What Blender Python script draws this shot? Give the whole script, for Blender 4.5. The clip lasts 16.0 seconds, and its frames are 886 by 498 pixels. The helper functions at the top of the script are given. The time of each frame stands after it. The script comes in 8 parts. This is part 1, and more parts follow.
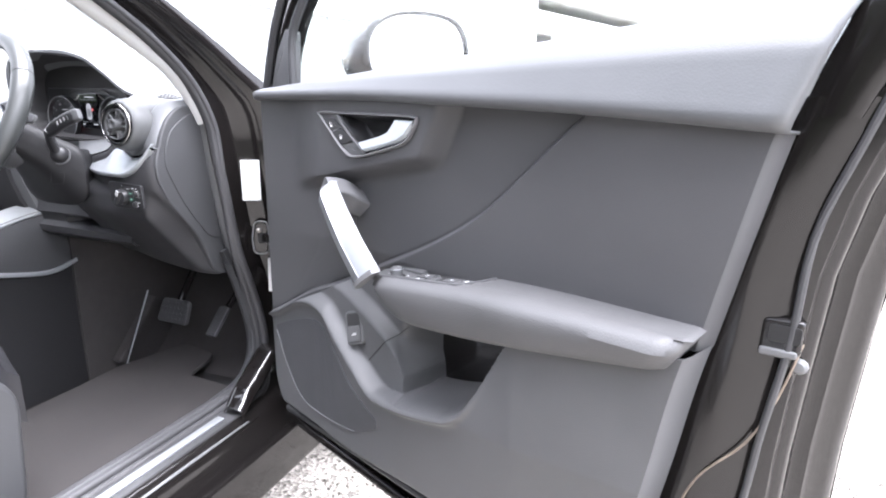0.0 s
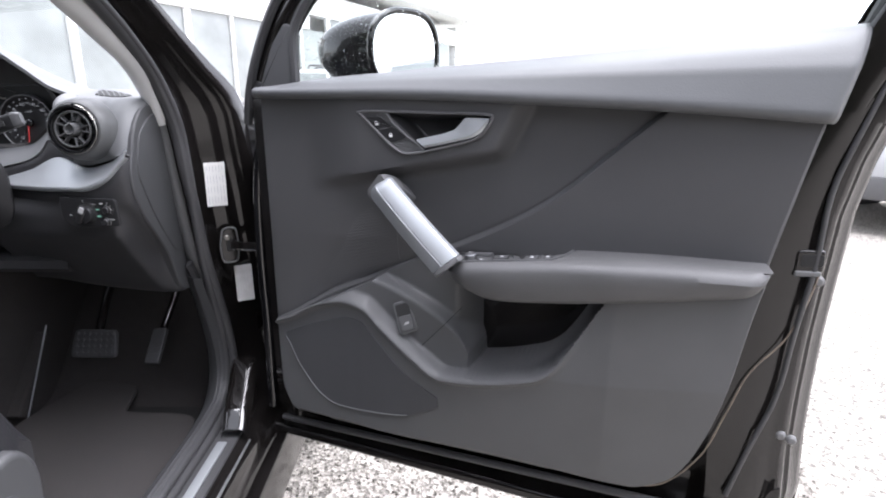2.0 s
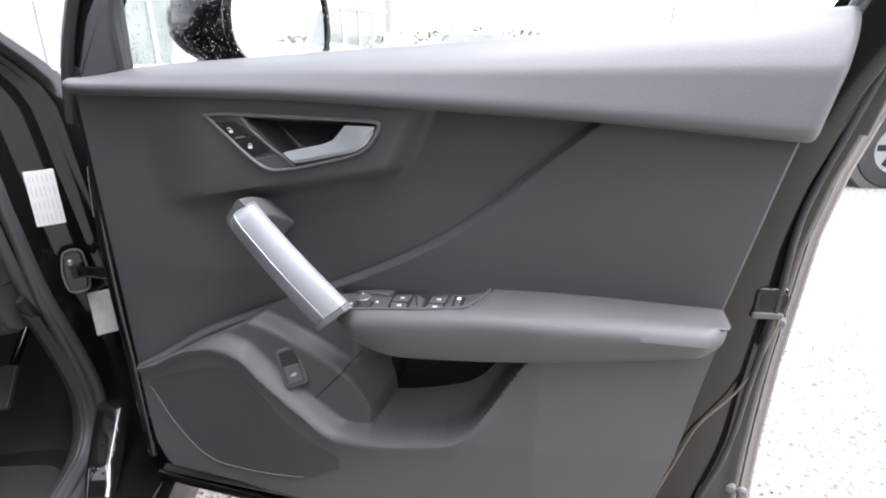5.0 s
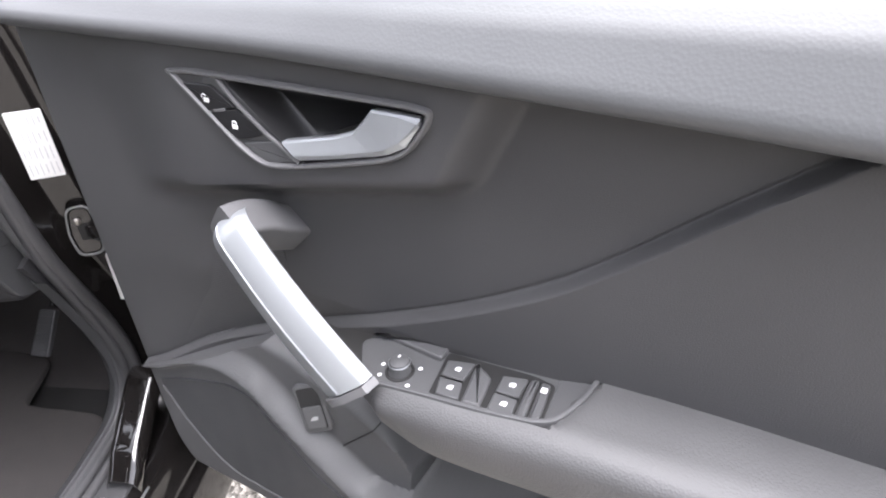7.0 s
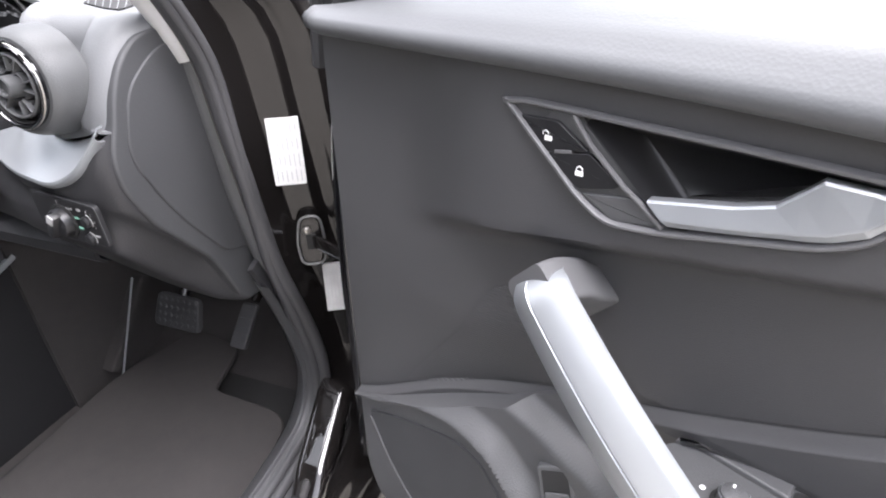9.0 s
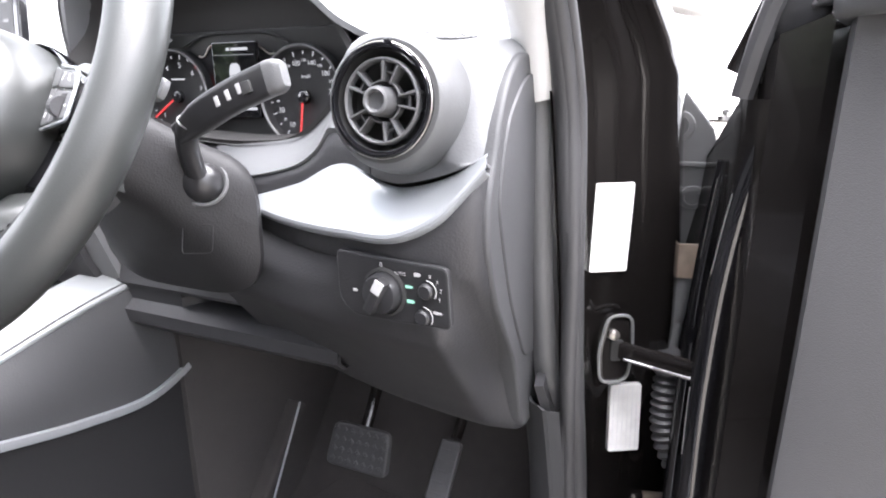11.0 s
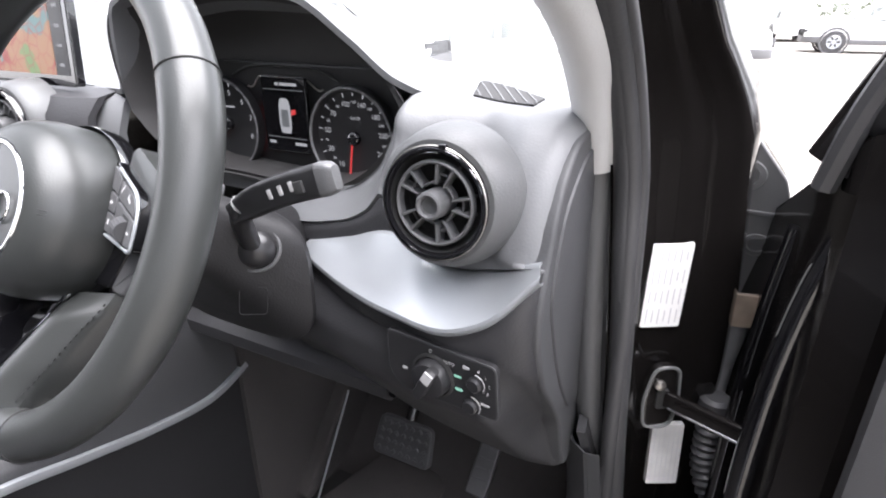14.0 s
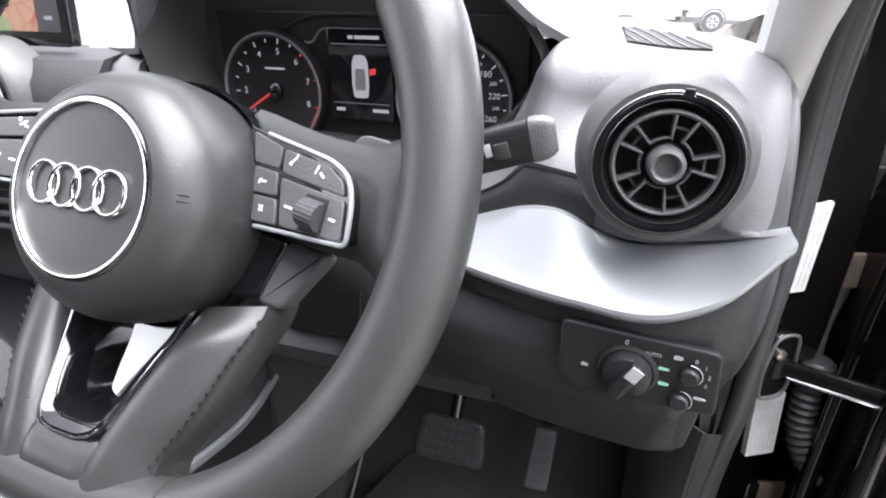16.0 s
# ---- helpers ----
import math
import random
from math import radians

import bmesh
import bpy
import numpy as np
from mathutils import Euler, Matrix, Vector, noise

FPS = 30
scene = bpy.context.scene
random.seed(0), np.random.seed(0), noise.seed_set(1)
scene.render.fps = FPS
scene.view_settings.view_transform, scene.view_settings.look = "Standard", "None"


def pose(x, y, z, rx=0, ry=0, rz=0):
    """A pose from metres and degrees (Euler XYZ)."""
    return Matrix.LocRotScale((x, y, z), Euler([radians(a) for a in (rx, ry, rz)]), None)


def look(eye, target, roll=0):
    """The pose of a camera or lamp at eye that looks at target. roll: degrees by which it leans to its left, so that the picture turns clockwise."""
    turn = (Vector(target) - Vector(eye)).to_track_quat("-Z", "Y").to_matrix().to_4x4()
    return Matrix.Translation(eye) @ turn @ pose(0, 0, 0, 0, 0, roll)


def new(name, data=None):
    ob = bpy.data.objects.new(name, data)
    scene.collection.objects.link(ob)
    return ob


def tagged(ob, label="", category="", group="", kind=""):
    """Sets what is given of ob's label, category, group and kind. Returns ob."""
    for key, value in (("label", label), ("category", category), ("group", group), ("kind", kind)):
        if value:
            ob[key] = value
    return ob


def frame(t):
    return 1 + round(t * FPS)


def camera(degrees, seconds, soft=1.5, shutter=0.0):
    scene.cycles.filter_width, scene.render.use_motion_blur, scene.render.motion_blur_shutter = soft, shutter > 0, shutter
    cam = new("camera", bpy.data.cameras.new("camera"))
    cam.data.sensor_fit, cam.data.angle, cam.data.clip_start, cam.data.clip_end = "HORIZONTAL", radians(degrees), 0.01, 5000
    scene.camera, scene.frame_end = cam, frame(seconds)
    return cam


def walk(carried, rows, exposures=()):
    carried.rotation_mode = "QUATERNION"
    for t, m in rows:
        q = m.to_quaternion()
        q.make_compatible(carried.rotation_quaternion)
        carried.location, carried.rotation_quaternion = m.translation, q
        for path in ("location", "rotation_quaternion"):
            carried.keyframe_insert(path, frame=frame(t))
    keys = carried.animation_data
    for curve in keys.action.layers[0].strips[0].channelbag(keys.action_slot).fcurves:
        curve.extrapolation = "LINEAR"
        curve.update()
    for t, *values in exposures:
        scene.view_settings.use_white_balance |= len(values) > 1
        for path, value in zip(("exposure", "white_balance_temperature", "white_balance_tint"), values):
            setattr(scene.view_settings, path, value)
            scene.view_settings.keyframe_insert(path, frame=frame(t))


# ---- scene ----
cam = camera(77.9, 16.0, soft=2.0)
PATH = [
    (0, (0.013, 0.015, 1.098), (-0.701, 1.818, 0.609), 1.3),
    (0.5, (-0.102, -0.105, 1.198), (-0.641, 1.754, 0.697), 1.1),
    (1, (-0.203, -0.206, 1.208), (-0.566, 1.694, 0.699), 0.9),
    (1.5, (-0.324, -0.197, 1.19), (-0.444, 1.73, 0.669), 0.6),
    (2, (-0.41, -0.144, 1.114), (-0.379, 1.784, 0.582), 0.5),
    (2.5, (-0.425, -0.127, 1.086), (-0.302, 1.797, 0.555), 0.3),
    (3, (-0.412, -0.132, 1.087), (-0.246, 1.791, 0.56), 0.2),
    (3.5, (-0.415, -0.127, 1.09), (-0.203, 1.787, 0.551), 0.2),
    (4, (-0.416, -0.11, 1.102), (-0.173, 1.794, 0.539), 0.1),
    (4.5, (-0.379, -0.057, 1.146), (-0.126, 1.833, 0.543), 0.1),
    (4.7, (-0.351, -0.005, 1.164), (-0.106, 1.873, 0.523), 0.1),
    (6.8, (-0.274, 0.378, 1.21), (-0.353, 2.06, 0.131), 0.1),
    (7, (-0.284, 0.388, 1.207), (-0.411, 2.069, 0.131), -0.2),
    (7.5, (-0.316, 0.412, 1.207), (-0.547, 2.068, 0.109), -0.5),
    (8, (-0.351, 0.43, 1.209), (-0.692, 2.06, 0.101), -0.6),
    (8.5, (-0.384, 0.444, 1.215), (-0.822, 2.051, 0.107), -0.4),
    (9, (-0.461, 0.456, 1.197), (-1.018, 2.074, 0.161), -0.1),
    (9.5, (-0.601, 0.463, 1.172), (-1.239, 2.16, 0.328), 0.7),
    (10, (-0.727, 0.461, 1.086), (-1.449, 2.221, 0.467), -0.2),
    (10.2, (-0.766, 0.459, 1.062), (-1.487, 2.230, 0.475), -0.1),
    (12.3, (-0.85, 0.477, 1.057), (-1.664, 2.235, 0.559), 0.1),
    (12.5, (-0.85, 0.479, 1.075), (-1.669, 2.235, 0.578), 0.1),
    (13, (-0.848, 0.488, 1.131), (-1.686, 2.218, 0.579), 0.1),
    (13.5, (-0.848, 0.496, 1.167), (-1.698, 2.178, 0.498), 0.0),
    (14, (-0.856, 0.502, 1.182), (-1.705, 2.131, 0.391), 0.1),
    (14.5, (-0.881, 0.504, 1.18), (-1.72, 2.102, 0.318), 0.2),
    (15, (-0.925, 0.498, 1.198), (-1.734, 2.08, 0.279), 0.3),
    (15.5, (-0.967, 0.497, 1.172), (-1.713, 2.112, 0.259), 0.3),
    (15.8, (-1.014, 0.493, 1.155), (-1.667, 2.162, 0.268), 0.2),
    (16, (-1.064, 0.492, 1.146), (-1.613, 2.221, 0.304), 0.4),
]
EXPOSURES = [(t, e, k, 17) for t, e, k in ((0.0, 4.20, 6050), (0.5, 3.65, 6050), (1.0, 2.95, 6100), (2.0, 3.15, 6100), (2.5, 3.50, 6100), (3.5, 3.42, 6100), (4.5, 3.25, 6150), (7.0, 3.75, 6300), (8.0, 3.60, 6300), (9.5, 4.0, 6300), (10.1, 4.35, 6300), (12.5, 4.80, 6300), (13.0, 4.35, 6300), (13.5, 3.90, 6300), (14.5, 3.75, 6300), (16.0, 3.80, 6300))]
walk(cam, [(t, look(eye, target, roll)) for t, eye, target, roll in PATH], EXPOSURES)

# ---- world and light ----
world = bpy.data.worlds.new("overcast")
scene.world = world
world.use_nodes = True
wn = world.node_tree.nodes
sky = wn.new("ShaderNodeTexSky")
sky.sky_type = "NISHITA"
sky.sun_disc = False
sky.sun_elevation, sky.sun_rotation = radians(72.7), radians(75)
sky.dust_density = 1.0
hsv = wn.new("ShaderNodeHueSaturation")
hsv.inputs["Saturation"].default_value = 0.12
world.node_tree.links.new(sky.outputs[0], hsv.inputs["Color"])
world.node_tree.links.new(hsv.outputs[0], wn["Background"].inputs[0])
wn["Background"].inputs[1].default_value = 0.07
sun_data = bpy.data.lights.new("sun", "SUN")
sun_data.energy, sun_data.angle, sun_data.color = 1.5, radians(75), (1.0, 0.985, 0.965)
sun = new("sun", sun_data)
SUN_DIR = Vector((0.30, 0.08, 1.0)).normalized()
sun.matrix_world = look(SUN_DIR * 30, (0, 0, 0))


# ---- materials ----
def mat(name, color, rough=0.5, metal=0.0, grain=0.0, grain_size=600.0, vary=0.12, vary_size=9.0, coat=0.0, spec=0.5, wear=0.0):
    """Principled surface with two scales of variation: large soft unevenness in tone and gloss, and a fine grain in relief."""
    m = bpy.data.materials.new(name)
    m.use_nodes = True
    n, l = m.node_tree.nodes, m.node_tree.links
    b = n["Principled BSDF"]
    b.inputs["Metallic"].default_value = metal
    b.inputs["Coat Weight"].default_value = coat
    b.inputs["Coat Roughness"].default_value = 0.04
    b.inputs["Specular IOR Level"].default_value = spec
    co = n.new("ShaderNodeTexCoord")
    big = n.new("ShaderNodeTexNoise")
    big.inputs["Scale"].default_value, big.inputs["Detail"].default_value = vary_size, 6.0
    l.new(co.outputs["Object"], big.inputs["Vector"])
    ramp = n.new("ShaderNodeMapRange")
    ramp.inputs["From Min"].default_value, ramp.inputs["From Max"].default_value = 0.3, 0.7
    ramp.inputs["To Min"].default_value, ramp.inputs["To Max"].default_value = 1.0 - vary, 1.0 + vary
    l.new(big.outputs["Fac"], ramp.inputs["Value"])
    mul = n.new("ShaderNodeVectorMath")
    mul.operation = "SCALE"
    mul.inputs[0].default_value = color
    l.new(ramp.outputs[0], mul.inputs["Scale"])
    l.new(mul.outputs[0], b.inputs["Base Color"])
    rr = n.new("ShaderNodeMapRange")
    rr.inputs["From Min"].default_value, rr.inputs["From Max"].default_value = 0.3, 0.7
    rr.inputs["To Min"].default_value, rr.inputs["To Max"].default_value = max(0.02, rough * (0.9 - wear)), min(1.0, rough * (1.1 + wear))
    l.new(big.outputs["Fac"], rr.inputs["Value"])
    l.new(rr.outputs[0], b.inputs["Roughness"])
    if grain > 0:
        fine = n.new("ShaderNodeTexVoronoi")
        fine.inputs["Scale"].default_value = grain_size
        l.new(co.outputs["Object"], fine.inputs["Vector"])
        bump = n.new("ShaderNodeBump")
        bump.inputs["Strength"].default_value, bump.inputs["Distance"].default_value = grain, 0.0006
        l.new(fine.outputs["Distance"], bump.inputs["Height"])
        l.new(bump.outputs[0], b.inputs["Normal"])
    return m


def glass(name, tint=(0.9, 0.95, 0.93)):
    """Thin window glass: clear with a sharp gloss."""
    m = bpy.data.materials.new(name)
    m.use_nodes = True
    n, l = m.node_tree.nodes, m.node_tree.links
    n.remove(n["Principled BSDF"])
    clear, gloss, mix = n.new("ShaderNodeBsdfTransparent"), n.new("ShaderNodeBsdfGlossy"), n.new("ShaderNodeMixShader")
    clear.inputs["Color"].default_value = (*tint, 1)
    gloss.inputs["Roughness"].default_value = 0.02
    lay, power, times = n.new("ShaderNodeLayerWeight"), n.new("ShaderNodeMath"), n.new("ShaderNodeMath")
    lay.inputs["Blend"].default_value = 0.5
    power.operation, power.inputs[1].default_value = "POWER", 4.5
    times.operation, times.inputs[1].default_value, times.inputs[2].default_value = "MULTIPLY_ADD", 0.75, 0.06
    l.new(lay.outputs["Facing"], power.inputs[0])
    l.new(power.outputs[0], times.inputs[0])
    l.new(times.outputs[0], mix.inputs[0])
    l.new(clear.outputs[0], mix.inputs[1])
    l.new(gloss.outputs[0], mix.inputs[2])
    l.new(mix.outputs[0], n["Material Output"].inputs["Surface"])
    return m


def lit(name, color, strength):
    m = bpy.data.materials.new(name)
    m.use_nodes = True
    b = m.node_tree.nodes["Principled BSDF"]
    b.inputs["Base Color"].default_value = (0.02, 0.02, 0.02, 1)
    b.inputs["Emission Color"].default_value = (*color, 1)
    b.inputs["Emission Strength"].default_value = strength
    return m


SOFT = mat("soft_touch_grey", (0.086, 0.089, 0.092), 0.5, grain=0.14, grain_size=420, vary=0.06)
INSERT = mat("door_insert", (0.055, 0.055, 0.057), 0.62, grain=0.25, grain_size=900, vary=0.08)
PLASTIC = mat("black_plastic", (0.076, 0.077, 0.079), 0.48, grain=0.3, grain_size=700, vary=0.08)
ARM = mat("armrest_leather", (0.076, 0.076, 0.077), 0.5, grain=0.4, grain_size=500, vary=0.1, wear=0.1)
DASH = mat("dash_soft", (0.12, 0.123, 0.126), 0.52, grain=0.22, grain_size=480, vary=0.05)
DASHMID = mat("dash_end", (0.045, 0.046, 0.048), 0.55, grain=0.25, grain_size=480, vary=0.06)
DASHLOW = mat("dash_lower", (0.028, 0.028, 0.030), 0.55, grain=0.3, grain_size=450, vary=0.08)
SHROUD = mat("column_plastic", (0.015, 0.015, 0.016), 0.6, grain=0.3, grain_size=600, vary=0.08, spec=0.3)
POD = mat("vent_housing", (0.075, 0.077, 0.078), 0.5, grain=0.3, grain_size=620, vary=0.05)
SILVER = mat("satin_silver", (0.40, 0.42, 0.435), 0.4, metal=0.6, vary=0.03)
CONSOLE_SILVER = mat("console_silver", (0.22, 0.23, 0.235), 0.48, metal=0.4, vary=0.04)
CHROME = mat("chrome", (0.85, 0.86, 0.87), 0.12, metal=1.0, vary=0.02)
GLOSS = mat("piano_black", (0.006, 0.006, 0.007), 0.08, coat=0.6, vary=0.1)
PAINT = mat("black_paint", (0.009, 0.008, 0.0077), 0.16, coat=0.3, vary=0.25, vary_size=4, spec=0.32)
WETPAINT = mat("wet_black_paint", (0.009, 0.008, 0.0077), 0.06, coat=1.0, vary=0.2, vary_size=30, spec=0.6)
RUBBER = mat("seal_rubber", (0.045, 0.045, 0.047), 0.5, grain=0.2, grain_size=300, vary=0.15)
LEATHER = mat("wheel_leather", (0.029, 0.031, 0.030), 0.34, grain=0.10, grain_size=900, vary=0.10, wear=0.15)
WHEELPAD = mat("wheel_pad", (0.028, 0.030, 0.029), 0.36, grain=0.08, grain_size=800, vary=0.06)
SEAT = mat("seat_leather", (0.02, 0.02, 0.022), 0.36, grain=0.3, grain_size=350, vary=0.12)
CARPET = mat("carpet", (0.034, 0.031, 0.030), 0.95, grain=1.0, grain_size=900, vary=0.2, vary_size=45)
TRIMGREY = mat("pillar_trim", (0.55, 0.55, 0.54), 0.7, grain=0.2, grain_size=800, vary=0.05)
# near-black; on flat plates it stands in for shade inside uncut openings
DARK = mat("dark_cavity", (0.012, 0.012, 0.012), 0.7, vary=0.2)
TUNNEL = mat("hood_lining", (0.030, 0.029, 0.029), 0.7, grain=0.2, grain_size=500, vary=0.1)
PRIMER = mat("grey_inner_metal", (0.125, 0.127, 0.128), 0.45, vary=0.15)
PAPER = mat("label_paper", (0.75, 0.75, 0.73), 0.6, vary=0.04)
# greyer copy of the label paper: the lower sticker's shade in its colour
SHADEPAPER = mat("shaded_label", (0.5, 0.5, 0.49), 0.55, vary=0.12, vary_size=60)
INK = mat("label_ink", (0.5, 0.5, 0.51), 0.7)
SATIN = mat("satin_black", (0.016, 0.016, 0.017), 0.34, vary=0.15)
BEZEL = mat("bezel_grey", (0.12, 0.12, 0.122), 0.4, vary=0.05)
MARK = mat("pale_marking", (0.34, 0.34, 0.34), 0.6)
WHITE = mat("white_marking", (0.8, 0.8, 0.8), 0.6)
STEEL = mat("bare_steel", (0.42, 0.4, 0.37), 0.35, metal=0.9, vary=0.2, vary_size=40)
BRASS = mat("sealer_brown", (0.2, 0.16, 0.125), 0.5, vary=0.3, vary_size=30)
RED = lit("needle_red", (1.0, 0.06, 0.06), 0.045)
DIAL = mat("dial_face", (0.012, 0.012, 0.013), 0.4)
DIALWHITE = lit("dial_white", (0.9, 0.92, 0.95), 0.028)
MIRROR = mat("mirror_glass", (0.92, 0.93, 0.94), 0.02, metal=1.0, vary=0.0)
WINDOW = glass("side_glass")
SCREENGLASS = glass("windscreen_glass", (0.93, 0.95, 0.94))


# ---- builders ----
def link(name, me, material, parent=None, label="", smooth=True):
    ob = new(name, me)
    if material:
        me.materials.append(material)
    if smooth:
        me.polygons.foreach_set("use_smooth", [True] * len(me.polygons))
        try:
            me.set_sharp_from_angle(angle=radians(38))
        except AttributeError:
            pass
    if parent:
        ob.parent = parent
    if label:
        ob["label"] = label
    return ob


def solid(name, verts, faces, material, parent=None, label="", smooth=True):
    me = bpy.data.meshes.new(name)
    me.from_pydata([tuple(float(c) for c in v) for v in verts], [], [tuple(int(i) for i in f) for f in faces])
    me.validate()
    bm = bmesh.new()
    bm.from_mesh(me)
    bmesh.ops.recalc_face_normals(bm, faces=bm.faces)
    bm.to_mesh(me)
    bm.free()
    return link(name, me, material, parent, label, smooth)


def empty(name, m=None):
    ob = new(name)
    ob.empty_display_size = 0.1
    if m is not None:
        ob.matrix_basis = m
    return ob


def grid(name, P, material, parent=None, label="", thick=0.0, close=False, back=None):
    """A sheet through the points P[i][j]; thick gives it a back along -normal or along the vector back."""
    P = np.asarray(P, float)
    a, b = P.shape[:2]
    verts = P.reshape(-1, 3)
    faces = [(i * b + j, (i + 1) % a * b + j, (i + 1) % a * b + j + 1, i * b + j + 1) for i in range(a if close else a - 1) for j in range(b - 1)]
    if thick:
        if back is None:
            du, dv = np.gradient(P, axis=0), np.gradient(P, axis=1)
            nn = np.cross(du, dv)
            nn /= np.linalg.norm(nn, axis=2, keepdims=True) + 1e-12
            Q = P - nn * thick
        else:
            Q = P + np.asarray(back) * thick
        n = a * b
        verts = np.concatenate([verts, Q.reshape(-1, 3)])
        faces += [tuple(n + i for i in reversed(f)) for f in faces]
        rim = [j for j in range(b)] + [i * b + b - 1 for i in range(1, a)]
        rim += [(a - 1) * b + j for j in range(b - 2, -1, -1)] + [i * b for i in range(a - 2, 0, -1)]
        if not close:
            faces += [(p, q, q + n, p + n) for p, q in zip(rim, rim[1:] + rim[:1])]
        else:
            for e in (0, b - 1):
                faces += [(i * b + e, (i + 1) % a * b + e, (i + 1) % a * b + e + n, i * b + e + n) for i in range(a)]
    return solid(name, verts, faces, material, parent, label)


def spline(points, n):
    """n points on a smooth curve through the given ones (Catmull-Rom by chord length)."""
    p = np.asarray(points, float)
    d = np.r_[0, np.cumsum(np.linalg.norm(np.diff(p, axis=0), axis=1))]
    m = np.gradient(p, d, axis=0) if len(p) > 2 else np.repeat([(p[1] - p[0]) / d[1]], 2, 0)
    out = []
    for s in np.linspace(0, d[-1], n):
        k = min(np.searchsorted(d, s, "right") - 1, len(p) - 2)
        h = d[k + 1] - d[k]
        t = (s - d[k]) / h
        out.append((2 * t**3 - 3 * t**2 + 1) * p[k] + (t**3 - 2 * t**2 + t) * h * m[k] + (3 * t**2 - 2 * t**3) * p[k + 1] + (t**3 - t**2) * h * m[k + 1])
    return np.array(out)


def sweep(name, path, section, material, parent=None, label="", up=(0, 0, 1), closed=False, scale=None, caps=True):
    """Carries the closed outline section (side, up) along the path; side = along x up."""
    path, up = np.asarray(path, float), np.asarray(up, float)
    tang = np.gradient(path, axis=0) if not closed else np.roll(path, -1, 0) - np.roll(path, 1, 0)
    verts, k = [], len(section)
    for i, (p, t) in enumerate(zip(path, tang)):
        t = t / np.linalg.norm(t)
        side = np.cross(t, up)
        side /= np.linalg.norm(side) + 1e-12
        top = np.cross(side, t)
        s = 1.0 if scale is None else scale[i]
        verts += [p + s * (a * side + b * top) for a, b in section]
    n = len(path)
    faces = [(i * k + j, i * k + (j + 1) % k, (i + 1) % n * k + (j + 1) % k, (i + 1) % n * k + j) for i in range(n if closed else n - 1) for j in range(k)]
    if caps and not closed:
        faces += [tuple(range(k)), tuple(range((n - 1) * k, n * k))]
    return solid(name, verts, faces, material, parent, label)


def ring(r, n=12, ry=None):
    return [(r * math.cos(2 * math.pi * i / n), (ry or r) * math.sin(2 * math.pi * i / n)) for i in range(n)]


def tube(name, points, r, material, parent=None, label="", n=10, steps=None, up=(0.13, 0.21, 0.97), closed=False):
    path = spline(points, steps) if steps else np.asarray(points, float)
    return sweep(name, path, ring(r, n), material, parent, label, up, closed)


def rounded(poly, r, n=5):
    """The outline with its corners rounded; r is one radius or one for each corner."""
    out, k = [], len(poly)
    for i in range(k):
        a, p, b = (np.array(poly[j % k], float) for j in (i - 1, i, i + 1))
        rad = r[i] if isinstance(r, (list, tuple)) else r
        u, v = (a - p), (b - p)
        lu, lv = np.linalg.norm(u), np.linalg.norm(v)
        d = min(rad, 0.48 * lu, 0.48 * lv)
        s, e = p + u / lu * d, p + v / lv * d
        out += [tuple((1 - t) ** 2 * s + 2 * t * (1 - t) * p + t * t * e) for t in np.linspace(0, 1, n)]
    return out


def inset(poly, d):
    p = np.asarray(poly, float)
    area = 0.5 * np.sum(p[:, 0] * np.roll(p[:, 1], -1) - np.roll(p[:, 0], -1) * p[:, 1])
    e = np.roll(p, -1, 0) - p
    e /= np.linalg.norm(e, axis=1, keepdims=True) + 1e-12
    nrm = np.stack([-e[:, 1], e[:, 0]], 1) * np.sign(area)
    m = nrm + np.roll(nrm, 1, 0)
    m /= np.linalg.norm(m, axis=1, keepdims=True) + 1e-12
    c = np.clip((m * nrm).sum(1), 0.5, 1)
    return p + m * (d / c)[:, None]


def slab(name, poly, m, depth, material, parent=None, label="", bevel=0.002, steps=3):
    """A plate with outline poly in the xy plane of the pose m, standing depth high along its z, with a rounded front edge."""
    layers = [(poly, 0.0), (poly, depth - bevel)]
    for i in range(1, steps + 1):
        a = math.pi / 2 * i / steps
        layers.append((inset(poly, bevel * (1 - math.cos(a))), depth - bevel + bevel * math.sin(a)))
    layers.append((inset(poly, bevel + min(0.0006, bevel * 0.3)), depth))
    k, verts, faces = len(poly), [], []
    for pts, h in layers:
        verts += [m @ Vector((x, y, h)) for x, y in pts]
    for i in range(len(layers) - 1):
        faces += [(i * k + j, i * k + (j + 1) % k, (i + 1) * k + (j + 1) % k, (i + 1) * k + j) for j in range(k)]
    faces += [tuple(range(k)), tuple(range((len(layers) - 1) * k, len(layers) * k))]
    ob = solid(name, verts, faces, material, parent, label)
    for f in ob.data.polygons:
        if len(f.vertices) > 4:
            f.use_smooth = False
    return ob


def lathe(name, profile, m, material, parent=None, label="", n=48):
    """Turns (radius, height) pairs round the z axis of the pose m."""
    P = [[m @ Vector((r * math.cos(2 * math.pi * i / n), r * math.sin(2 * math.pi * i / n), h)) for r, h in profile] for i in range(n)]
    return grid(name, P, material, parent, label, close=True)


def box(name, size, m, material, parent=None, label="", bevel=0.004):
    x, y, z = size
    poly = rounded([(-x / 2, -y / 2), (x / 2, -y / 2), (x / 2, y / 2), (-x / 2, y / 2)], min(bevel, x / 3, y / 3), 3)
    return slab(name, poly, m @ pose(0, 0, -z / 2), z, material, parent, label, min(bevel, z / 3), 2)


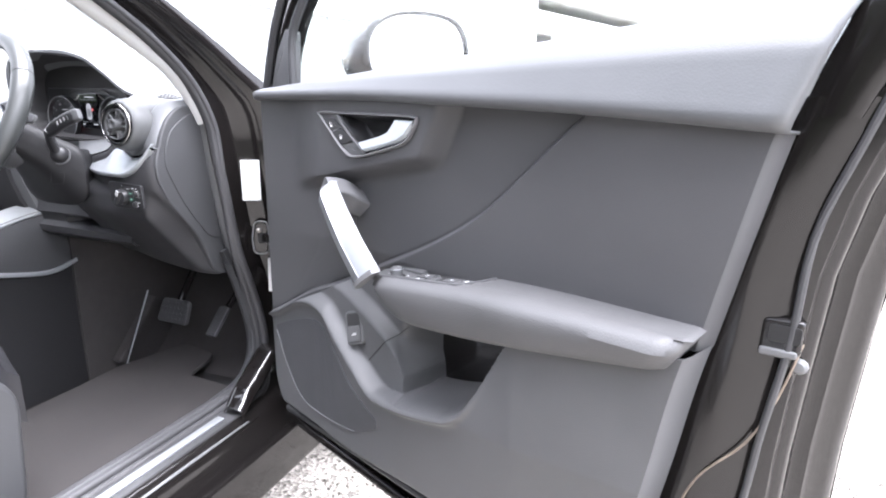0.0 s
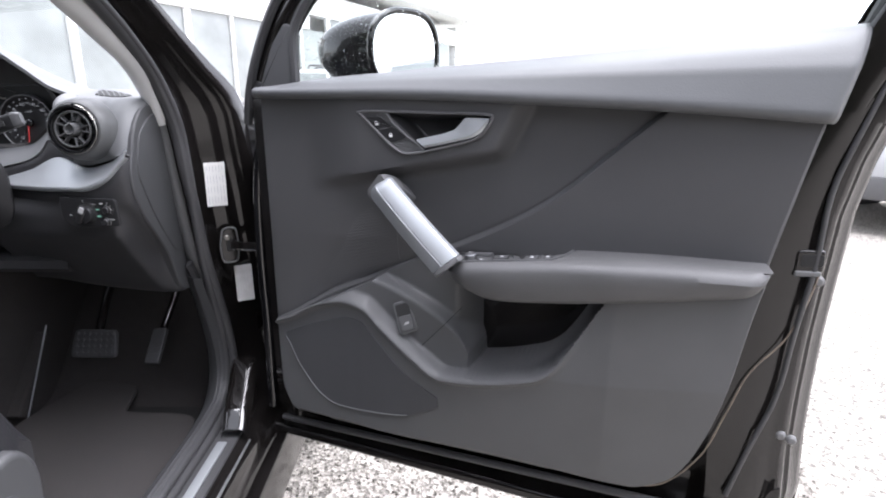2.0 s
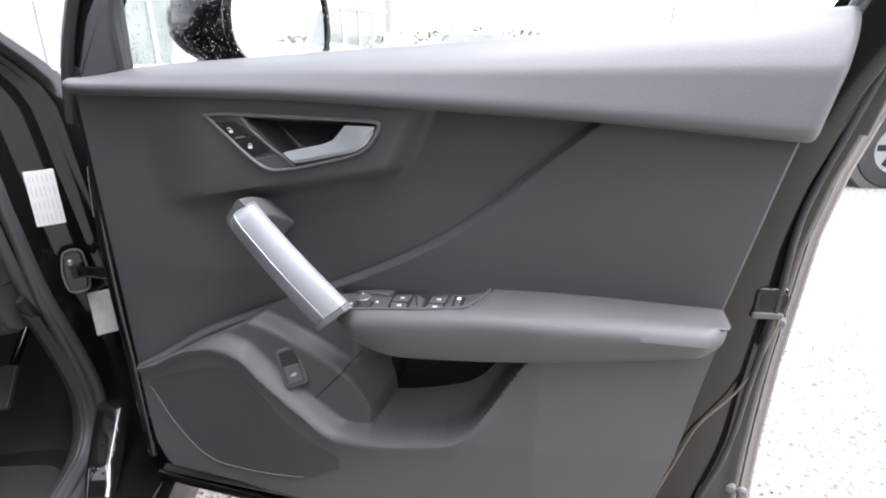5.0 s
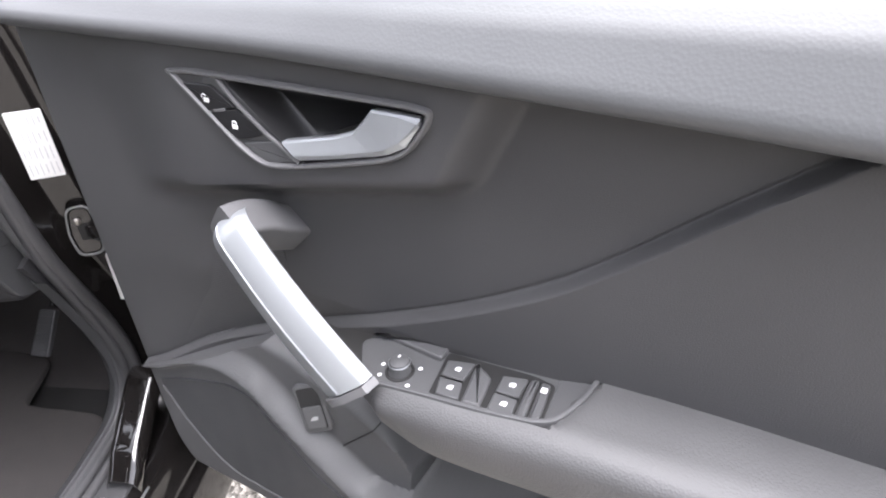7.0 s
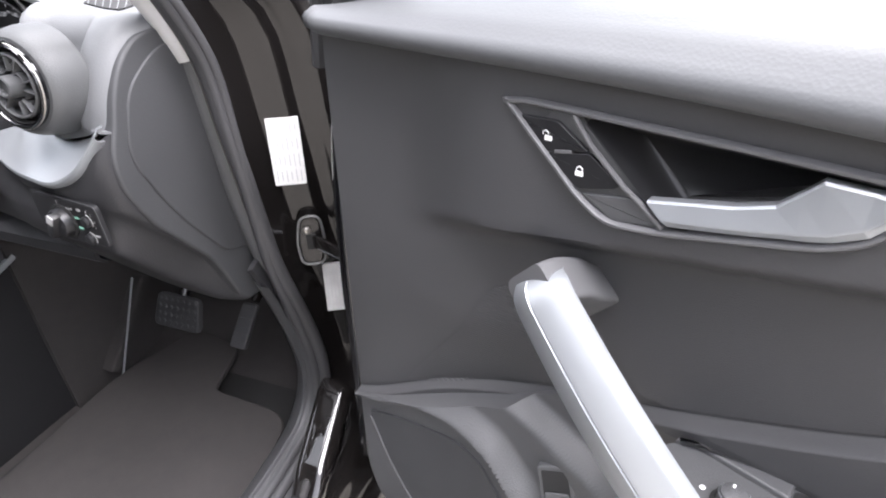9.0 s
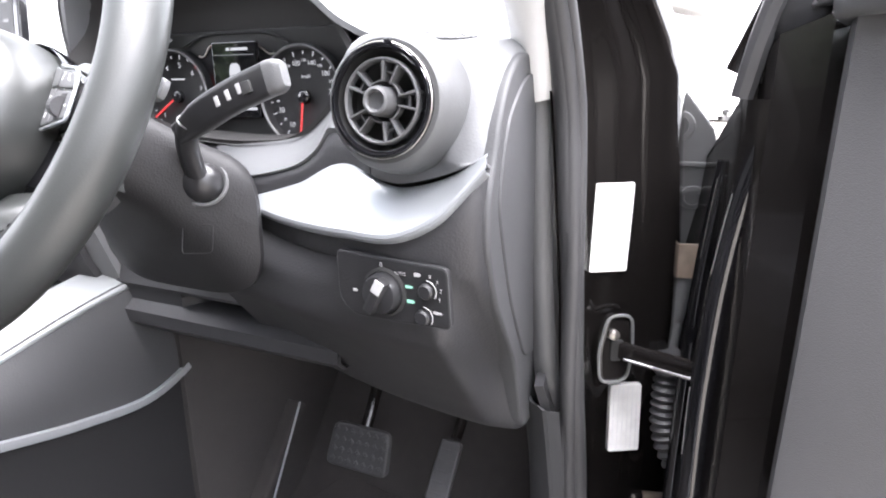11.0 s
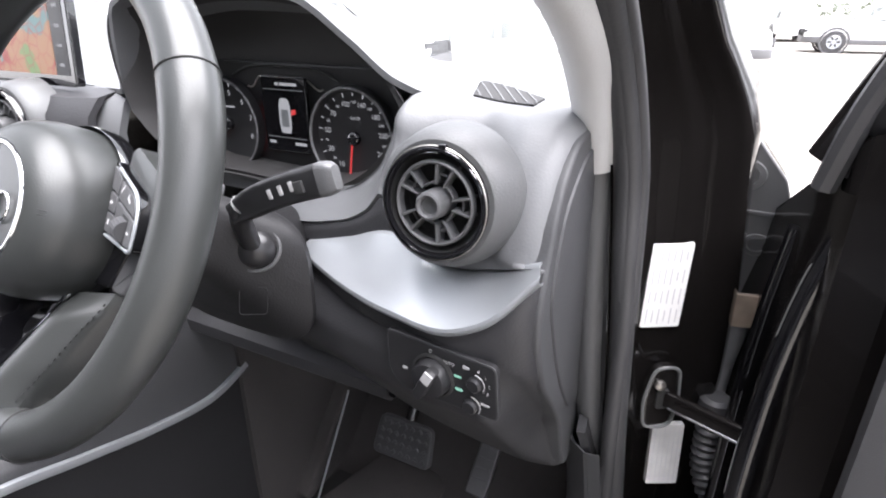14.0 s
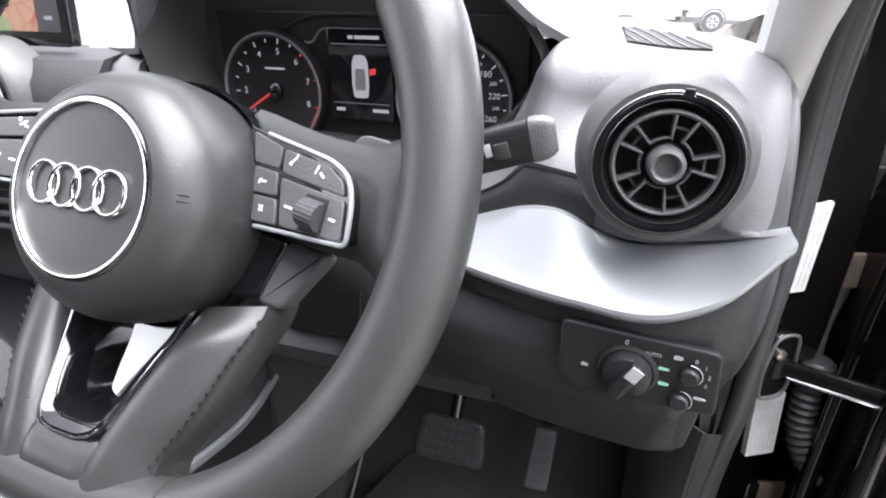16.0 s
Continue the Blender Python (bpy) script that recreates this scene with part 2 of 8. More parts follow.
def words(name, text, size, m, material, parent=None, label=""):
    cu = bpy.data.curves.new(name, "FONT")
    cu.body, cu.size, cu.align_x, cu.align_y, cu.extrude = text, size, "CENTER", "CENTER", 0.0001
    tmp = new("temp_text", cu)
    bpy.context.view_layer.update()
    me = bpy.data.meshes.new_from_object(tmp.evaluated_get(bpy.context.evaluated_depsgraph_get()))
    bpy.data.objects.remove(tmp)
    bpy.data.curves.remove(cu)
    me.transform(m)
    return link(name, me, material, parent, label, smooth=False)


def smooth(x):
    x = np.clip(x, 0, 1)
    return x * x * (3 - 2 * x)


def curve(xs, ys):
    """A smooth function through the points (monotone between them)."""
    xs, ys = np.asarray(xs, float), np.asarray(ys, float)
    s = np.diff(ys) / np.diff(xs)
    m = np.r_[s[0], np.where(s[:-1] * s[1:] > 0, 2 * s[:-1] * s[1:] / (s[:-1] + s[1:] + 1e-12), 0), s[-1]]

    def f(x):
        x = np.clip(np.asarray(x, float), xs[0], xs[-1])
        k = np.clip(np.searchsorted(xs, x, "right") - 1, 0, len(xs) - 2)
        h = xs[k + 1] - xs[k]
        t = (x - xs[k]) / h
        return (2 * t**3 - 3 * t**2 + 1) * ys[k] + (t**3 - 2 * t**2 + t) * h * m[k] + (3 * t**2 - 2 * t**3) * ys[k + 1] + (t**3 - t**2) * h * m[k + 1]

    return f

# ---- ground ----
def ground_material():
    m = mat("gravel_ground", (0.2, 0.188, 0.168), 0.95, vary=0.3, vary_size=0.9)
    n, l = m.node_tree.nodes, m.node_tree.links
    b = n["Principled BSDF"]
    co = n.new("ShaderNodeTexCoord")
    stones = n.new("ShaderNodeTexVoronoi")
    stones.inputs["Scale"].default_value = 95.0
    l.new(co.outputs["Object"], stones.inputs["Vector"])
    ramp = n.new("ShaderNodeValToRGB")
    ramp.color_ramp.elements[0].color, ramp.color_ramp.elements[1].color = (0.04, 0.036, 0.03, 1), (0.4, 0.375, 0.335, 1)
    ramp.color_ramp.elements[0].position, ramp.color_ramp.elements[1].position = 0.15, 0.8
    l.new(stones.outputs["Color"], ramp.inputs["Fac"])
    old = b.inputs["Base Color"].links[0].from_socket
    mix2 = n.new("ShaderNodeMix")
    mix2.data_type = "RGBA"
    mix2.inputs["Factor"].default_value = 0.7
    l.new(old, mix2.inputs["A"])
    l.new(ramp.outputs["Color"], mix2.inputs["B"])
    l.new(mix2.outputs["Result"], b.inputs["Base Color"])
    bump = n.new("ShaderNodeBump")
    bump.inputs["Strength"].default_value, bump.inputs["Distance"].default_value = 0.8, 0.006
    l.new(stones.outputs["Distance"], bump.inputs["Height"])
    l.new(bump.outputs[0], b.inputs["Normal"])
    return m


GRAVEL = ground_material()
ground = solid("ground", [(-400, -400, 0), (400, -400, 0), (400, 400, 0), (-400, 400, 0)], [(0, 1, 2, 3)], GRAVEL)
tagged(ground, "pale grey gravel and worn asphalt of a car yard", "ground", kind="structure")
# added wall, out of view: dims the light and reflections from behind
back = box("unseen_wall", (26.0, 0.3, 3.4), pose(0.5, -7.0, 1.7), mat("unseen_wall_brown", (0.06, 0.053, 0.046), 0.85, grain=0.3, grain_size=40, vary=0.2, vary_size=0.8), bevel=0.02)
tagged(back, "plain dark brown wall added out of view behind the car to hold back light", "wall", kind="structure")


def hedge():
    """A tall dark hedge along the wall: many small leaves with an uneven top."""
    rng = np.random.default_rng(21)
    n = 16000
    x = rng.uniform(-12, 13, n)
    top = 4.1 + 0.5 * np.sin(x * 0.9) + 0.35 * np.sin(x * 2.3 + 1)
    z = top * rng.uniform(0, 1, n) ** 0.8
    y = -6.3 + rng.normal(0, 0.22, n) + 0.15 * np.sin(x * 3.1)
    d1, d2 = rng.normal(0, 1, (n, 3)), rng.normal(0, 1, (n, 3))
    d1 *= (rng.uniform(0.08, 0.17, n) / np.linalg.norm(d1, axis=1))[:, None]
    d2 *= (rng.uniform(0.05, 0.10, n) / np.linalg.norm(d2, axis=1))[:, None]
    c = np.stack([x, y, z], 1)
    verts = np.stack([c - d1, c + d2, c + d1, c - d2], 1).reshape(-1, 3)
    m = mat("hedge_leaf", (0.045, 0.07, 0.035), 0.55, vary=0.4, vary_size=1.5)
    me = bpy.data.meshes.new("hedge")
    me.from_pydata(verts.tolist(), [], [(i, i + 1, i + 2, i + 3) for i in range(0, 4 * n, 4)])
    tagged(link("hedge", me, m, smooth=False), "tall dark green hedge behind the car", "hedge", kind="stuff")


hedge()


def gravel():
    """Loose stones beside the sill, under the open door."""
    rng = np.random.default_rng(4)
    verts, faces = [], []
    for _ in range(9000):
        x, y = rng.uniform(-0.85, 0.75), rng.uniform(0.75, 1.9)
        r = rng.uniform(0.002, 0.0075)
        k = len(verts)
        off = rng.uniform(0.7, 1.3, 6) * r
        verts += [(x + off[0], y, r * 0.4), (x - off[1], y, r * 0.4), (x, y + off[2], r * 0.4), (x, y - off[3], r * 0.4), (x, y, r * 0.4 + off[4] * 0.7), (x, y, -0.002)]
        faces += [(k + a, k + b, k + c) for a, b, c in ((0, 2, 4), (2, 1, 4), (1, 3, 4), (3, 0, 4), (2, 0, 5), (1, 2, 5), (3, 1, 5), (0, 3, 5))]
    m = mat("stones", (0.4, 0.38, 0.35), 0.9, vary=0.2)
    n, l = m.node_tree.nodes, m.node_tree.links
    geo, ramp = n.new("ShaderNodeNewGeometry"), n.new("ShaderNodeValToRGB")
    ramp.color_ramp.elements[0].color, ramp.color_ramp.elements[1].color = (0.03, 0.027, 0.022, 1), (0.42, 0.395, 0.35, 1)
    l.new(geo.outputs["Random Per Island"], ramp.inputs["Fac"])
    l.new(ramp.outputs["Color"], n["Principled BSDF"].inputs["Base Color"])
    ob = solid("loose_gravel", verts, faces, m, smooth=False)
    tagged(ob, "loose mixed grey and tan gravel on the ground", "gravel", kind="stuff")


gravel()


# ---- the open driver's door: u along it from the hinge, z up, v away from the cabin side ----
DOOR = pose(-0.76, 0.96, 0, 0, 0, -21.2)
door = empty("car_door", DOOR)
tagged(door, "open black car door with dark grey plastic and fabric inner panel", "car door")

seam = curve([-0.05, 0.053, 0.32, 0.549, 0.735, 0.96], [1.111, 1.111, 1.112, 1.106, 1.099, 1.085])
top_line = curve([-0.05, 0.014, 0.112, 0.278, 0.398, 0.537, 0.705, 0.891, 1.0], [1.119, 1.126, 1.144, 1.158, 1.168, 1.178, 1.192, 1.21, 1.219])
crease = curve([0.0, 0.082, 0.165, 0.259, 0.368, 0.445, 0.507, 0.579, 0.621, 0.676, 0.739, 0.78], [0.655, 0.697, 0.748, 0.789, 0.842, 0.878, 0.91, 0.955, 0.989, 1.041, 1.098, 1.135])
arm_top = curve([0.40, 0.458, 0.53, 0.636, 0.773, 0.91], [0.848, 0.858, 0.868, 0.880, 0.888, 0.891])
arm_low = curve([0.40, 0.461, 0.508, 0.608, 0.692, 0.884, 0.92], [0.83, 0.805, 0.793, 0.802, 0.814, 0.845, 0.85])
left_edge = curve([0.44, 0.446, 0.468, 0.50, 0.53, 0.665, 0.828, 0.957, 1.112, 1.2], [0.16, 0.145, 0.072, 0.048, 0.040, 0.038, 0.038, 0.037, 0.036, 0.036])
right_edge = curve([0.44, 0.446, 0.455, 0.473, 0.515, 0.608, 0.696, 0.821, 0.885, 0.962, 1.086, 1.22], [0.56, 0.60, 0.68, 0.768, 0.828, 0.864, 0.881, 0.899, 0.911, 0.925, 0.949, 0.982])
rim = curve([0.0, 0.077, 0.16, 0.21, 0.25, 0.287, 0.358, 0.409, 0.453, 0.572, 0.605, 0.679, 0.70], [0.665, 0.69, 0.733, 0.743, 0.736, 0.706, 0.655, 0.627, 0.630, 0.660, 0.68, 0.80, 0.84])
pocket_in = curve([0.2, 0.247, 0.291, 0.407, 0.458, 0.47], [0.79, 0.782, 0.772, 0.719, 0.666, 0.60])


def edge_fall(u, z):
    """How far inside the panel's outline a place lies, 0 at the edge to 1 some 2 cm in."""
    return smooth((right_edge(z) - u) / 0.009) * smooth((u - left_edge(z)) / 0.007)


SCOOP = [(0.308, 1.0875), (0.4835, 1.0850), (0.4640, 1.0540), (0.3735, 1.0310)]


def v_insert(u, z):
    base = np.interp(z, [0.64, 0.74, 0.86, 0.98, 1.10], [0.022, 0.016, -0.008, -0.011, -0.013])
    base = base - (0.024 + base + 0.011) * smooth((0.30 - u) / 0.26)
    below = smooth((crease(u) - z) / 0.009)
    # raised pad that carries the door handle
    pad = smooth((z - 0.968 - 0.2 * (u - 0.287)) / 0.026) * smooth((u - 0.13) / 0.13) * smooth((0.516 + 0.46 * (z - 1.018) - u) / 0.034)
    bowl = np.full_like(np.asarray(u, float) + z, 1.0)
    for (a, b), (c, d) in zip(SCOOP, SCOOP[1:] + SCOOP[:1]):
        bowl = np.minimum(bowl, ((c - a) * (z - b) - (d - b) * (u - a)) / -math.hypot(c - a, d - b))
    v = base - 0.0125 * below - 0.029 * pad + 0.0007 * np.exp(-(((z - crease(u)) - 0.001) / 0.0016) ** 2)
    v = v + 0.032 * smooth((bowl + 0.0005) / 0.005)
    return v * (0.3 + 0.7 * edge_fall(u, z)) - 0.010 * smooth((u - 0.6) / 0.3) * edge_fall(u, z)


def v_lower(u, z):
    base = np.interp(u, [0.03, 0.2, 0.45, 0.7, 0.9], [-0.036, -0.041, -0.062, -0.076, -0.066])
    ledge = 0.655 + 0.11 * (u - 0.55)
    base = base + 0.16 * np.clip(ledge - z, 0, 1) * smooth((u - 0.25) / 0.3)
    above = z - rim(u)
    inside = smooth((0.69 - u) / 0.008)
    deep = smooth((z - pocket_in(u)) / 0.016)
    deep = np.where(u > 0.455, np.maximum(deep, smooth((u - 0.455) / 0.012)), deep)
    floor_v = base * (1 - smooth((u - 0.1) / 0.2)) + smooth((u - 0.1) / 0.2) * np.interp(u, [0.1, 0.33, 0.46], [-0.02, -0.034, -0.036])
    floor_v = floor_v + (0.028 + 0.085 * smooth((u - 0.42) / 0.05)) * deep
    step = smooth((above - 0.002) / (0.017 - 0.011 * smooth((u - 0.38) / 0.05))) * inside
    lip = -0.011 * np.exp(-((above + 0.006) / 0.008) ** 2) * inside * smooth((0.66 - u) / 0.08)
    v = base * (1 - step) + floor_v * step + lip
    edge = smooth((z - 0.446) / 0.03) * edge_fall(u, z)
    return v * (0.2 + 0.8 * edge)


def panel(name, lo, hi, v, material, nu, nz, label="", left=left_edge, right=right_edge, thick=0.004, fold=None):
    s, t = np.meshgrid(np.linspace(0, 1, nu), np.linspace(0, 1, nz), indexing="ij")
    z = np.full_like(s, 0.8)
    for _ in range(12):
        u = left(z) + s * (right(z) - left(z))
        a, b = lo(u), hi(u)
        if fold is None:
            z = 0.5 * z + 0.5 * (a + t * (b - a))
        else:
            c = np.clip(fold(u), a + 0.004, b - 0.004)
            low, high = np.clip(t / 0.45, 0, 1), np.clip((t - 0.45) / 0.55, 0, 1)
            z = 0.5 * z + 0.5 * np.where(t < 0.45, a + (c - a) * (1 - (1 - low) ** 2), c + (b - c) * high**2)
    return grid(name, np.stack([u, v(u, z), z], -1), material, door, label, thick=thick, back=(0, 1, 0))


low_top = curve([0.0, 0.088, 0.166, 0.24, 0.334, 0.42, 0.47, 0.52, 0.6, 0.7, 0.92], [0.648, 0.693, 0.732, 0.769, 0.822, 0.848, 0.83, 0.815, 0.82, 0.83, 0.865])
ins_low = curve([0.0, 0.088, 0.166, 0.24, 0.334, 0.42, 0.47, 0.6, 0.92], [0.649, 0.694, 0.733, 0.770, 0.823, 0.842, 0.84, 0.85, 0.86])
panel("lower_panel", lambda u: 0.446 + 0 * u, low_top, v_lower, PLASTIC, 260, 130, "dark grey hard plastic with a map pocket")
panel("insert_panel", ins_low, lambda u: seam(u) + 0.0005, v_insert, INSERT, 260, 150, "charcoal fabric-look insert with a diagonal crease", fold=crease)
ledge = [[(u, float(v_lower(np.array(u), low_top(np.array(u)))), float(low_top(u))), (u, 0.5 * float(v_lower(np.array(u), low_top(np.array(u)))), float(low_top(u)) + 0.0012), (u, 0.034, float(low_top(u)) + 0.001)] for u in np.linspace(0.028, 0.46, 60)]
grid("insert_ledge", ledge, PLASTIC, door, "narrow ledge where insert and lower panel meet")


def upper_trim():
    """The padded top of the door card: a rolled lip over the seam, a sloped face and a shelf up to the glass."""
    us = np.linspace(0.0, 1, 120)
    P = []
    for s in us:
        row = []
        u0 = 0.030 + s * (0.95 - 0.030)
        zs, zt = seam(u0), top_line(u0)
        h = zt - zs
        lean = 0.034 * s
        prof = [(0.012, -0.002), (-0.03, -0.001), (-0.05, 0.0), (-0.056, 0.003), (-0.0585, 0.008), (-0.0575, 0.014)]
        z0 = 0.5 * (0.55 * h + 0.016 + math.sqrt((0.55 * h - 0.016) ** 2 + 0.00012))
        prof += [(-0.0575 + 0.016 * k / 6, 0.014 + (z0 - 0.014) * k / 6) for k in range(1, 7)]
        prof += [(-0.0415 + 0.012 * k, z0 + (h - z0) * 0.3 * k) for k in (0.5, 1)]
        prof += [(-0.0295 + 0.05 * k, z0 + (h - z0) * (0.3 + 0.7 * k ** 0.8)) for k in (0.25, 0.5, 0.75, 1)]
        prof += [(0.028, h - 0.004), (0.03, h - 0.02)]
        prof = spline(prof, 34)
        end = smooth(min(s / 0.035, (1 - s) / 0.012, 1.0))
        for dv, dz in prof:
            v = dv if dv > 0 else dv * (0.75 + 0.25 * end)
            row.append((u0 + lean * dz / max(h, 0.02), v, zs + dz))
        P.append(row)
    ob = grid("upper_trim", P, SOFT, door, "soft-touch grey padded window ledge", thick=0.003)
    sharp = ob.data.attributes.get("sharp_edge")
    if sharp:
        ob.data.attributes.remove(sharp)
    return ob


upper_trim()


def armrest():
    """The padded rest; its top is sunk where the switches are let in."""
    n = 110
    P = []
    for i in range(n):
        s = i / (n - 1)
        u = 0.425 + s * (0.904 - 0.425)
        zt, zl = float(arm_top(u)) - 0.004, float(arm_low(u))
        front = np.interp(u, [0.42, 0.46, 0.52, 0.70, 0.88, 0.91], [-0.075, -0.096, -0.100, -0.103, -0.098, -0.085])
        h = zt - zl
        prof = [(0.0, zt + 0.002), (-0.010, zt + 0.002)]
        for v in (-0.0135, -0.03, -0.05, -0.07, -0.0785):
            sunk = float(smooth((0.6315 - 0.4 * (-v - 0.012) - u) / 0.006))
            prof.append((v, zt + 0.001 - 0.011 * sunk))
        prof += [(-0.0815, zt), (front + 0.012, zt - 0.002), (front + 0.004, zt - 0.008), (front, zt - 0.016)]
        prof += [(front + 0.002, zt - 0.5 * h), (front + 0.006, zl + 0.012), (front + 0.012, zl + 0.004), (front + 0.022, zl), (front * 0.5, zl + 0.004), (0.0, zl + 0.012)]
        k = smooth(min(s / 0.02, (1 - s) / 0.012, 1.0))
        zc = 0.5 * (zt + zl)
        row = [(u - 0.018 * (1 - (z - zl) / h) * s ** 8, v * (0.82 + 0.18 * k), zc + (z - zc) * (0.8 + 0.2 * k)) for v, z in prof]
        P.append(row)
    b = len(P[0])
    verts = [p for row in P for p in row]
    faces = [(i * b + j, i * b + (j + 1) % b, (i + 1) * b + (j + 1) % b, (i + 1) * b + j) for i in range(n - 1) for j in range(b)]
    faces += [tuple(range(b)), tuple(range((n - 1) * b, n * b))]
    return solid("armrest", verts, faces, ARM, door, "padded grey armrest")


armrest()

# speaker area: a finely pierced panel with a raised thin border
spk_low = curve([0.05, 0.07, 0.094, 0.15, 0.187, 0.331, 0.41], [0.66, 0.632, 0.584, 0.521, 0.508, 0.522, 0.56])
spk_top = curve([0.05, 0.073, 0.16, 0.218, 0.24, 0.274, 0.339, 0.41], [0.64, 0.653, 0.689, 0.704, 0.701, 0.671, 0.611, 0.572])


def pierced(name, color):
    m = mat(name, color, 0.6, vary=0.05)
    n, l = m.node_tree.nodes, m.node_tree.links
    co, vor, bump = n.new("ShaderNodeTexCoord"), n.new("ShaderNodeTexVoronoi"), n.new("ShaderNodeBump")
    vor.inputs["Scale"].default_value, vor.inputs["Randomness"].default_value = 330.0, 0.0
    l.new(co.outputs["Object"], vor.inputs["Vector"])
    bump.inputs["Strength"].default_value, bump.inputs["Distance"].default_value = 0.6, 0.001
    l.new(vor.outputs["Distance"], bump.inputs["Height"])
    l.new(bump.outputs[0], n["Principled BSDF"].inputs["Normal"])
    return m


def ribbed(name, color):
    m = mat(name, color, 0.6, vary=0.05)
    n, l = m.node_tree.nodes, m.node_tree.links
    co, wave, bump = n.new("ShaderNodeTexCoord"), n.new("ShaderNodeTexWave"), n.new("ShaderNodeBump")
    wave.bands_direction, wave.inputs["Scale"].default_value, wave.inputs["Distortion"].default_value = "Z", 105.0, 0.3
    l.new(co.outputs["Object"], wave.inputs["Vector"])
    bump.inputs["Strength"].default_value, bump.inputs["Distance"].default_value = 0.55, 0.001
    l.new(wave.outputs["Fac"], bump.inputs["Height"])
    l.new(bump.outputs[0], n["Principled BSDF"].inputs["Normal"])
    return m


MESH = pierced("speaker_mesh", (0.042, 0.043, 0.046))
panel("speaker_grille", spk_low, spk_top, lambda u, z: v_lower(u, z) - 0.003, MESH, 60, 40, "finely pierced grey speaker grille", left=lambda z: 0.066 + 0 * z, right=lambda z: 0.404 + 0 * z, thick=0.006)
border = [(u, float(v_lower(np.array(u), spk_low(np.array(u)))) - 0.0035, float(spk_low(u))) for u in np.linspace(0.066, 0.34, 30)]
tube("speaker_border", border, 0.0015, PLASTIC, door, n=6)
# tweeter mesh below the pull handle, a low triangle on the insert
tw_low = curve([0.07, 0.15, 0.232, 0.31], [0.702, 0.738, 0.779, 0.822])
tw_top = curve([0.118, 0.132, 0.172, 0.192, 0.21, 0.234, 0.258, 0.31], [0.724, 0.748, 0.808, 0.836, 0.874, 0.907, 0.916, 0.922])
panel("tweeter_mesh", tw_low, tw_top, lambda u, z: v_insert(u, z) - 0.0012, ribbed("tweeter_mesh", (0.054, 0.054, 0.056)), 40, 30, "ribbed triangular tweeter cover", left=lambda z: 0.119 + 0 * z, right=lambda z: 0.305 + 0 * z, thick=0.003)

FACE = lambda v: pose(0, v, 0, 90, 0, 0)  # plate plane of the door: x along the door, y up, z to the cabin


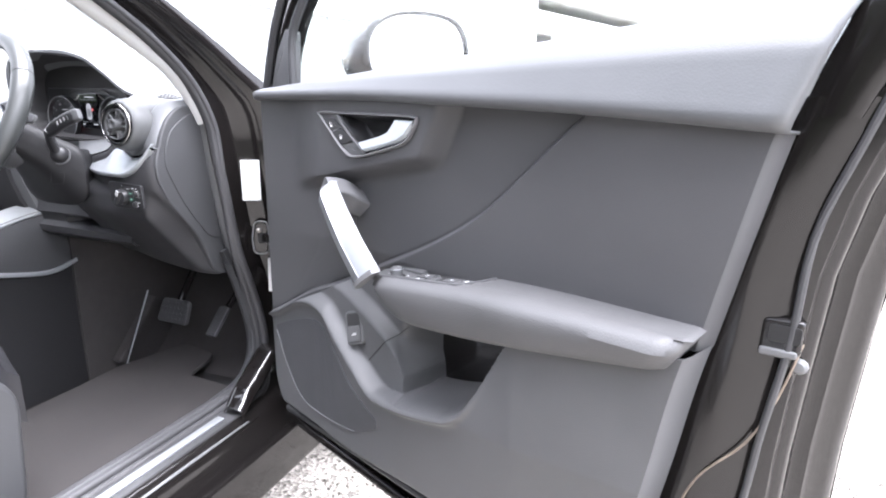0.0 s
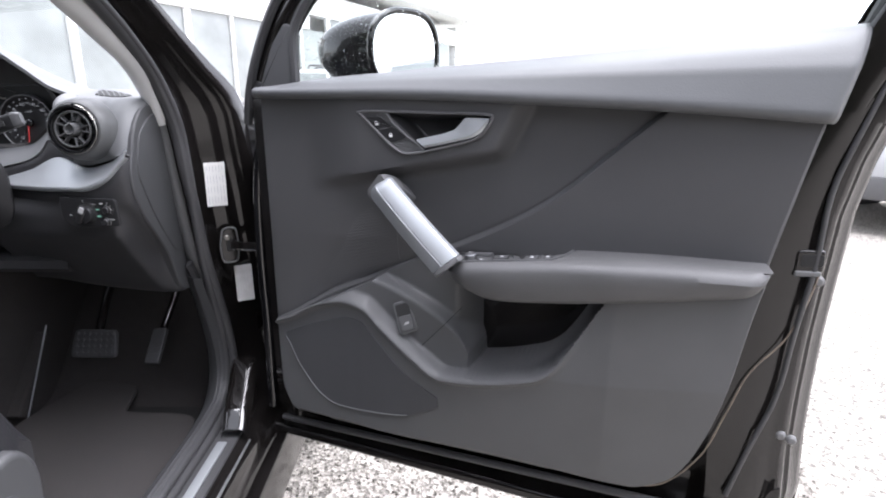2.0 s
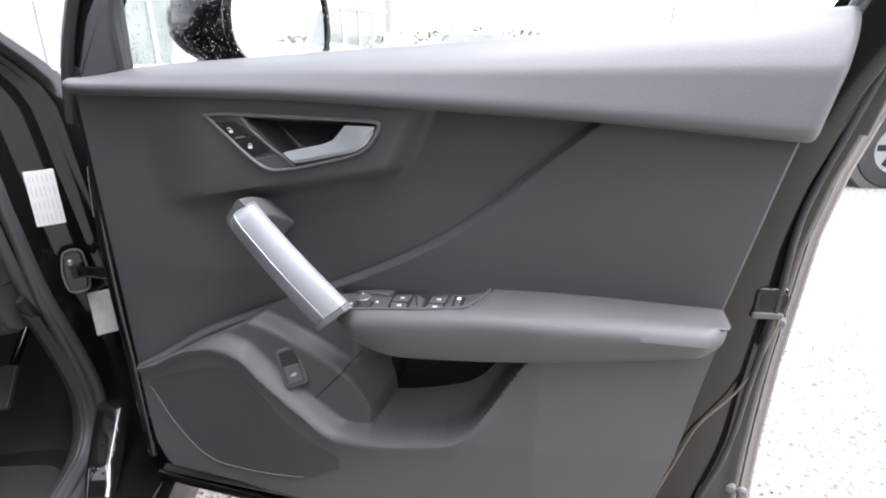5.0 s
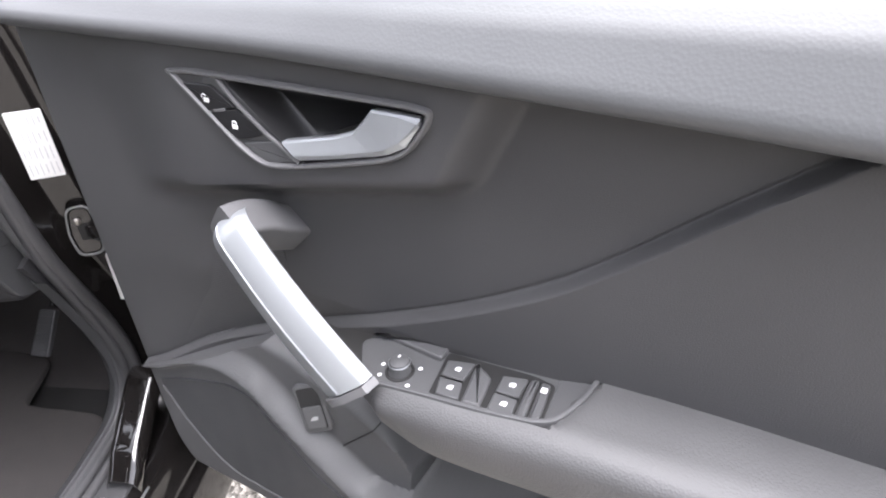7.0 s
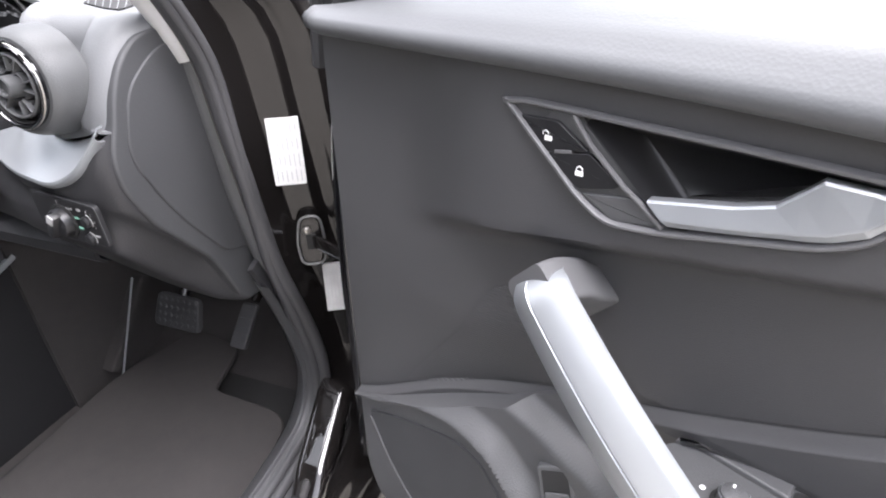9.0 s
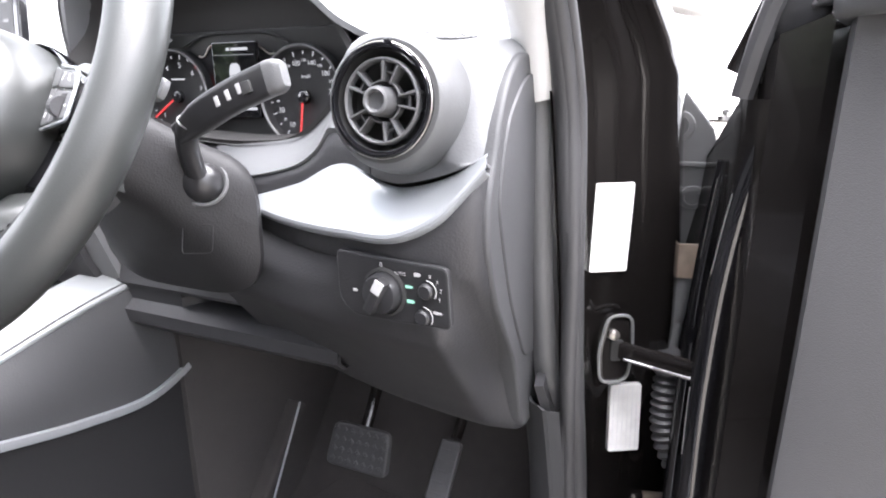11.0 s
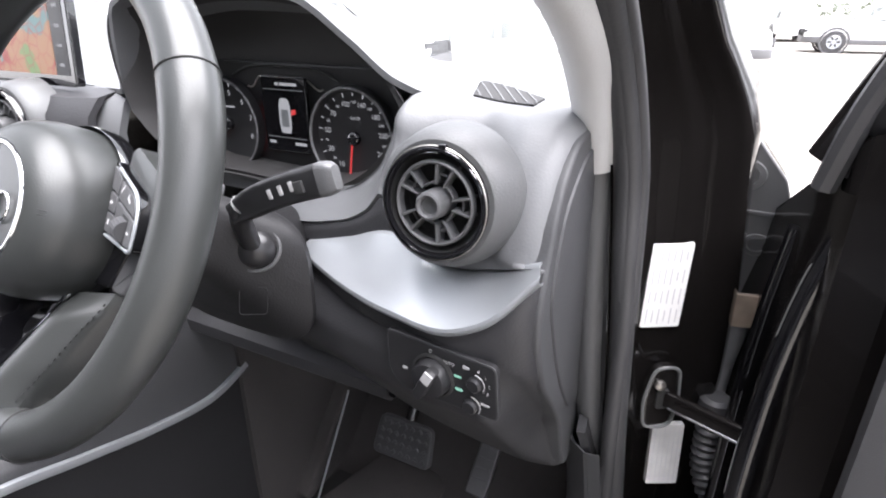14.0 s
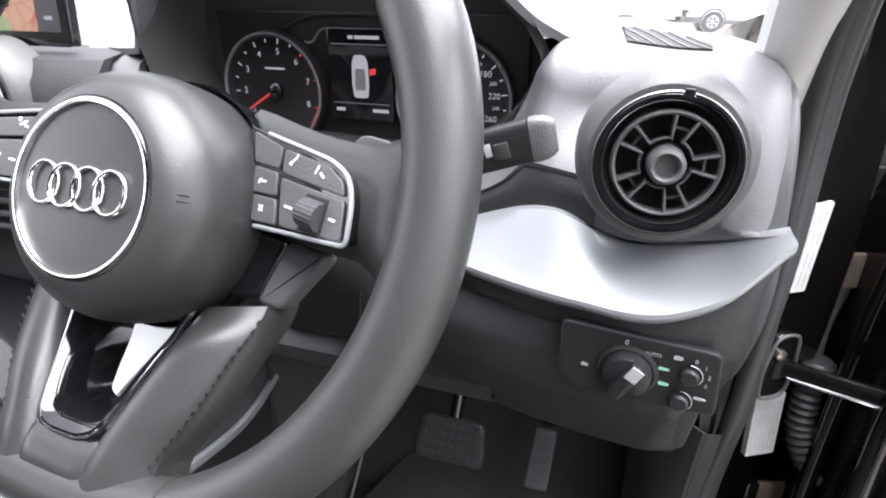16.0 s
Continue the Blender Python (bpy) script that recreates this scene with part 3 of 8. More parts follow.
def door_handle():
    """Bezel, dark scoop, lock keys and the silver lever."""
    outer = rounded([(0.2464, 1.0905), (0.2674, 1.0938), (0.4756, 1.0918), (0.4920, 1.0890), (0.4900, 1.078), (0.4725, 1.0535), (0.4525, 1.0440), (0.3676, 1.0230), (0.3343, 1.0190), (0.3121, 1.0320)], [0.003, 0.01, 0.01, 0.005, 0.008, 0.015, 0.015, 0.02, 0.012, 0.01], 5)
    inner = inset(outer, 0.0045)
    k = len(outer)
    lay = [(outer, 0.0), (outer, 0.0055), (inset(outer, 0.0015), 0.0075), (inset(outer, 0.0030), 0.0075), (inner, 0.0055), (inner, -0.004)]
    verts, faces = [], []
    for pts, h in lay:
        verts += [FACE(-0.0395) @ Vector((x, y, h)) for x, y in pts]
    for i in range(len(lay) - 1):
        faces += [(i * k + j, i * k + (j + 1) % k, (i + 1) * k + (j + 1) % k, (i + 1) * k + j) for j in range(k)]
    solid("handle_bezel", verts, faces, BEZEL, door, "grey satin surround")
    # scoop: a glossy bowl behind the lever
    scoop = rounded([(0.3080, 1.0890), (0.4835, 1.0865), (0.4840, 1.0790), (0.4660, 1.0545), (0.3740, 1.0300)], [0.004, 0.006, 0.006, 0.01, 0.006], 6)
    lay = [(scoop, 0.003), (inset(scoop, 0.0015), -0.002), (inset(scoop, 0.005), -0.012), (inset(scoop, 0.009), -0.020), (inset(scoop, 0.013), -0.023)]
    verts, faces, k = [], [], len(scoop)
    for pts, h in lay:
        verts += [FACE(-0.0405) @ Vector((x, y, h)) for x, y in pts]
    for i in range(len(lay) - 1):
        faces += [(i * k + j, i * k + (j + 1) % k, (i + 1) * k + (j + 1) % k, (i + 1) * k + j) for j in range(k)]
    faces.append(tuple(range((len(lay) - 1) * k, len(lay) * k)))
    solid("handle_scoop", verts, faces, SATIN, door, "glossy dark scoop behind the lever")
    slab("switch_plate", rounded([(0.2515, 1.0872), (0.3050, 1.0882), (0.3735, 1.0310), (0.3660, 1.0255), (0.3355, 1.0215), (0.3145, 1.0335)], 0.003, 4), FACE(-0.0385), 0.0035, PLASTIC, door, bevel=0.001)
    slab("lower_plate", rounded([(0.3145, 1.0368), (0.3515, 1.0440), (0.3690, 1.0297), (0.3390, 1.0238)], 0.003, 4), FACE(-0.0405), 0.0032, PLASTIC, door, bevel=0.0008)
    tube("bezel_divider", [(0.3030, -0.0447, 1.0885), (0.3168, -0.0447, 1.0722), (0.3436, -0.0447, 1.0500), (0.3554, -0.0447, 1.0427), (0.3725, -0.0447, 1.0300)], 0.0019, BEZEL, door, "grey ridge between keys and scoop", n=8, up=(0, -1, 0))
    # lever: thin bright top edge, flat upper facet, folded lower facet
    stations = [((0.3600, 1.0465), (0.3707, 1.0378), (0.3751, 1.0332)), ((0.3850, 1.0522), (0.3930, 1.0418), (0.3960, 1.0376)), ((0.4084, 1.0575), (0.4130, 1.0462), (0.4160, 1.0420)), ((0.4277, 1.0645), (0.4320, 1.0510), (0.4350, 1.0468)), ((0.4365, 1.0740), (0.4420, 1.0535), (0.4460, 1.0492)), ((0.4448, 1.0835), (0.4530, 1.0570), (0.4570, 1.0524)), ((0.4660, 1.0832), (0.4668, 1.0650), (0.4712, 1.0602)), ((0.4832, 1.0828), (0.4815, 1.0800), (0.4830, 1.0772))]
    P = []
    for (ax, az), (bx, bz), (cx, cz) in stations:
        P.append([(ax, -0.038, az), (ax, -0.0455, az), (ax + 0.0004, -0.0470, az - 0.0014), (bx, -0.0492, bz), (bx * 0.8 + cx * 0.2, -0.0492, bz * 0.8 + cz * 0.2), (cx, -0.0462, cz), (cx, -0.038, cz)])
    n, b = len(P), len(P[0])
    faces = [(i * b + j, (i + 1) * b + j, (i + 1) * b + (j + 1) % b, i * b + (j + 1) % b) for i in range(n - 1) for j in range(b)]
    faces += [tuple(range(b)), tuple(range((n - 1) * b, n * b))]
    solid("door_lever", [p for row in P for p in row], faces, SILVER, door, "satin silver door opening lever", smooth=False)
    key1 = rounded([(0.2548, 1.0806), (0.2918, 1.0826), (0.3165, 1.0668), (0.2838, 1.0600)], 0.0025, 4)
    key2 = rounded([(0.2848, 1.0591), (0.3172, 1.0659), (0.3415, 1.0502), (0.3380, 1.0470), (0.3122, 1.0397)], 0.0025, 4)
    for poly, cx, cy, shut in ((key1, 0.2865, 1.0712, 0), (key2, 0.3121, 1.0524, 1)):
        key = slab("lock_key", poly, FACE(-0.0405), 0.0045, SATIN, door, "black central locking key", bevel=0.0006)
        slab("key_symbol", rounded([(cx - 0.0030, cy - 0.0034), (cx + 0.0030, cy - 0.0034), (cx + 0.0030, cy + 0.0004), (cx - 0.0030, cy + 0.0004)], 0.0008, 3), FACE(-0.0450), 0.0002, WHITE, key, bevel=0.00005, steps=1)
        dx = 0.0 if shut else 0.0022
        tube("key_shackle", [(cx - 0.002 - dx, -0.0451, cy + 0.0004), (cx - 0.002 - dx, -0.0451, cy + 0.0022), (cx - dx, -0.0451, cy + 0.0036), (cx + 0.002 - dx, -0.0451, cy + 0.0022), (cx + 0.002 - dx, -0.0451, cy + (0.0004 if shut else 0.0014))], 0.0005, WHITE, key, n=5)
    sweep("key_divider", [(0.2925, -0.0452, 1.0618), (0.2985, -0.0452, 1.0628), (0.3050, -0.0452, 1.0642)], rounded([(-0.0012, -0.0006), (0.0012, -0.0006), (0.0012, 0.0006), (-0.0012, 0.0006)], 0.0003, 2), BEZEL, door, "raised mark between the keys", up=(0, -1, 0))


door_handle()


def pull_handle():
    a, b = Vector((0.2945, -0.0730, 0.9745)), Vector((0.4305, -0.0965, 0.8500))
    d = (b - a).normalized()
    side = Vector((0.66, 0.10, 0.74))
    side = (side - d * side.dot(d)).normalized()
    out = side.cross(d)
    if out.y > 0:
        out = -out
    L = (b - a).length

    def bar(name, material, label, prof, t0, t1, rounding=0.0):
        verts, k = [], len(prof)
        ts = np.r_[0.13 * np.linspace(0, 1, 14) ** 1.6, np.linspace(0.15, 1, 24)]
        for q in ts:
            t = t0 + (t1 - t0) * q
            turn = max(0.0, 1 - q / 0.13)
            p = a + d * (L * t) + out * (0.005 * math.sin(math.pi * min(max(t, 0), 1)) - rounding * (1 - math.sqrt(1 - turn * turn)))
            wdt = np.interp(t, [0, 0.05, 0.5, 1.0], [0.86, 0.95, 1.0, 1.06]) * (1 - 0.16 * turn**3 * (rounding > 0))
            verts += [p + side * (x * wdt) + out * y + d * (0.006 * t + 0.007 * turn) * float(smooth((x + 0.0235) / 0.048)) for x, y in prof]
        m = len(ts)
        faces = [(i * k + j, i * k + (j + 1) % k, (i + 1) * k + (j + 1) % k, (i + 1) * k + j) for i in range(m - 1) for j in range(k)]
        faces += [tuple(range(k)), tuple(range((m - 1) * k, m * k))]
        return solid(name, verts, faces, material, door, label)

    bar("pull_handle", SILVER, "satin silver diagonal pull handle", [(-0.0255, -0.008), (-0.0250, -0.003), (-0.0232, -0.0005), (-0.0035, 0.0072), (-0.0026, 0.0062), (-0.0014, 0.0064), (-0.0006, 0.0078), (0.0225, 0.0046), (0.0262, 0.001), (0.028, -0.008)], 0.0, 0.985, 0.013)
    bar("pull_grip", PLASTIC, "black plastic grip behind the silver bar", [(-0.019, -0.005), (-0.013, -0.02), (0.0, -0.026), (0.013, -0.022), (0.021, -0.008)], 0.08, 0.99)
    bar("pull_foot", BEZEL, "grey foot of the pull", [(-0.0242, -0.006), (-0.023, 0.004), (-0.019, 0.007), (0.0, 0.009), (0.023, 0.005), (0.0285, -0.008)], 0.985, 1.03)
    # upper bracket: a broad rounded arm from the bar's top back to the panel
    pts = [(0.3000, -0.0700, 0.9600), (0.3035, -0.0560, 0.9600), (0.3095, -0.0420, 0.9560), (0.3160, -0.0280, 0.9470), (0.3220, -0.0060, 0.9350)]
    sweep("pull_bracket", spline(pts, 16), rounded([(-0.024, -0.018), (0.024, -0.018), (0.024, 0.018), (-0.024, 0.018)], [0.006, 0.012, 0.012, 0.006], 6), BEZEL, door, "dark grey upper arm of the pull", up=tuple(d), scale=list(np.linspace(1.0, 0.80, 16)))


pull_handle()


def switch_pack():
    """Window lift and mirror controls let into the armrest's top."""
    T = Matrix(((1, 0, 0, 0), (0, 1, 0, 0), (0.10, 0, 1, 0.807), (0, 0, 0, 1)))
    tray = rounded([(0.405, -0.030), (0.4399, -0.0090), (0.4879, -0.0115), (0.5656, -0.0131), (0.6290, -0.0125), (0.6199, -0.0479), (0.6058, -0.0730), (0.5912, -0.0791), (0.5450, -0.0815), (0.4955, -0.0805), (0.4350, -0.0800)], [0.01, 0.02, 0.02, 0.03, 0.003, 0.03, 0.014, 0.014, 0.02, 0.02, 0.01], 5)
    slab("switch_tray", tray, T @ pose(0, 0, -0.014), 0.011, PLASTIC, door, "grey switch surround on the armrest", bevel=0.001)
    rim_pts = [(x, y, float(arm_top(x)) - 0.0035) for x, y in tray if x > 0.437]
    sweep("tray_rim", rim_pts, rounded([(-0.0026, -0.006), (0.0026, -0.006), (0.0022, 0.0016), (-0.0022, 0.0016)], 0.0012, 3), PLASTIC, door, "raised lip round the switches", up=(0, 0, 1))
    slab("tray_ramp", rounded([(0.5975, -0.0180), (0.6275, -0.0145), (0.6190, -0.0480), (0.6050, -0.0715), (0.5975, -0.0735)], 0.002, 3), Matrix(((1, 0, 0, 0), (0, 1, 0, 0), (0.27, 0, 1, 0.6965), (0, 0, 0, 1))), 0.0065, PLASTIC, door, "sloping end of the switch surround", bevel=0.0008)
    slab("knob_step", rounded([(0.412, -0.026), (0.428, -0.0212), (0.4923, -0.0339), (0.4935, -0.0150), (0.446, -0.0110)], 0.004, 4), T @ pose(0, 0, -0.006), 0.008, PLASTIC, door, "step behind the mirror knob", bevel=0.002)
    well = rounded([(0.4935, -0.0190), (0.5764, -0.0225), (0.5965, -0.0280), (0.5965, -0.0690), (0.5850, -0.0770), (0.5503, -0.0775), (0.4985, -0.0745), (0.4945, -0.0351)], 0.005, 4)
    slab("switch_well", well, T @ pose(0, 0, -0.005), 0.0024, DARK, door, bevel=0.0008)
    keys = ([(0.4985, -0.0315), (0.5240, -0.0280), (0.5214, -0.0520), (0.4999, -0.0512)], [(0.5002, -0.0532), (0.5220, -0.0540), (0.5265, -0.0736), (0.5046, -0.0724)], [(0.5511, -0.0338), (0.5734, -0.0307), (0.5714, -0.0544), (0.5513, -0.0530)], [(0.5511, -0.0551), (0.5717, -0.0560), (0.5729, -0.0757), (0.5513, -0.0736)])
    for q in keys:
        cx, cy = sum(p[0] for p in q) / 4, sum(p[1] for p in q) / 4
        key = slab("window_switch", rounded(q, 0.002, 3), T @ pose(0, 0, -0.006), 0.0062, PLASTIC, door, "black rocker key for a window", bevel=0.0012)
        K = T @ pose(cx + 0.001, cy + 0.001, 0.0002, 0, 0, -8)
        slab("switch_symbol", rounded([(-0.0026, -0.0026), (0.0026, -0.0026), (0.0026, 0.0016), (0.0006, 0.0026), (-0.0026, 0.0010)], 0.0005, 3), K, 0.0002, WHITE, key, bevel=0.00005, steps=1)
        slab("symbol_bar", [(-0.0004, -0.0020), (0.0004, -0.0020), (0.0004, 0.0012), (-0.0004, 0.0012)], K @ pose(0, 0, 0.0002), 0.0001, DARK, key, bevel=0.00003, steps=1)
    for q, h in (([(0.5240, -0.0255), (0.5435, -0.0400), (0.5457, -0.0742), (0.5285, -0.0745)], 0.0066), ([(0.5745, -0.0307), (0.5822, -0.0280), (0.5832, -0.0757), (0.5742, -0.0755)], 0.0066)):
        slab("switch_hump", rounded(q, 0.003, 4), T @ pose(0, 0, -0.006), h, PLASTIC, door, "finger ramp between the window keys", bevel=0.003)
    for y in (-0.0522, -0.0546):
        x0 = 0.500 if y > -0.053 else 0.5512
        box("key_gap", (0.022, 0.0014, 0.0006), T @ pose(x0 + 0.011, y, 0.0), DARK, door, bevel=0.0002)
    lockout = slab("lockout_switch", rounded([(0.5842, -0.0300), (0.5930, -0.0310), (0.5941, -0.0690), (0.5850, -0.0750)], 0.003, 4), T @ pose(0, 0, -0.006), 0.0064, PLASTIC, door, "long rear lock-out key", bevel=0.002)
    slab("switch_symbol", rounded([(0.5862, -0.0425), (0.5915, -0.0425), (0.5915, -0.0365), (0.5862, -0.0365)], 0.001, 3), T @ pose(0, 0, 0.0004), 0.0002, WHITE, lockout, bevel=0.00005, steps=1)
    K = T @ pose(0.4625, -0.0575, -0.003)
    lathe("mirror_ring", [(0.0135, 0.0), (0.0135, 0.0008), (0.010, 0.0012)], K, DARK, door, n=28)
    knob = lathe("mirror_knob", [(0.0108, 0.0), (0.0098, 0.004), (0.0095, 0.0105), (0.0088, 0.0132), (0.006, 0.0146), (0.0001, 0.0148)], K, PLASTIC, door, "round mirror adjuster knob", n=28)
    lathe("knob_ring", [(0.0097, 0.0105), (0.0101, 0.0111), (0.0095, 0.0120)], K, SILVER, knob, n=28)
    box("knob_dot", (0.002, 0.003, 0.0006), K @ pose(-0.002, 0.004, 0.0148), WHITE, knob, bevel=0.0002)
    for x, y in ((0.4432, -0.0541), (0.4470, -0.0673), (0.4773, -0.0711), (0.4785, -0.0481)):
        slab("mirror_mark", ring(0.0021, 10), T @ pose(x, y, -0.003), 0.0004, WHITE, door, bevel=0.0001, steps=1)


switch_pack()


def boot_switch():
    """Tailgate release in a framed well on the sloping face beside the pocket."""
    at = lambda u, z: float(v_lower(np.array(u), np.array(z)))
    c = Vector((0.333, -0.0400, 0.7215))
    nrm = Vector((0.26, -0.92, 0.30)).normalized()
    up = Vector((-0.30, 0.0, 0.95))
    up = (up - nrm * up.dot(nrm)).normalized()
    B = Matrix.Translation(c) @ Matrix((up.cross(nrm), up, nrm)).transposed().to_4x4() @ Matrix.Diagonal((1.12, 1.12, 1.0, 1.0))
    frame_poly = rounded([(-0.0155, -0.027), (0.0155, -0.027), (0.0155, 0.027), (-0.0155, 0.027)], 0.006, 4)
    slab("boot_switch_frame", frame_poly, B @ pose(0, 0, -0.02), 0.0215, PLASTIC, door, "grey switch frame", bevel=0.002)
    slab("boot_switch_well", [tuple(p) for p in inset(frame_poly, 0.004)], B @ pose(0, 0, -0.006), 0.0082, DARK, door, bevel=0.0003)
    key = slab("boot_switch", rounded([(-0.0105, -0.022), (0.0105, -0.022), (0.0105, 0.003), (-0.0105, 0.003)], 0.002, 3), B, 0.0042, PLASTIC, door, "black tailgate release rocker", bevel=0.0012)
    slab("switch_symbol", rounded([(-0.005, -0.012), (0.004, -0.012), (0.005, -0.008), (-0.001, -0.008)], 0.001, 3), B @ pose(0, 0, 0.0042), 0.0002, MARK, key, bevel=0.00005, steps=1)
    # fine joint between the switch face and the pocket
    joint = [(u, at(u, z) - 0.0006, z) for u, z in zip(np.linspace(0.365, 0.43, 24), np.linspace(0.668, 0.74, 24))]
    tube("face_joint", joint, 0.0009, DARK, door, "fine joint", n=5)


boot_switch()


# ---- door shell, frame, glass, mirror ----
rear = curve([0.36, 0.43, 0.52, 0.61, 0.73, 0.84, 0.92, 0.99, 1.03, 1.075, 1.125, 1.21, 1.30, 1.42], [0.990, 0.997, 0.990, 0.986, 0.986, 0.990, 0.993, 1.000, 1.009, 1.021, 1.038, 1.078, 1.118, 1.155])


def door_shell():
    """Painted inner pressing: a flange round the card, rolled back to the outer skin; and the outer skin."""
    zs = [0.36, 0.372, 0.40, 0.46, 0.55, 0.65, 0.75, 0.85, 0.95, 1.03, 1.10, 1.118]
    
    P = []
    for z in zs:
        r = float(rear(z))
        low = smooth((0.43 - z) / 0.06)
        f = 0.0 - 0.012 * (z - 0.7)
        row = [(f - 0.115, 0.20, z), (f - 0.122, 0.180, z), (f - 0.105, 0.165, z), (f - 0.085, 0.135, z), (f - 0.05, 0.075, z), (f - 0.025, 0.03, z), (f - 0.005, 0.006, z), (f + 0.03, 0.0, z)]
        row += [(0.06, 0.06, z)] + [(u, 0.06, z) for u in np.linspace(0.1, r - 0.14, 10)] + [(r - 0.12, 0.012, z)]
        row += [(r - 0.075, 0.004, z), (r - 0.055, 0.008, z), (r - 0.035, 0.012, z), (r - 0.03, 0.016, z), (r - 0.024, 0.017, z), (r - 0.012, 0.020, z), (r - 0.01, 0.026, z), (r - 0.003, 0.030, z), (r, 0.036, z), (r, 0.058, z), (r + 0.006, 0.064, z), (r + 0.014, 0.066, z), (r + 0.018, 0.074, z), (r + 0.030, 0.084, z), (r + 0.037, 0.092, z), (r + 0.038, 0.10, z)]
        row = [(u, v + low * (0.02 + 0.02 * (v < 0.03)), min(zz, 1.118 + 1.2 * u) if u < 0 else zz) for u, v, zz in row]
        P.append(row)
    grid("inner_pressing", P, PAINT, door, "black painted inner metal", thick=0.002, back=(0, 1, 0))
    P = []
    for z in (0.345, 0.352, 0.45, 0.6, 0.75, 0.9, 1.0, 1.07, 1.105):
        r = float(rear(z)) + 0.039
        bulge = 0.03 * math.sin(math.pi * (z - 0.3) / 0.9)
        P.append([(u, np.interp(u, [-0.12, 0.2, 0.6, 1.05], [0.20, 0.175, 0.145, 0.096]) + bulge * (0.2 + 0.8 * math.sin(math.pi * (u + 0.12) / 1.2)), min(z, 1.105 + 1.2 * u)) for u in np.linspace(-0.115, r, 18)])
    grid("outer_skin", P, PAINT, door, "glossy black outer door skin", thick=0.003, back=(0, -1, 0))
    for path, dv, rr in (([(-0.038, 0.42), (-0.034, 0.62), (-0.036, 0.80), (-0.031, 0.92), (-0.020, 1.0), (-0.006, 1.05), (0.010, 1.088)], 0.030, 0.012), ([(-0.070, 0.42), (-0.074, 0.7), (-0.070, 0.9), (-0.062, 1.0)], 0.098, 0.010)):
        tube("leading_seal", [(u, dv, z) for u, z in path], rr, GLOSS, door, "glossy black sealing bead on the leading edge", n=12, steps=40, up=(0, -1, 0))
    lathe("rubber_buffer", [(0.023, -0.006), (0.0225, 0.001), (0.019, 0.0045), (0.010, 0.0065), (0.0001, 0.007)], pose(-0.004, 0.020, 1.122, 90, 0, 0), SATIN, door, "round black rubber buffer", n=28)
    # closing strip along the lower edge and the rear edge
    sweep("bottom_flange", [(u, 0.052 + 0.04 * (1 - u), 0.352 + 0.012 * u) for u in np.linspace(-0.10, 0.99, 20)], rounded([(-0.055, -0.012), (0.055, -0.012), (0.055, 0.012), (-0.055, 0.012)], 0.008, 4), PAINT, door, "black lower door edge")
    sweep("bottom_seal", [(u, 0.006 + 0.01 * (1 - u), 0.405 + 0.018 * u) for u in np.linspace(0.0, 0.9, 30)], ring(0.007, 8), RUBBER, door, "rubber sealing bead")
    tube("edge_seal", [(0.905, 0.0, 0.47), (0.925, 0.0, 0.56), (0.952, 0.006, 0.66), (0.962, 0.008, 0.78), (0.972, 0.01, 0.88), (0.977, 0.013, 1.0), (0.998, 0.016, 1.08), (1.030, 0.016, 1.19), (1.075, 0.016, 1.30), (1.115, 0.016, 1.41)], 0.004, RUBBER, door, steps=40, n=8)
    tube("seam_bead", [(0.70, 0.002, 0.442), (0.80, -0.001, 0.462), (0.855, -0.002, 0.53), (0.885, -0.002, 0.62), (0.91, 0.0, 0.70), (0.95, 0.006, 0.76), (0.975, 0.012, 0.84), (0.982, 0.016, 0.88)], 0.0013, BRASS, door, "sealer bead", steps=50, n=6)


door_shell()


def latch():
    L = FACE(0.0)
    poly = rounded([(0.945, 0.862), (0.982, 0.866), (0.982, 0.905), (0.945, 0.902)], 0.006, 4)
    slab("latch_plate", poly, FACE(0.020), 0.012, PAINT, door, "black latch recess", bevel=0.003)
    slab("latch_lip", rounded([(0.946, 0.862), (0.980, 0.865), (0.980, 0.873), (0.946, 0.871)], 0.003, 3), FACE(0.020), 0.0145, PRIMER, door, "worn pale lower lip", bevel=0.002)
    slab("latch_mouth", rounded([(0.952, 0.878), (0.981, 0.880), (0.981, 0.898), (0.952, 0.897)], 0.004, 4), FACE(0.020), 0.0128, DARK, door, bevel=0.0005)
    for u, z in ((0.982, 0.855), (0.972, 0.59), (0.988, 0.585)):
        lathe("latch_bolt", [(0.008, 0), (0.008, 0.004), (0.005, 0.007), (0.0001, 0.0075)], pose(u, 0.022, z, 90, 0, 0), PRIMER, door, n=10)
    slab("edge_reflector", rounded([(0.935, 0.40), (0.985, 0.395), (0.985, 0.50), (0.97, 0.49)], 0.004, 3), FACE(0.012), 0.003, PAINT, door, bevel=0.001)
    # narrow pressed step low in the rear corner
    tube("pressing_step", [(0.90, 0.003, 0.47), (0.918, 0.003, 0.54), (0.93, 0.004, 0.60)], 0.0022, PAINT, door, steps=14, n=8)


latch()


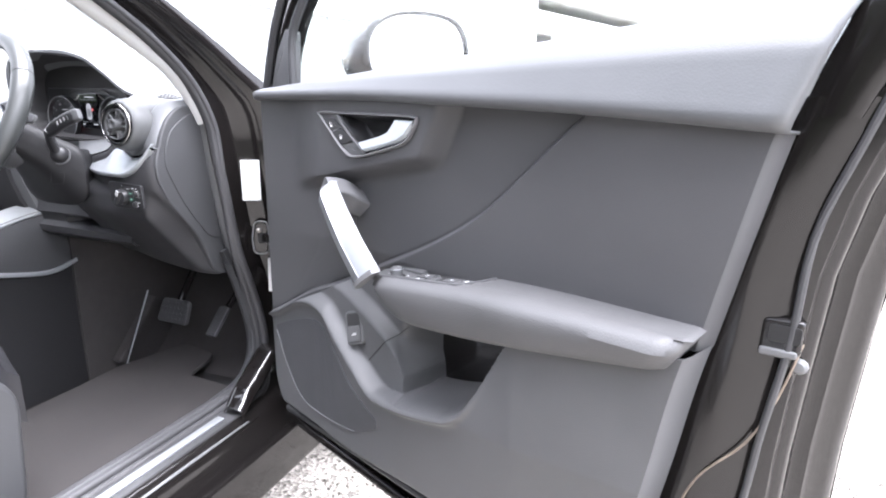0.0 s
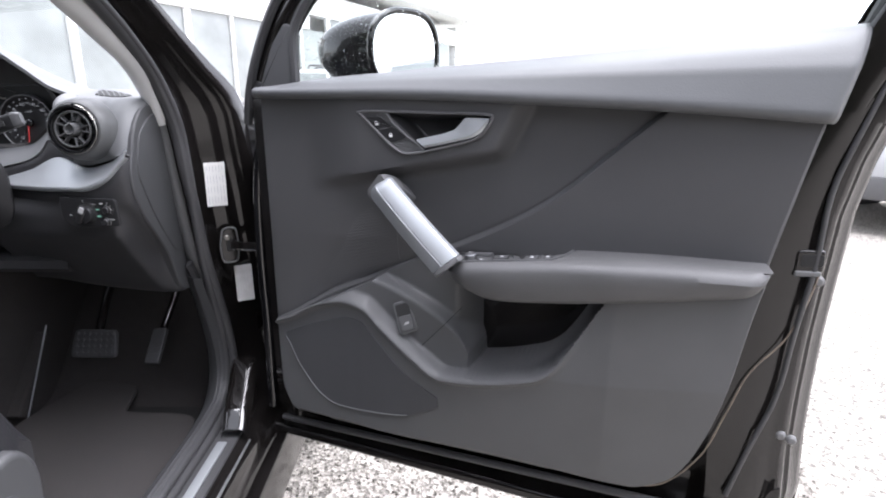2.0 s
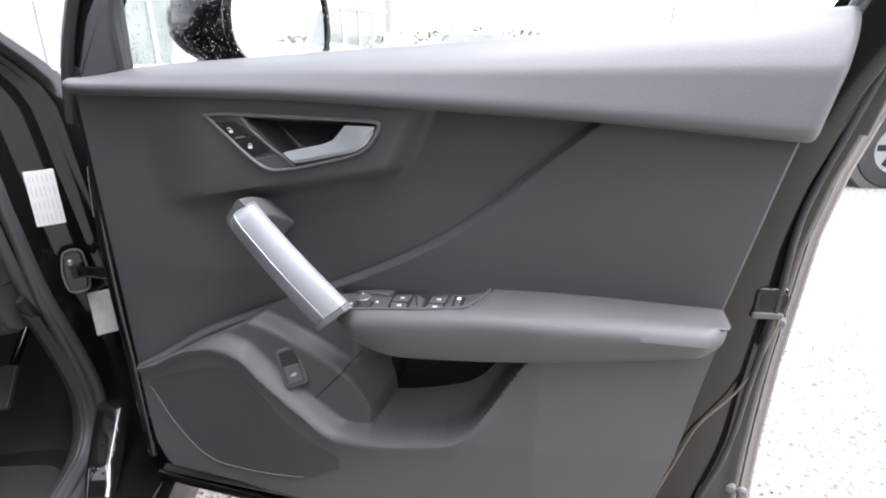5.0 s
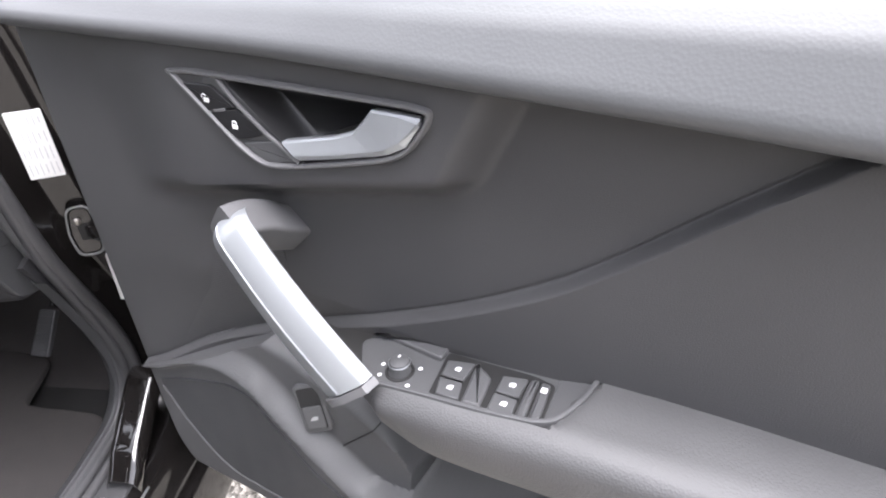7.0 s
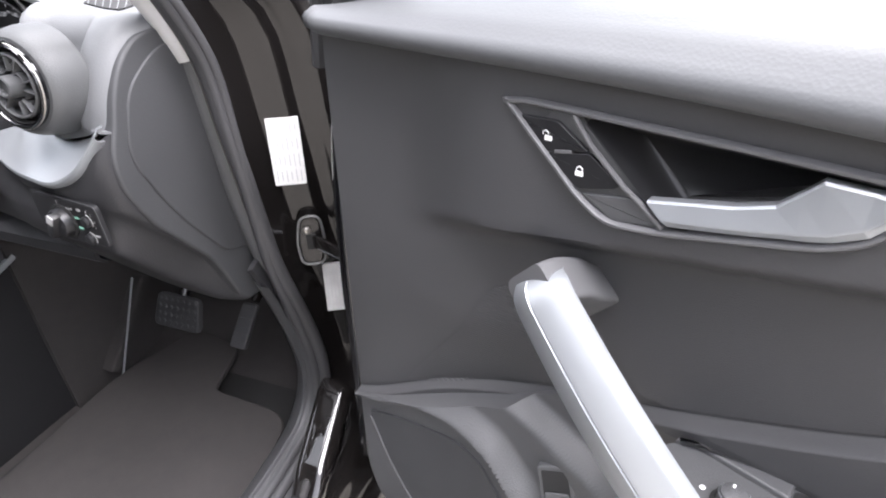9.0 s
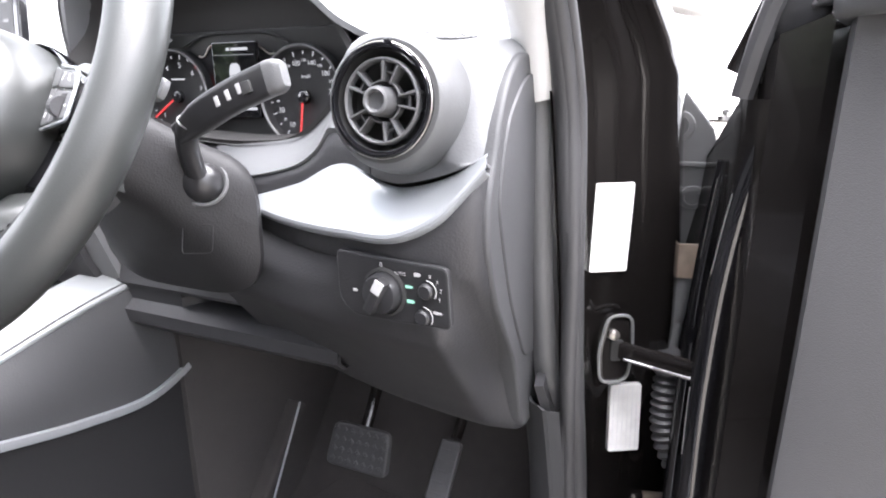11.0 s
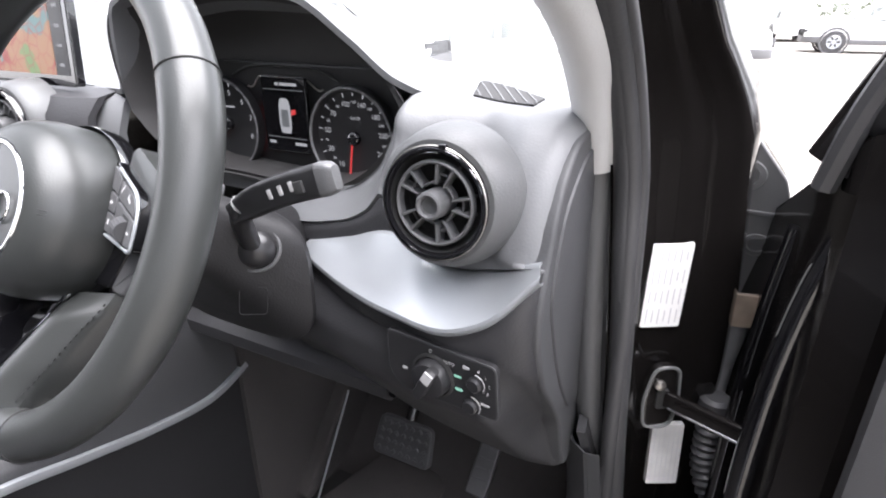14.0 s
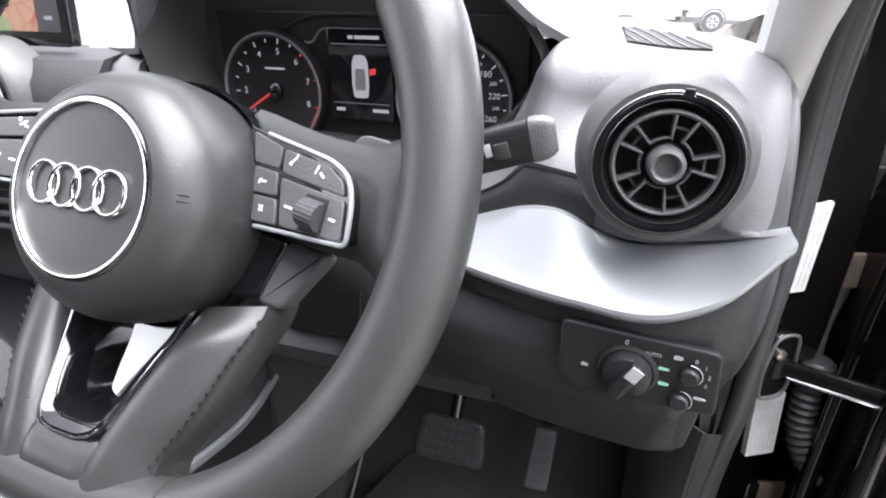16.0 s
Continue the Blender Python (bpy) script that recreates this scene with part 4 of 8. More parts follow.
def rear_upright():
    """The rear leg of the window frame: a broad pressed band that leans back as it rises."""
    inner = curve([1.09, 1.15, 1.22, 1.30, 1.42], [0.940, 0.956, 0.985, 1.020, 1.062])
    P = []
    for z in np.linspace(1.10, 1.42, 18):
        a, r = float(inner(z)), float(rear(z))
        w = r - 0.036 - a
        P.append([(a, 0.05, z), (a, 0.012, z), (a + 0.004, 0.007, z), (a + 0.5 * w, 0.004, z), (a + w - 0.004, 0.007, z), (a + w, 0.010, z), (a + w + 0.002, 0.016, z), (a + w + 0.010, 0.018, z), (r - 0.012, 0.020, z), (r - 0.010, 0.026, z), (r - 0.003, 0.030, z), (r, 0.036, z), (r, 0.058, z), (r + 0.006, 0.064, z), (r + 0.014, 0.066, z), (r + 0.018, 0.074, z), (r + 0.030, 0.084, z), (r + 0.037, 0.092, z), (r + 0.038, 0.10, z), (a, 0.09, z)])
    grid("rear_upright", P, PAINT, door, "broad black rear upright of the window frame", back=(0, 1, 0))


rear_upright()


def window_frame():
    front = spline([(-0.03, 0.045, 1.075), (0.012, 0.04, 1.175), (0.075, 0.03, 1.272), (0.20, 0.02, 1.372), (0.36, 0.005, 1.437), (0.55, -0.01, 1.465), (0.75, -0.012, 1.462), (0.93, -0.005, 1.44), (1.05, 0.006, 1.412), (1.075, 0.02, 1.38), (1.052, 0.034, 1.30), (1.026, 0.036, 1.22), (1.0, 0.04, 1.09)], 70)
    sweep("window_frame", front, rounded([(-0.026, -0.022), (0.026, -0.022), (0.026, 0.020), (0.008, 0.026), (-0.026, 0.018)], 0.007, 4), PAINT, door, "black window frame", up=(0, -1, 0))
    inner = spline([(0.088, 0.01, 1.13), (0.094, 0.012, 1.24), (0.13, 0.014, 1.29), (0.24, 0.01, 1.365), (0.38, 0.0, 1.42), (0.56, -0.012, 1.44), (0.75, -0.014, 1.437), (0.91, -0.008, 1.415), (1.015, 0.002, 1.392), (1.03, 0.012, 1.35), (1.008, 0.02, 1.28), (0.980, 0.026, 1.20)], 60)
    sweep("window_channel", inner, ring(0.0085, 8), RUBBER, door, "rubber glass channel", up=(0, -1, 0))
    tube("outer_seal", [(-0.035, 0.02, 1.06), (-0.022, 0.016, 1.12), (0.005, 0.012, 1.19), (0.06, 0.004, 1.278), (0.18, -0.004, 1.388), (0.36, -0.018, 1.46), (0.6, -0.034, 1.488)], 0.009, RUBBER, door, "outer sealing lip", steps=40, n=8, up=(0, -1, 0))
    sail = rounded([(0.004, 1.122), (0.086, 1.138), (0.090, 1.238), (0.072, 1.246), (0.040, 1.205)], 0.006, 4)
    slab("sail_panel", sail, FACE(0.03), 0.022, PLASTIC, door, "grey triangular mirror-base cover", bevel=0.004)
    s, t = np.meshgrid(np.linspace(0, 1, 12), np.linspace(0, 1, 8), indexing="ij")
    hi = curve([0.088, 0.13, 0.24, 0.38, 0.56, 0.75, 0.91, 1.0], [1.24, 1.29, 1.365, 1.42, 1.44, 1.437, 1.415, 1.36])
    u = 0.088 + s * (1.0 - 0.088)
    z = 1.10 + t * (hi(u) - 1.10)
    pane = grid("window_pane", np.stack([u, 0.018 + 0.02 * (1 - s) - 0.02 * t, z], -1), WINDOW, door, "clear side window pane with raindrops")
    pane.visible_shadow = False
    # rain beads on the outside of the pane
    rng = np.random.default_rng(8)
    verts, faces = [], []
    for _ in range(2400):
        a, b = rng.uniform(0, 1) ** 1.6, rng.uniform(0.02, 0.98)
        uu = 0.09 + a * 0.62
        zz = 1.11 + b * (float(hi(uu)) - 1.12)
        r = rng.uniform(0.0004, 0.0011)
        vv = 0.020 + 0.02 * (1 - (uu - 0.088) / 0.912) - 0.02 * b
        k = len(verts)
        verts += [(uu + r * math.cos(q), vv, zz + r * 1.2 * math.sin(q)) for q in (0, 1.05, 2.09, 3.14, 4.19, 5.24)] + [(uu, vv + r * 0.8, zz)]
        faces += [(k + i, k + (i + 1) % 6, k + 6) for i in range(6)]
    dm = bpy.data.materials.new("water_bead")
    dm.use_nodes = True
    pb = dm.node_tree.nodes["Principled BSDF"]
    pb.inputs["Transmission Weight"].default_value, pb.inputs["Roughness"].default_value, pb.inputs["IOR"].default_value = 1.0, 0.02, 1.33
    beads = solid("rain_beads", verts, faces, dm, door, "small raindrops on the window")
    beads["kind"] = "stuff"


window_frame()


def door_mirror():
    """Mirror head on the outside of the door: a rounded black shell with the glass to the rear."""
    base = empty("door_mirror", DOOR @ pose(0.205, 0.12, 1.205, 0, 0, 78))
    tagged(base, "glossy black door mirror with raindrops on its shell", "door mirror")
    # local: x along the door, y outwards and forwards, glass faces the cabin side rear (-y)
    n, k = 14, 36
    P = []
    for i in range(n + 1):
        t = i / n
        sc = math.sqrt(max(0.0, 1 - (t * 0.985) ** 2.4))
        row = []
        for j in range(k):
            a = 2 * math.pi * j / k
            cx = 0.118 * abs(math.cos(a)) ** 0.75 * math.copysign(1, math.cos(a))
            cz = 0.082 * abs(math.sin(a)) ** 0.8 * math.copysign(1, math.sin(a)) * (1.0 + 0.12 * math.cos(a))
            row.append((0.10 + cx * sc - 0.03 * t, 0.005 + 0.185 * t, 0.0 + cz * sc))
        P.append(row)
    verts = [p for r in P for p in r]
    faces = [(i * k + j, i * k + (j + 1) % k, (i + 1) * k + (j + 1) % k, (i + 1) * k + j) for i in range(n) for j in range(k)]
    faces.append(tuple(range(n * k, (n + 1) * k)))
    solid("mirror_shell", verts, faces, PAINT, base, "glossy black shell")
    rim_pts = [(p[0], p[1] - 0.004, p[2]) for p in P[0]]
    sweep("mirror_rim", rim_pts, ring(0.007, 8), PAINT, base, "", up=(0, -1, 0), closed=True)
    gl = [(0.10 + (p[0] - 0.10) * 0.95, p[2] * 0.95) for p in P[0]]
    slab("mirror_glass", [(x, z) for x, z in gl], pose(0, 0.004, 0, 90, 0, 0), 0.004, MIRROR, base, "bright mirror glass", bevel=0.001)
    sweep("mirror_foot", spline([(-0.075, 0.06, -0.10), (-0.03, 0.05, -0.09), (0.06, 0.04, -0.07)], 10), rounded([(-0.03, -0.018), (0.03, -0.018), (0.03, 0.018), (-0.03, 0.018)], 0.012, 4), PAINT, base, "mirror arm")
    rng = np.random.default_rng(3)
    verts, faces = [], []
    for _ in range(1700):
        i, j = rng.integers(0, n - 2), rng.integers(0, k)
        p = np.array(P[i][j]) * (1 - 0.5) + np.array(P[i + 1][(j + 1) % k]) * 0.5
        q = p - np.array([0.09, 0.03, 0.0])
        q /= np.linalg.norm(q)
        r = rng.uniform(0.0005, 0.0014)
        t1 = np.cross(q, (0, 0, 1.0))
        t1 /= np.linalg.norm(t1) + 1e-9
        t2 = np.cross(q, t1)
        p = p + rng.uniform(-0.01, 0.01) * t1 + rng.uniform(-0.008, 0.008) * t2 + q * 0.0006
        c = len(verts)
        verts += [tuple(p + r * (math.cos(a) * t1 + math.sin(a) * t2)) for a in (0, 1.26, 2.51, 3.77, 5.03)] + [tuple(p + q * r * 0.6)]
        faces += [(c + a, c + (a + 1) % 5, c + 5) for a in range(5)]
    ob = solid("rain_beads", verts, faces, mat("bead_gloss", (0.2, 0.21, 0.21), 0.1, vary=0.0), base, "raindrops on the shell")
    ob["kind"] = "stuff"


door_mirror()


# ---- car body: the door opening, pillar, sill, wing, bonnet, cabin ----
car = empty("compact_car", pose(-1.65, 0.6, 0))
tagged(car, "black compact car body with the driver's door opening", "car")


def into(parent, m=None):
    """Parts below are given in world places: take the parent's pose off."""
    return parent.matrix_basis.inverted() if m is None else parent.matrix_basis.inverted() @ m


def fix(ob, parent):
    """Parent ob, built in world places, and keep it there."""
    ob.parent = parent
    ob.matrix_parent_inverse = parent.matrix_basis.inverted()
    return ob


OPEN = [(-0.02, 0.62), (0.0, 1.0), (0.05, 1.36), (0.14, 1.445), (0.30, 1.45), (0.45, 1.415), (0.56, 1.375), (0.67, 1.322), (0.76, 1.275), (0.86, 1.21), (0.93, 1.14), (0.965, 1.07), (0.978, 0.96), (0.99, 0.86), (1.006, 0.76), (1.034, 0.67), (1.058, 0.58), (1.066, 0.51), (1.05, 0.452), (1.01, 0.418), (0.94, 0.406), (0.80, 0.402), (0.6, 0.402), (0.3, 0.402), (0.08, 0.41), (0.0, 0.46)]
opening = spline(OPEN + OPEN[:1], 160)[:-1]
tang = np.roll(opening, -1, 0) - np.roll(opening, 1, 0)
tang /= np.linalg.norm(tang, axis=1, keepdims=True)
outw = np.stack([-tang[:, 1], tang[:, 0]], 1)  # away from the opening, in the plane of the car's side
mid = opening.mean(0)
outw *= np.sign(((opening - mid) * outw).sum(1))[:, None]
seal_x = np.interp(opening[:, 1], [0.40, 0.60, 0.9, 1.06, 1.3, 1.45], [-0.895, -0.902, -0.915, -0.928, -0.955, -0.985])
sill = smooth((0.50 - opening[:, 1]) / 0.10)


def body_side():
    pillar = [(0.0, -0.012), (0.012, 0.0), (0.03, 0.006), (0.052, 0.016), (0.059, 0.027), (0.074, 0.051), (0.082, 0.058), (0.088, 0.072), (0.094, 0.082), (0.100, 0.094), (0.112, 0.10), (0.14, 0.104)]
    rocker = [(0.0, -0.012), (0.002, 0.008), (-0.004, 0.03), (-0.006, 0.06), (0.0, 0.078), (0.012, 0.088), (0.04, 0.098), (0.066, 0.112), (0.082, 0.118), (0.15, 0.112)]
    pillar, rocker = spline(pillar, 40), spline(rocker, 40)
    P = []
    for (y, z), o, x0, k in zip(opening, outw, seal_x, sill):
        f, g = (1.0, 1.0) if y < 0.3 else (np.interp(z, [1.08, 1.14, 1.20, 1.26, 1.34], [1, 0.7, 0.52, 0.4, 0.36]), np.interp(z, [1.06, 1.12, 1.17, 1.3], [0.95, 0.66, 0.52, 0.48]))
        P.append([(x0 + (1 - k) * g * a[1] + k * b[1], y + o[0] * ((1 - k) * f * a[0] + k * b[0]), z + o[1] * ((1 - k) * f * a[0] + k * b[0])) for a, b in zip(pillar, rocker)])
    fix(grid("body_side", P, PAINT, None, "glossy black painted pillar and sill", close=True), car)
    for name, dn, dx, r in (("door_seal", 0.004, 0.002, 0.0115), ("inner_seal", -0.008, -0.010, 0.009), ("seal_lip", -0.013, -0.020, 0.006)):
        path = []
        for (y, z), o, x0 in zip(opening, outw, seal_x):
            up_front = smooth((z - 0.45) / 0.62) * (y > 0.3)
            ex, en = (0, 0) if name == "door_seal" else (0.016, 0.010) if name == "inner_seal" else (0.034, 0.018)
            path.append((x0 + dx + up_front * ex, y + o[0] * (dn + up_front * en), z + o[1] * (dn + up_front * en)))
        fix(sweep(name, path, ring(r, 10), RUBBER, None, "ribbed black rubber door seal", up=(1, 0, 0), closed=True), car)
    # inner trim that turns from the seal round to the floor
    P = []
    for (y, z), o, x0 in zip(opening, outw, seal_x):
        if z < 0.74 and y > 0.05 and (y > 0.6 or z < 0.5):
            P.append([(x0 - 0.018 + dx, y + o[0] * d, z + o[1] * d) for dx, d in ((0.004, -0.016), (-0.010, -0.018), (-0.026, -0.008), (-0.042, 0.014), (-0.052, 0.045), (-0.060, 0.090), (-0.062, 0.16))])
    fix(grid("sill_trim", P, DASHMID, None, "smooth dark grey kick and sill trim", thick=0.004, back=(1, 0, 0)), car)
    # flat wet ledge where pillar and sill meet
    P = []
    for t in np.linspace(0, 1, 12):
        a, b = Vector((-0.892, 1.048, 0.530)).lerp(Vector((-0.862, 0.880, 0.446)), t), Vector((-0.826, 1.048, 0.530)).lerp(Vector((-0.806, 0.880, 0.444)), t)
        round_off = 0.012 * (smooth((t - 0.8) / 0.2) + smooth((0.12 - t) / 0.12))
        P.append([a + (b - a) * w - Vector((0, 0, 0.02 * (abs(w - 0.5) * 2) ** 6 + round_off)) for w in np.linspace(0, 1, 12)])
    ledge_ob = fix(grid("sill_ledge", [[tuple(p) for p in row] for row in P], WETPAINT, None, "glossy wet ledge at the foot of the pillar", thick=0.004, back=(0, 0, -1)), car)
    rng = np.random.default_rng(5)
    for _ in range(16):
        row = P[int(rng.integers(2, 10))]
        p = row[int(rng.integers(3, 9))] + Vector((rng.uniform(-0.002, 0.002), rng.uniform(-0.005, 0.005), 0))
        r = rng.uniform(0.0012, 0.0024)
        fix(lathe("water_drop", [(r, 0.0), (r * 0.8, r * 0.35), (r * 0.4, r * 0.5), (0.0001, r * 0.55)], Matrix.Translation(p), GLOSS, None, n=8), ledge_ob)
    # scuff plate and step strips on the sill
    fix(sweep("scuff_strip", [(-0.853, y, 0.4125) for y in np.linspace(0.862, -0.05, 12)], rounded([(-0.010, -0.002), (0.010, -0.002), (0.010, 0.003), (-0.010, 0.003)], 0.002, 3), SILVER, None, "brushed aluminium scuff strip", up=(0, 0, 1)), car)
    fix(sweep("scuff_plate", [(-0.852, y, 0.408) for y in np.linspace(0.92, -0.05, 12)], rounded([(-0.026, -0.003), (0.026, -0.003), (0.024, 0.003), (-0.024, 0.003)], 0.003, 3), RUBBER, None, "black plastic sill cover", up=(0, 0, 1)), car)
    fix(sweep("sill_strip", [(-0.812, y, 0.394) for y in np.linspace(0.90, -0.05, 12)], rounded([(-0.0045, -0.002), (0.0045, -0.002), (0.0045, 0.002), (-0.0045, 0.002)], 0.0015, 3), PRIMER, None, "pale wet step strip", up=(0.5, 0, 0.86)), car)
    fix(sweep("rocker_trim", [(-0.775, y, 0.29) for y in np.linspace(1.15, -0.05, 12)], rounded([(-0.025, -0.06), (0.02, -0.06), (0.012, 0.045), (-0.015, 0.05)], 0.012, 4), PAINT, None, "glossy black rocker", up=(0, 0, 1)), car)


body_side()


def pillar_trim():
    """Light grey A-pillar lining inside the seal, with its darker foot."""
    left = spline([(-0.967, 0.977, 1.06), (-0.971, 0.945, 1.122), (-0.976, 0.908, 1.166), (-0.985, 0.85, 1.205), (-1.0, 0.76, 1.262), (-1.02, 0.58, 1.36), (-1.035, 0.30, 1.43)], 40)
    right = spline([(-0.940, 0.972, 1.06), (-0.940, 0.936, 1.125), (-0.943, 0.898, 1.166), (-0.950, 0.862, 1.20), (-0.962, 0.775, 1.262), (-0.98, 0.59, 1.36), (-0.99, 0.30, 1.43)], 40)
    P = []
    for l, r in zip(left, right):
        away = np.array([0.0, 0.03, 0.005])
        row = [l + away] + [l + (r - l) * t + np.array([0.0, -0.007 * math.sin(math.pi * t), -0.003 * math.sin(math.pi * t)]) for t in np.linspace(0, 1, 8)] + [r + away * 0.6]
        P.append(row)
    fix(grid("pillar_lining", P, TRIMGREY, None, "pale grey fabric windscreen pillar lining", thick=0.003), car)
    P = []
    for x, y, z in spline([(-0.9535, 0.976, 1.058), (-0.95, 0.986, 0.98), (-0.945, 1.0, 0.86), (-0.935, 1.022, 0.74), (-0.925, 1.048, 0.66)], 24):
        P.append([(x - 0.0135, y + 0.03, z)] + [(x + 0.027 * (t - 0.5), y - 0.007 * math.sin(math.pi * t), z) for t in np.linspace(0, 1, 8)] + [(x + 0.0135, y + 0.02, z)])
    fix(grid("pillar_foot", P, PLASTIC, None, "dark grey lower pillar lining", thick=0.003), car)


pillar_trim()


def wing_and_bonnet():
    sec = [(-0.93, 1.135), (-0.871, 1.108), (-0.84, 1.084), (-0.795, 1.028), (-0.768, 0.95), (-0.757, 0.82), (-0.76, 0.62), (-0.78, 0.45)]
    P = [[(x - 0.12 * max(0, y - 1.75), y, z - 0.10 * (y - 1.16)) for x, z in sec] for y in np.linspace(1.165, 2.36, 12)]
    fix(grid("front_wing", P, PAINT, None, "glossy black front wing"), car)
    plate = [(-0.872, 0.55), (-0.76, 0.55), (-0.757, 0.82), (-0.768, 0.95), (-0.795, 1.028), (-0.84, 1.084), (-0.866, 1.106), (-0.885, 1.09), (-0.865, 0.90)]
    m = Matrix(((1, 0, 0, 0), (0, -0.28, -1, 1.424), (0, 1, 0, 0), (0, 0, 0, 1)))
    inner = fix(slab("wing_inner_plate", plate, m, 0.006, PRIMER, None, "grey primed inner wing plate", bevel=0.002), car)
    for x, z, r in ((-0.808, 0.949, 0.015), (-0.831, 1.030, 0.018)):
        fix(lathe("plate_dimple", [(r, 0.0), (r * 0.9, 0.003), (r * 0.6, 0.0035), (r * 0.55, -0.002), (0.0001, -0.002)], m @ pose(x, z, 0.005), PRIMER, None, n=20), inner)
    fix(box("plate_rib", (0.05, 0.006, 0.004), m @ pose(-0.805, 0.988, 0.006), PRIMER, None, bevel=0.0015), inner)
    P = []
    for y in np.linspace(1.22, 2.34, 12):
        P.append([(-1.65 + s * 0.80, y + 0.10 * (1 - s * s) * (y < 1.3), 1.085 - 0.14 * (y - 1.22) - 0.12 * max(0, y - 1.8) - 0.05 * s ** 4 + 0.014 * smooth((abs(s) - 0.55) / 0.1)) for s in np.linspace(-1, 1, 24)])
    fix(grid("bonnet", P, PAINT, None, "glossy black bonnet", thick=0.01), car)
    # roof, flanks, front and tail close the car
    W = 1.65
    P = [[(-W + 0.62 * s, y, 1.485 - 0.03 * s * s - 0.05 * max(0, y - 0.1) - 0.16 * max(0, -0.9 - y) ** 1.3) for s in np.linspace(-1, 1, 9)] for y in np.linspace(0.32, -1.55, 12)]
    fix(grid("roof", P, PAINT, None, "black roof", thick=0.03, back=(0, 0, -1)), car)
    flank = [(-0.90, 1.10), (-0.835, 1.07), (-0.79, 1.0), (-0.768, 0.9), (-0.757, 0.75), (-0.762, 0.55), (-0.785, 0.36), (-0.83, 0.26)]
    for name, y0, y1, side in (("rear_flank", 0.0, -1.62, 1), ("far_flank", 1.165, -1.62, -1), ("far_wing", 2.36, 1.165, -1)):
        P = [[(-W + side * (x + W) * (1 - 0.10 * max(0, -1.1 - y) - 0.10 * max(0, y - 1.75)), y, z - (0.10 * (y - 1.16) if y > 1.16 else 0) * (z - 0.26) / 0.84) for x, z in flank] for y in np.linspace(y0, y1, 12)]
        fix(grid(name, P, PAINT, None, "glossy black flank", thick=0.03, back=(-side, 0, 0)), car)
    P = [[(-W + 0.80 * s, -1.60 + 0.10 * abs(s) ** 3 + 0.26 * smooth((z - 0.95) / 0.55), z) for s in np.linspace(-1, 1, 13)] for z in np.linspace(0.28, 1.40, 10)]
    fix(grid("tailgate", P, PAINT, None, "black rear end", thick=0.03, back=(0, 1, 0)), car)
    P = [[(-W + 0.80 * s, 2.42 - 0.22 * abs(s) ** 2.5 - 0.10 * abs(z - 0.55), z) for s in np.linspace(-1, 1, 15)] for z in np.linspace(0.22, 0.92, 9)]
    fix(grid("front_bumper", P, PAINT, None, "black front bumper", thick=0.03, back=(0, -1, 0)), car)
    fix(box("grille", (0.9, 0.05, 0.30), pose(-W, 2.375, 0.62), DARK, None, "dark front grille", bevel=0.03), car)
    for side in (-1, 1):
        fix(box("headlamp", (0.34, 0.10, 0.13), pose(-W + side * 0.60, 2.23, 0.80, 0, 0, -side * 28), GLOSS, None, "dark headlamp", bevel=0.03), car)
        fix(sweep("rear_pillar", spline([(-W + side * 0.80, -1.5, 1.06), (-W + side * 0.74, -1.42, 1.22), (-W + side * 0.62, -1.25, 1.42)], 10), rounded([(-0.02, -0.16), (0.02, -0.16), (0.02, 0.16), (-0.02, 0.16)], 0.015, 3), PAINT, None, "black rear pillar", up=(0, 1, 0)), car)
        for y in (1.78, -0.86):
            r = 0.33
            wheel = fix(lathe("wheel", [(r * 0.64, -0.10), (r * 0.97, -0.095), (r, -0.06), (r, 0.06), (r * 0.97, 0.095), (r * 0.64, 0.10)], pose(-W + side * 0.79, y, r, 0, 90, 0), RUBBER, None, "black tyre", n=36), car)
            lathe("rim", [(r * 0.66, side * 0.09), (r * 0.60, side * 0.07), (r * 0.2, side * 0.055), (0.001, side * 0.06)], pose(-W + side * 0.79, y, r, 0, 90, 0), SILVER, wheel, "silver rim", n=24)
            fix(lathe("wheel_arch", [(r + 0.02, -0.01), (r + 0.08, -0.01), (r + 0.08, 0.012), (r + 0.02, 0.012)], pose(-W + side * 0.875, y, r + 0.01, 0, 90, 0), DARK, None, "dark wheel arch", n=36), car)
    s, t = np.meshgrid(np.linspace(-1, 1, 13), np.linspace(0, 1, 8), indexing="ij")
    ws = np.stack([-W + s * (0.70 - 0.08 * t), 1.32 - 0.98 * t - 0.13 * s * s, 1.085 + 0.375 * t + 0.03 * t * (1 - t)], -1)
    screen = fix(grid("windscreen", ws, SCREENGLASS, None, "clear windscreen"), car)
    screen.visible_shadow = False
    fix(box("underbody", (1.5, 2.7, 0.05), pose(-1.65, -0.05, 0.28), DARK, None, bevel=0.01), car)


wing_and_bonnet()


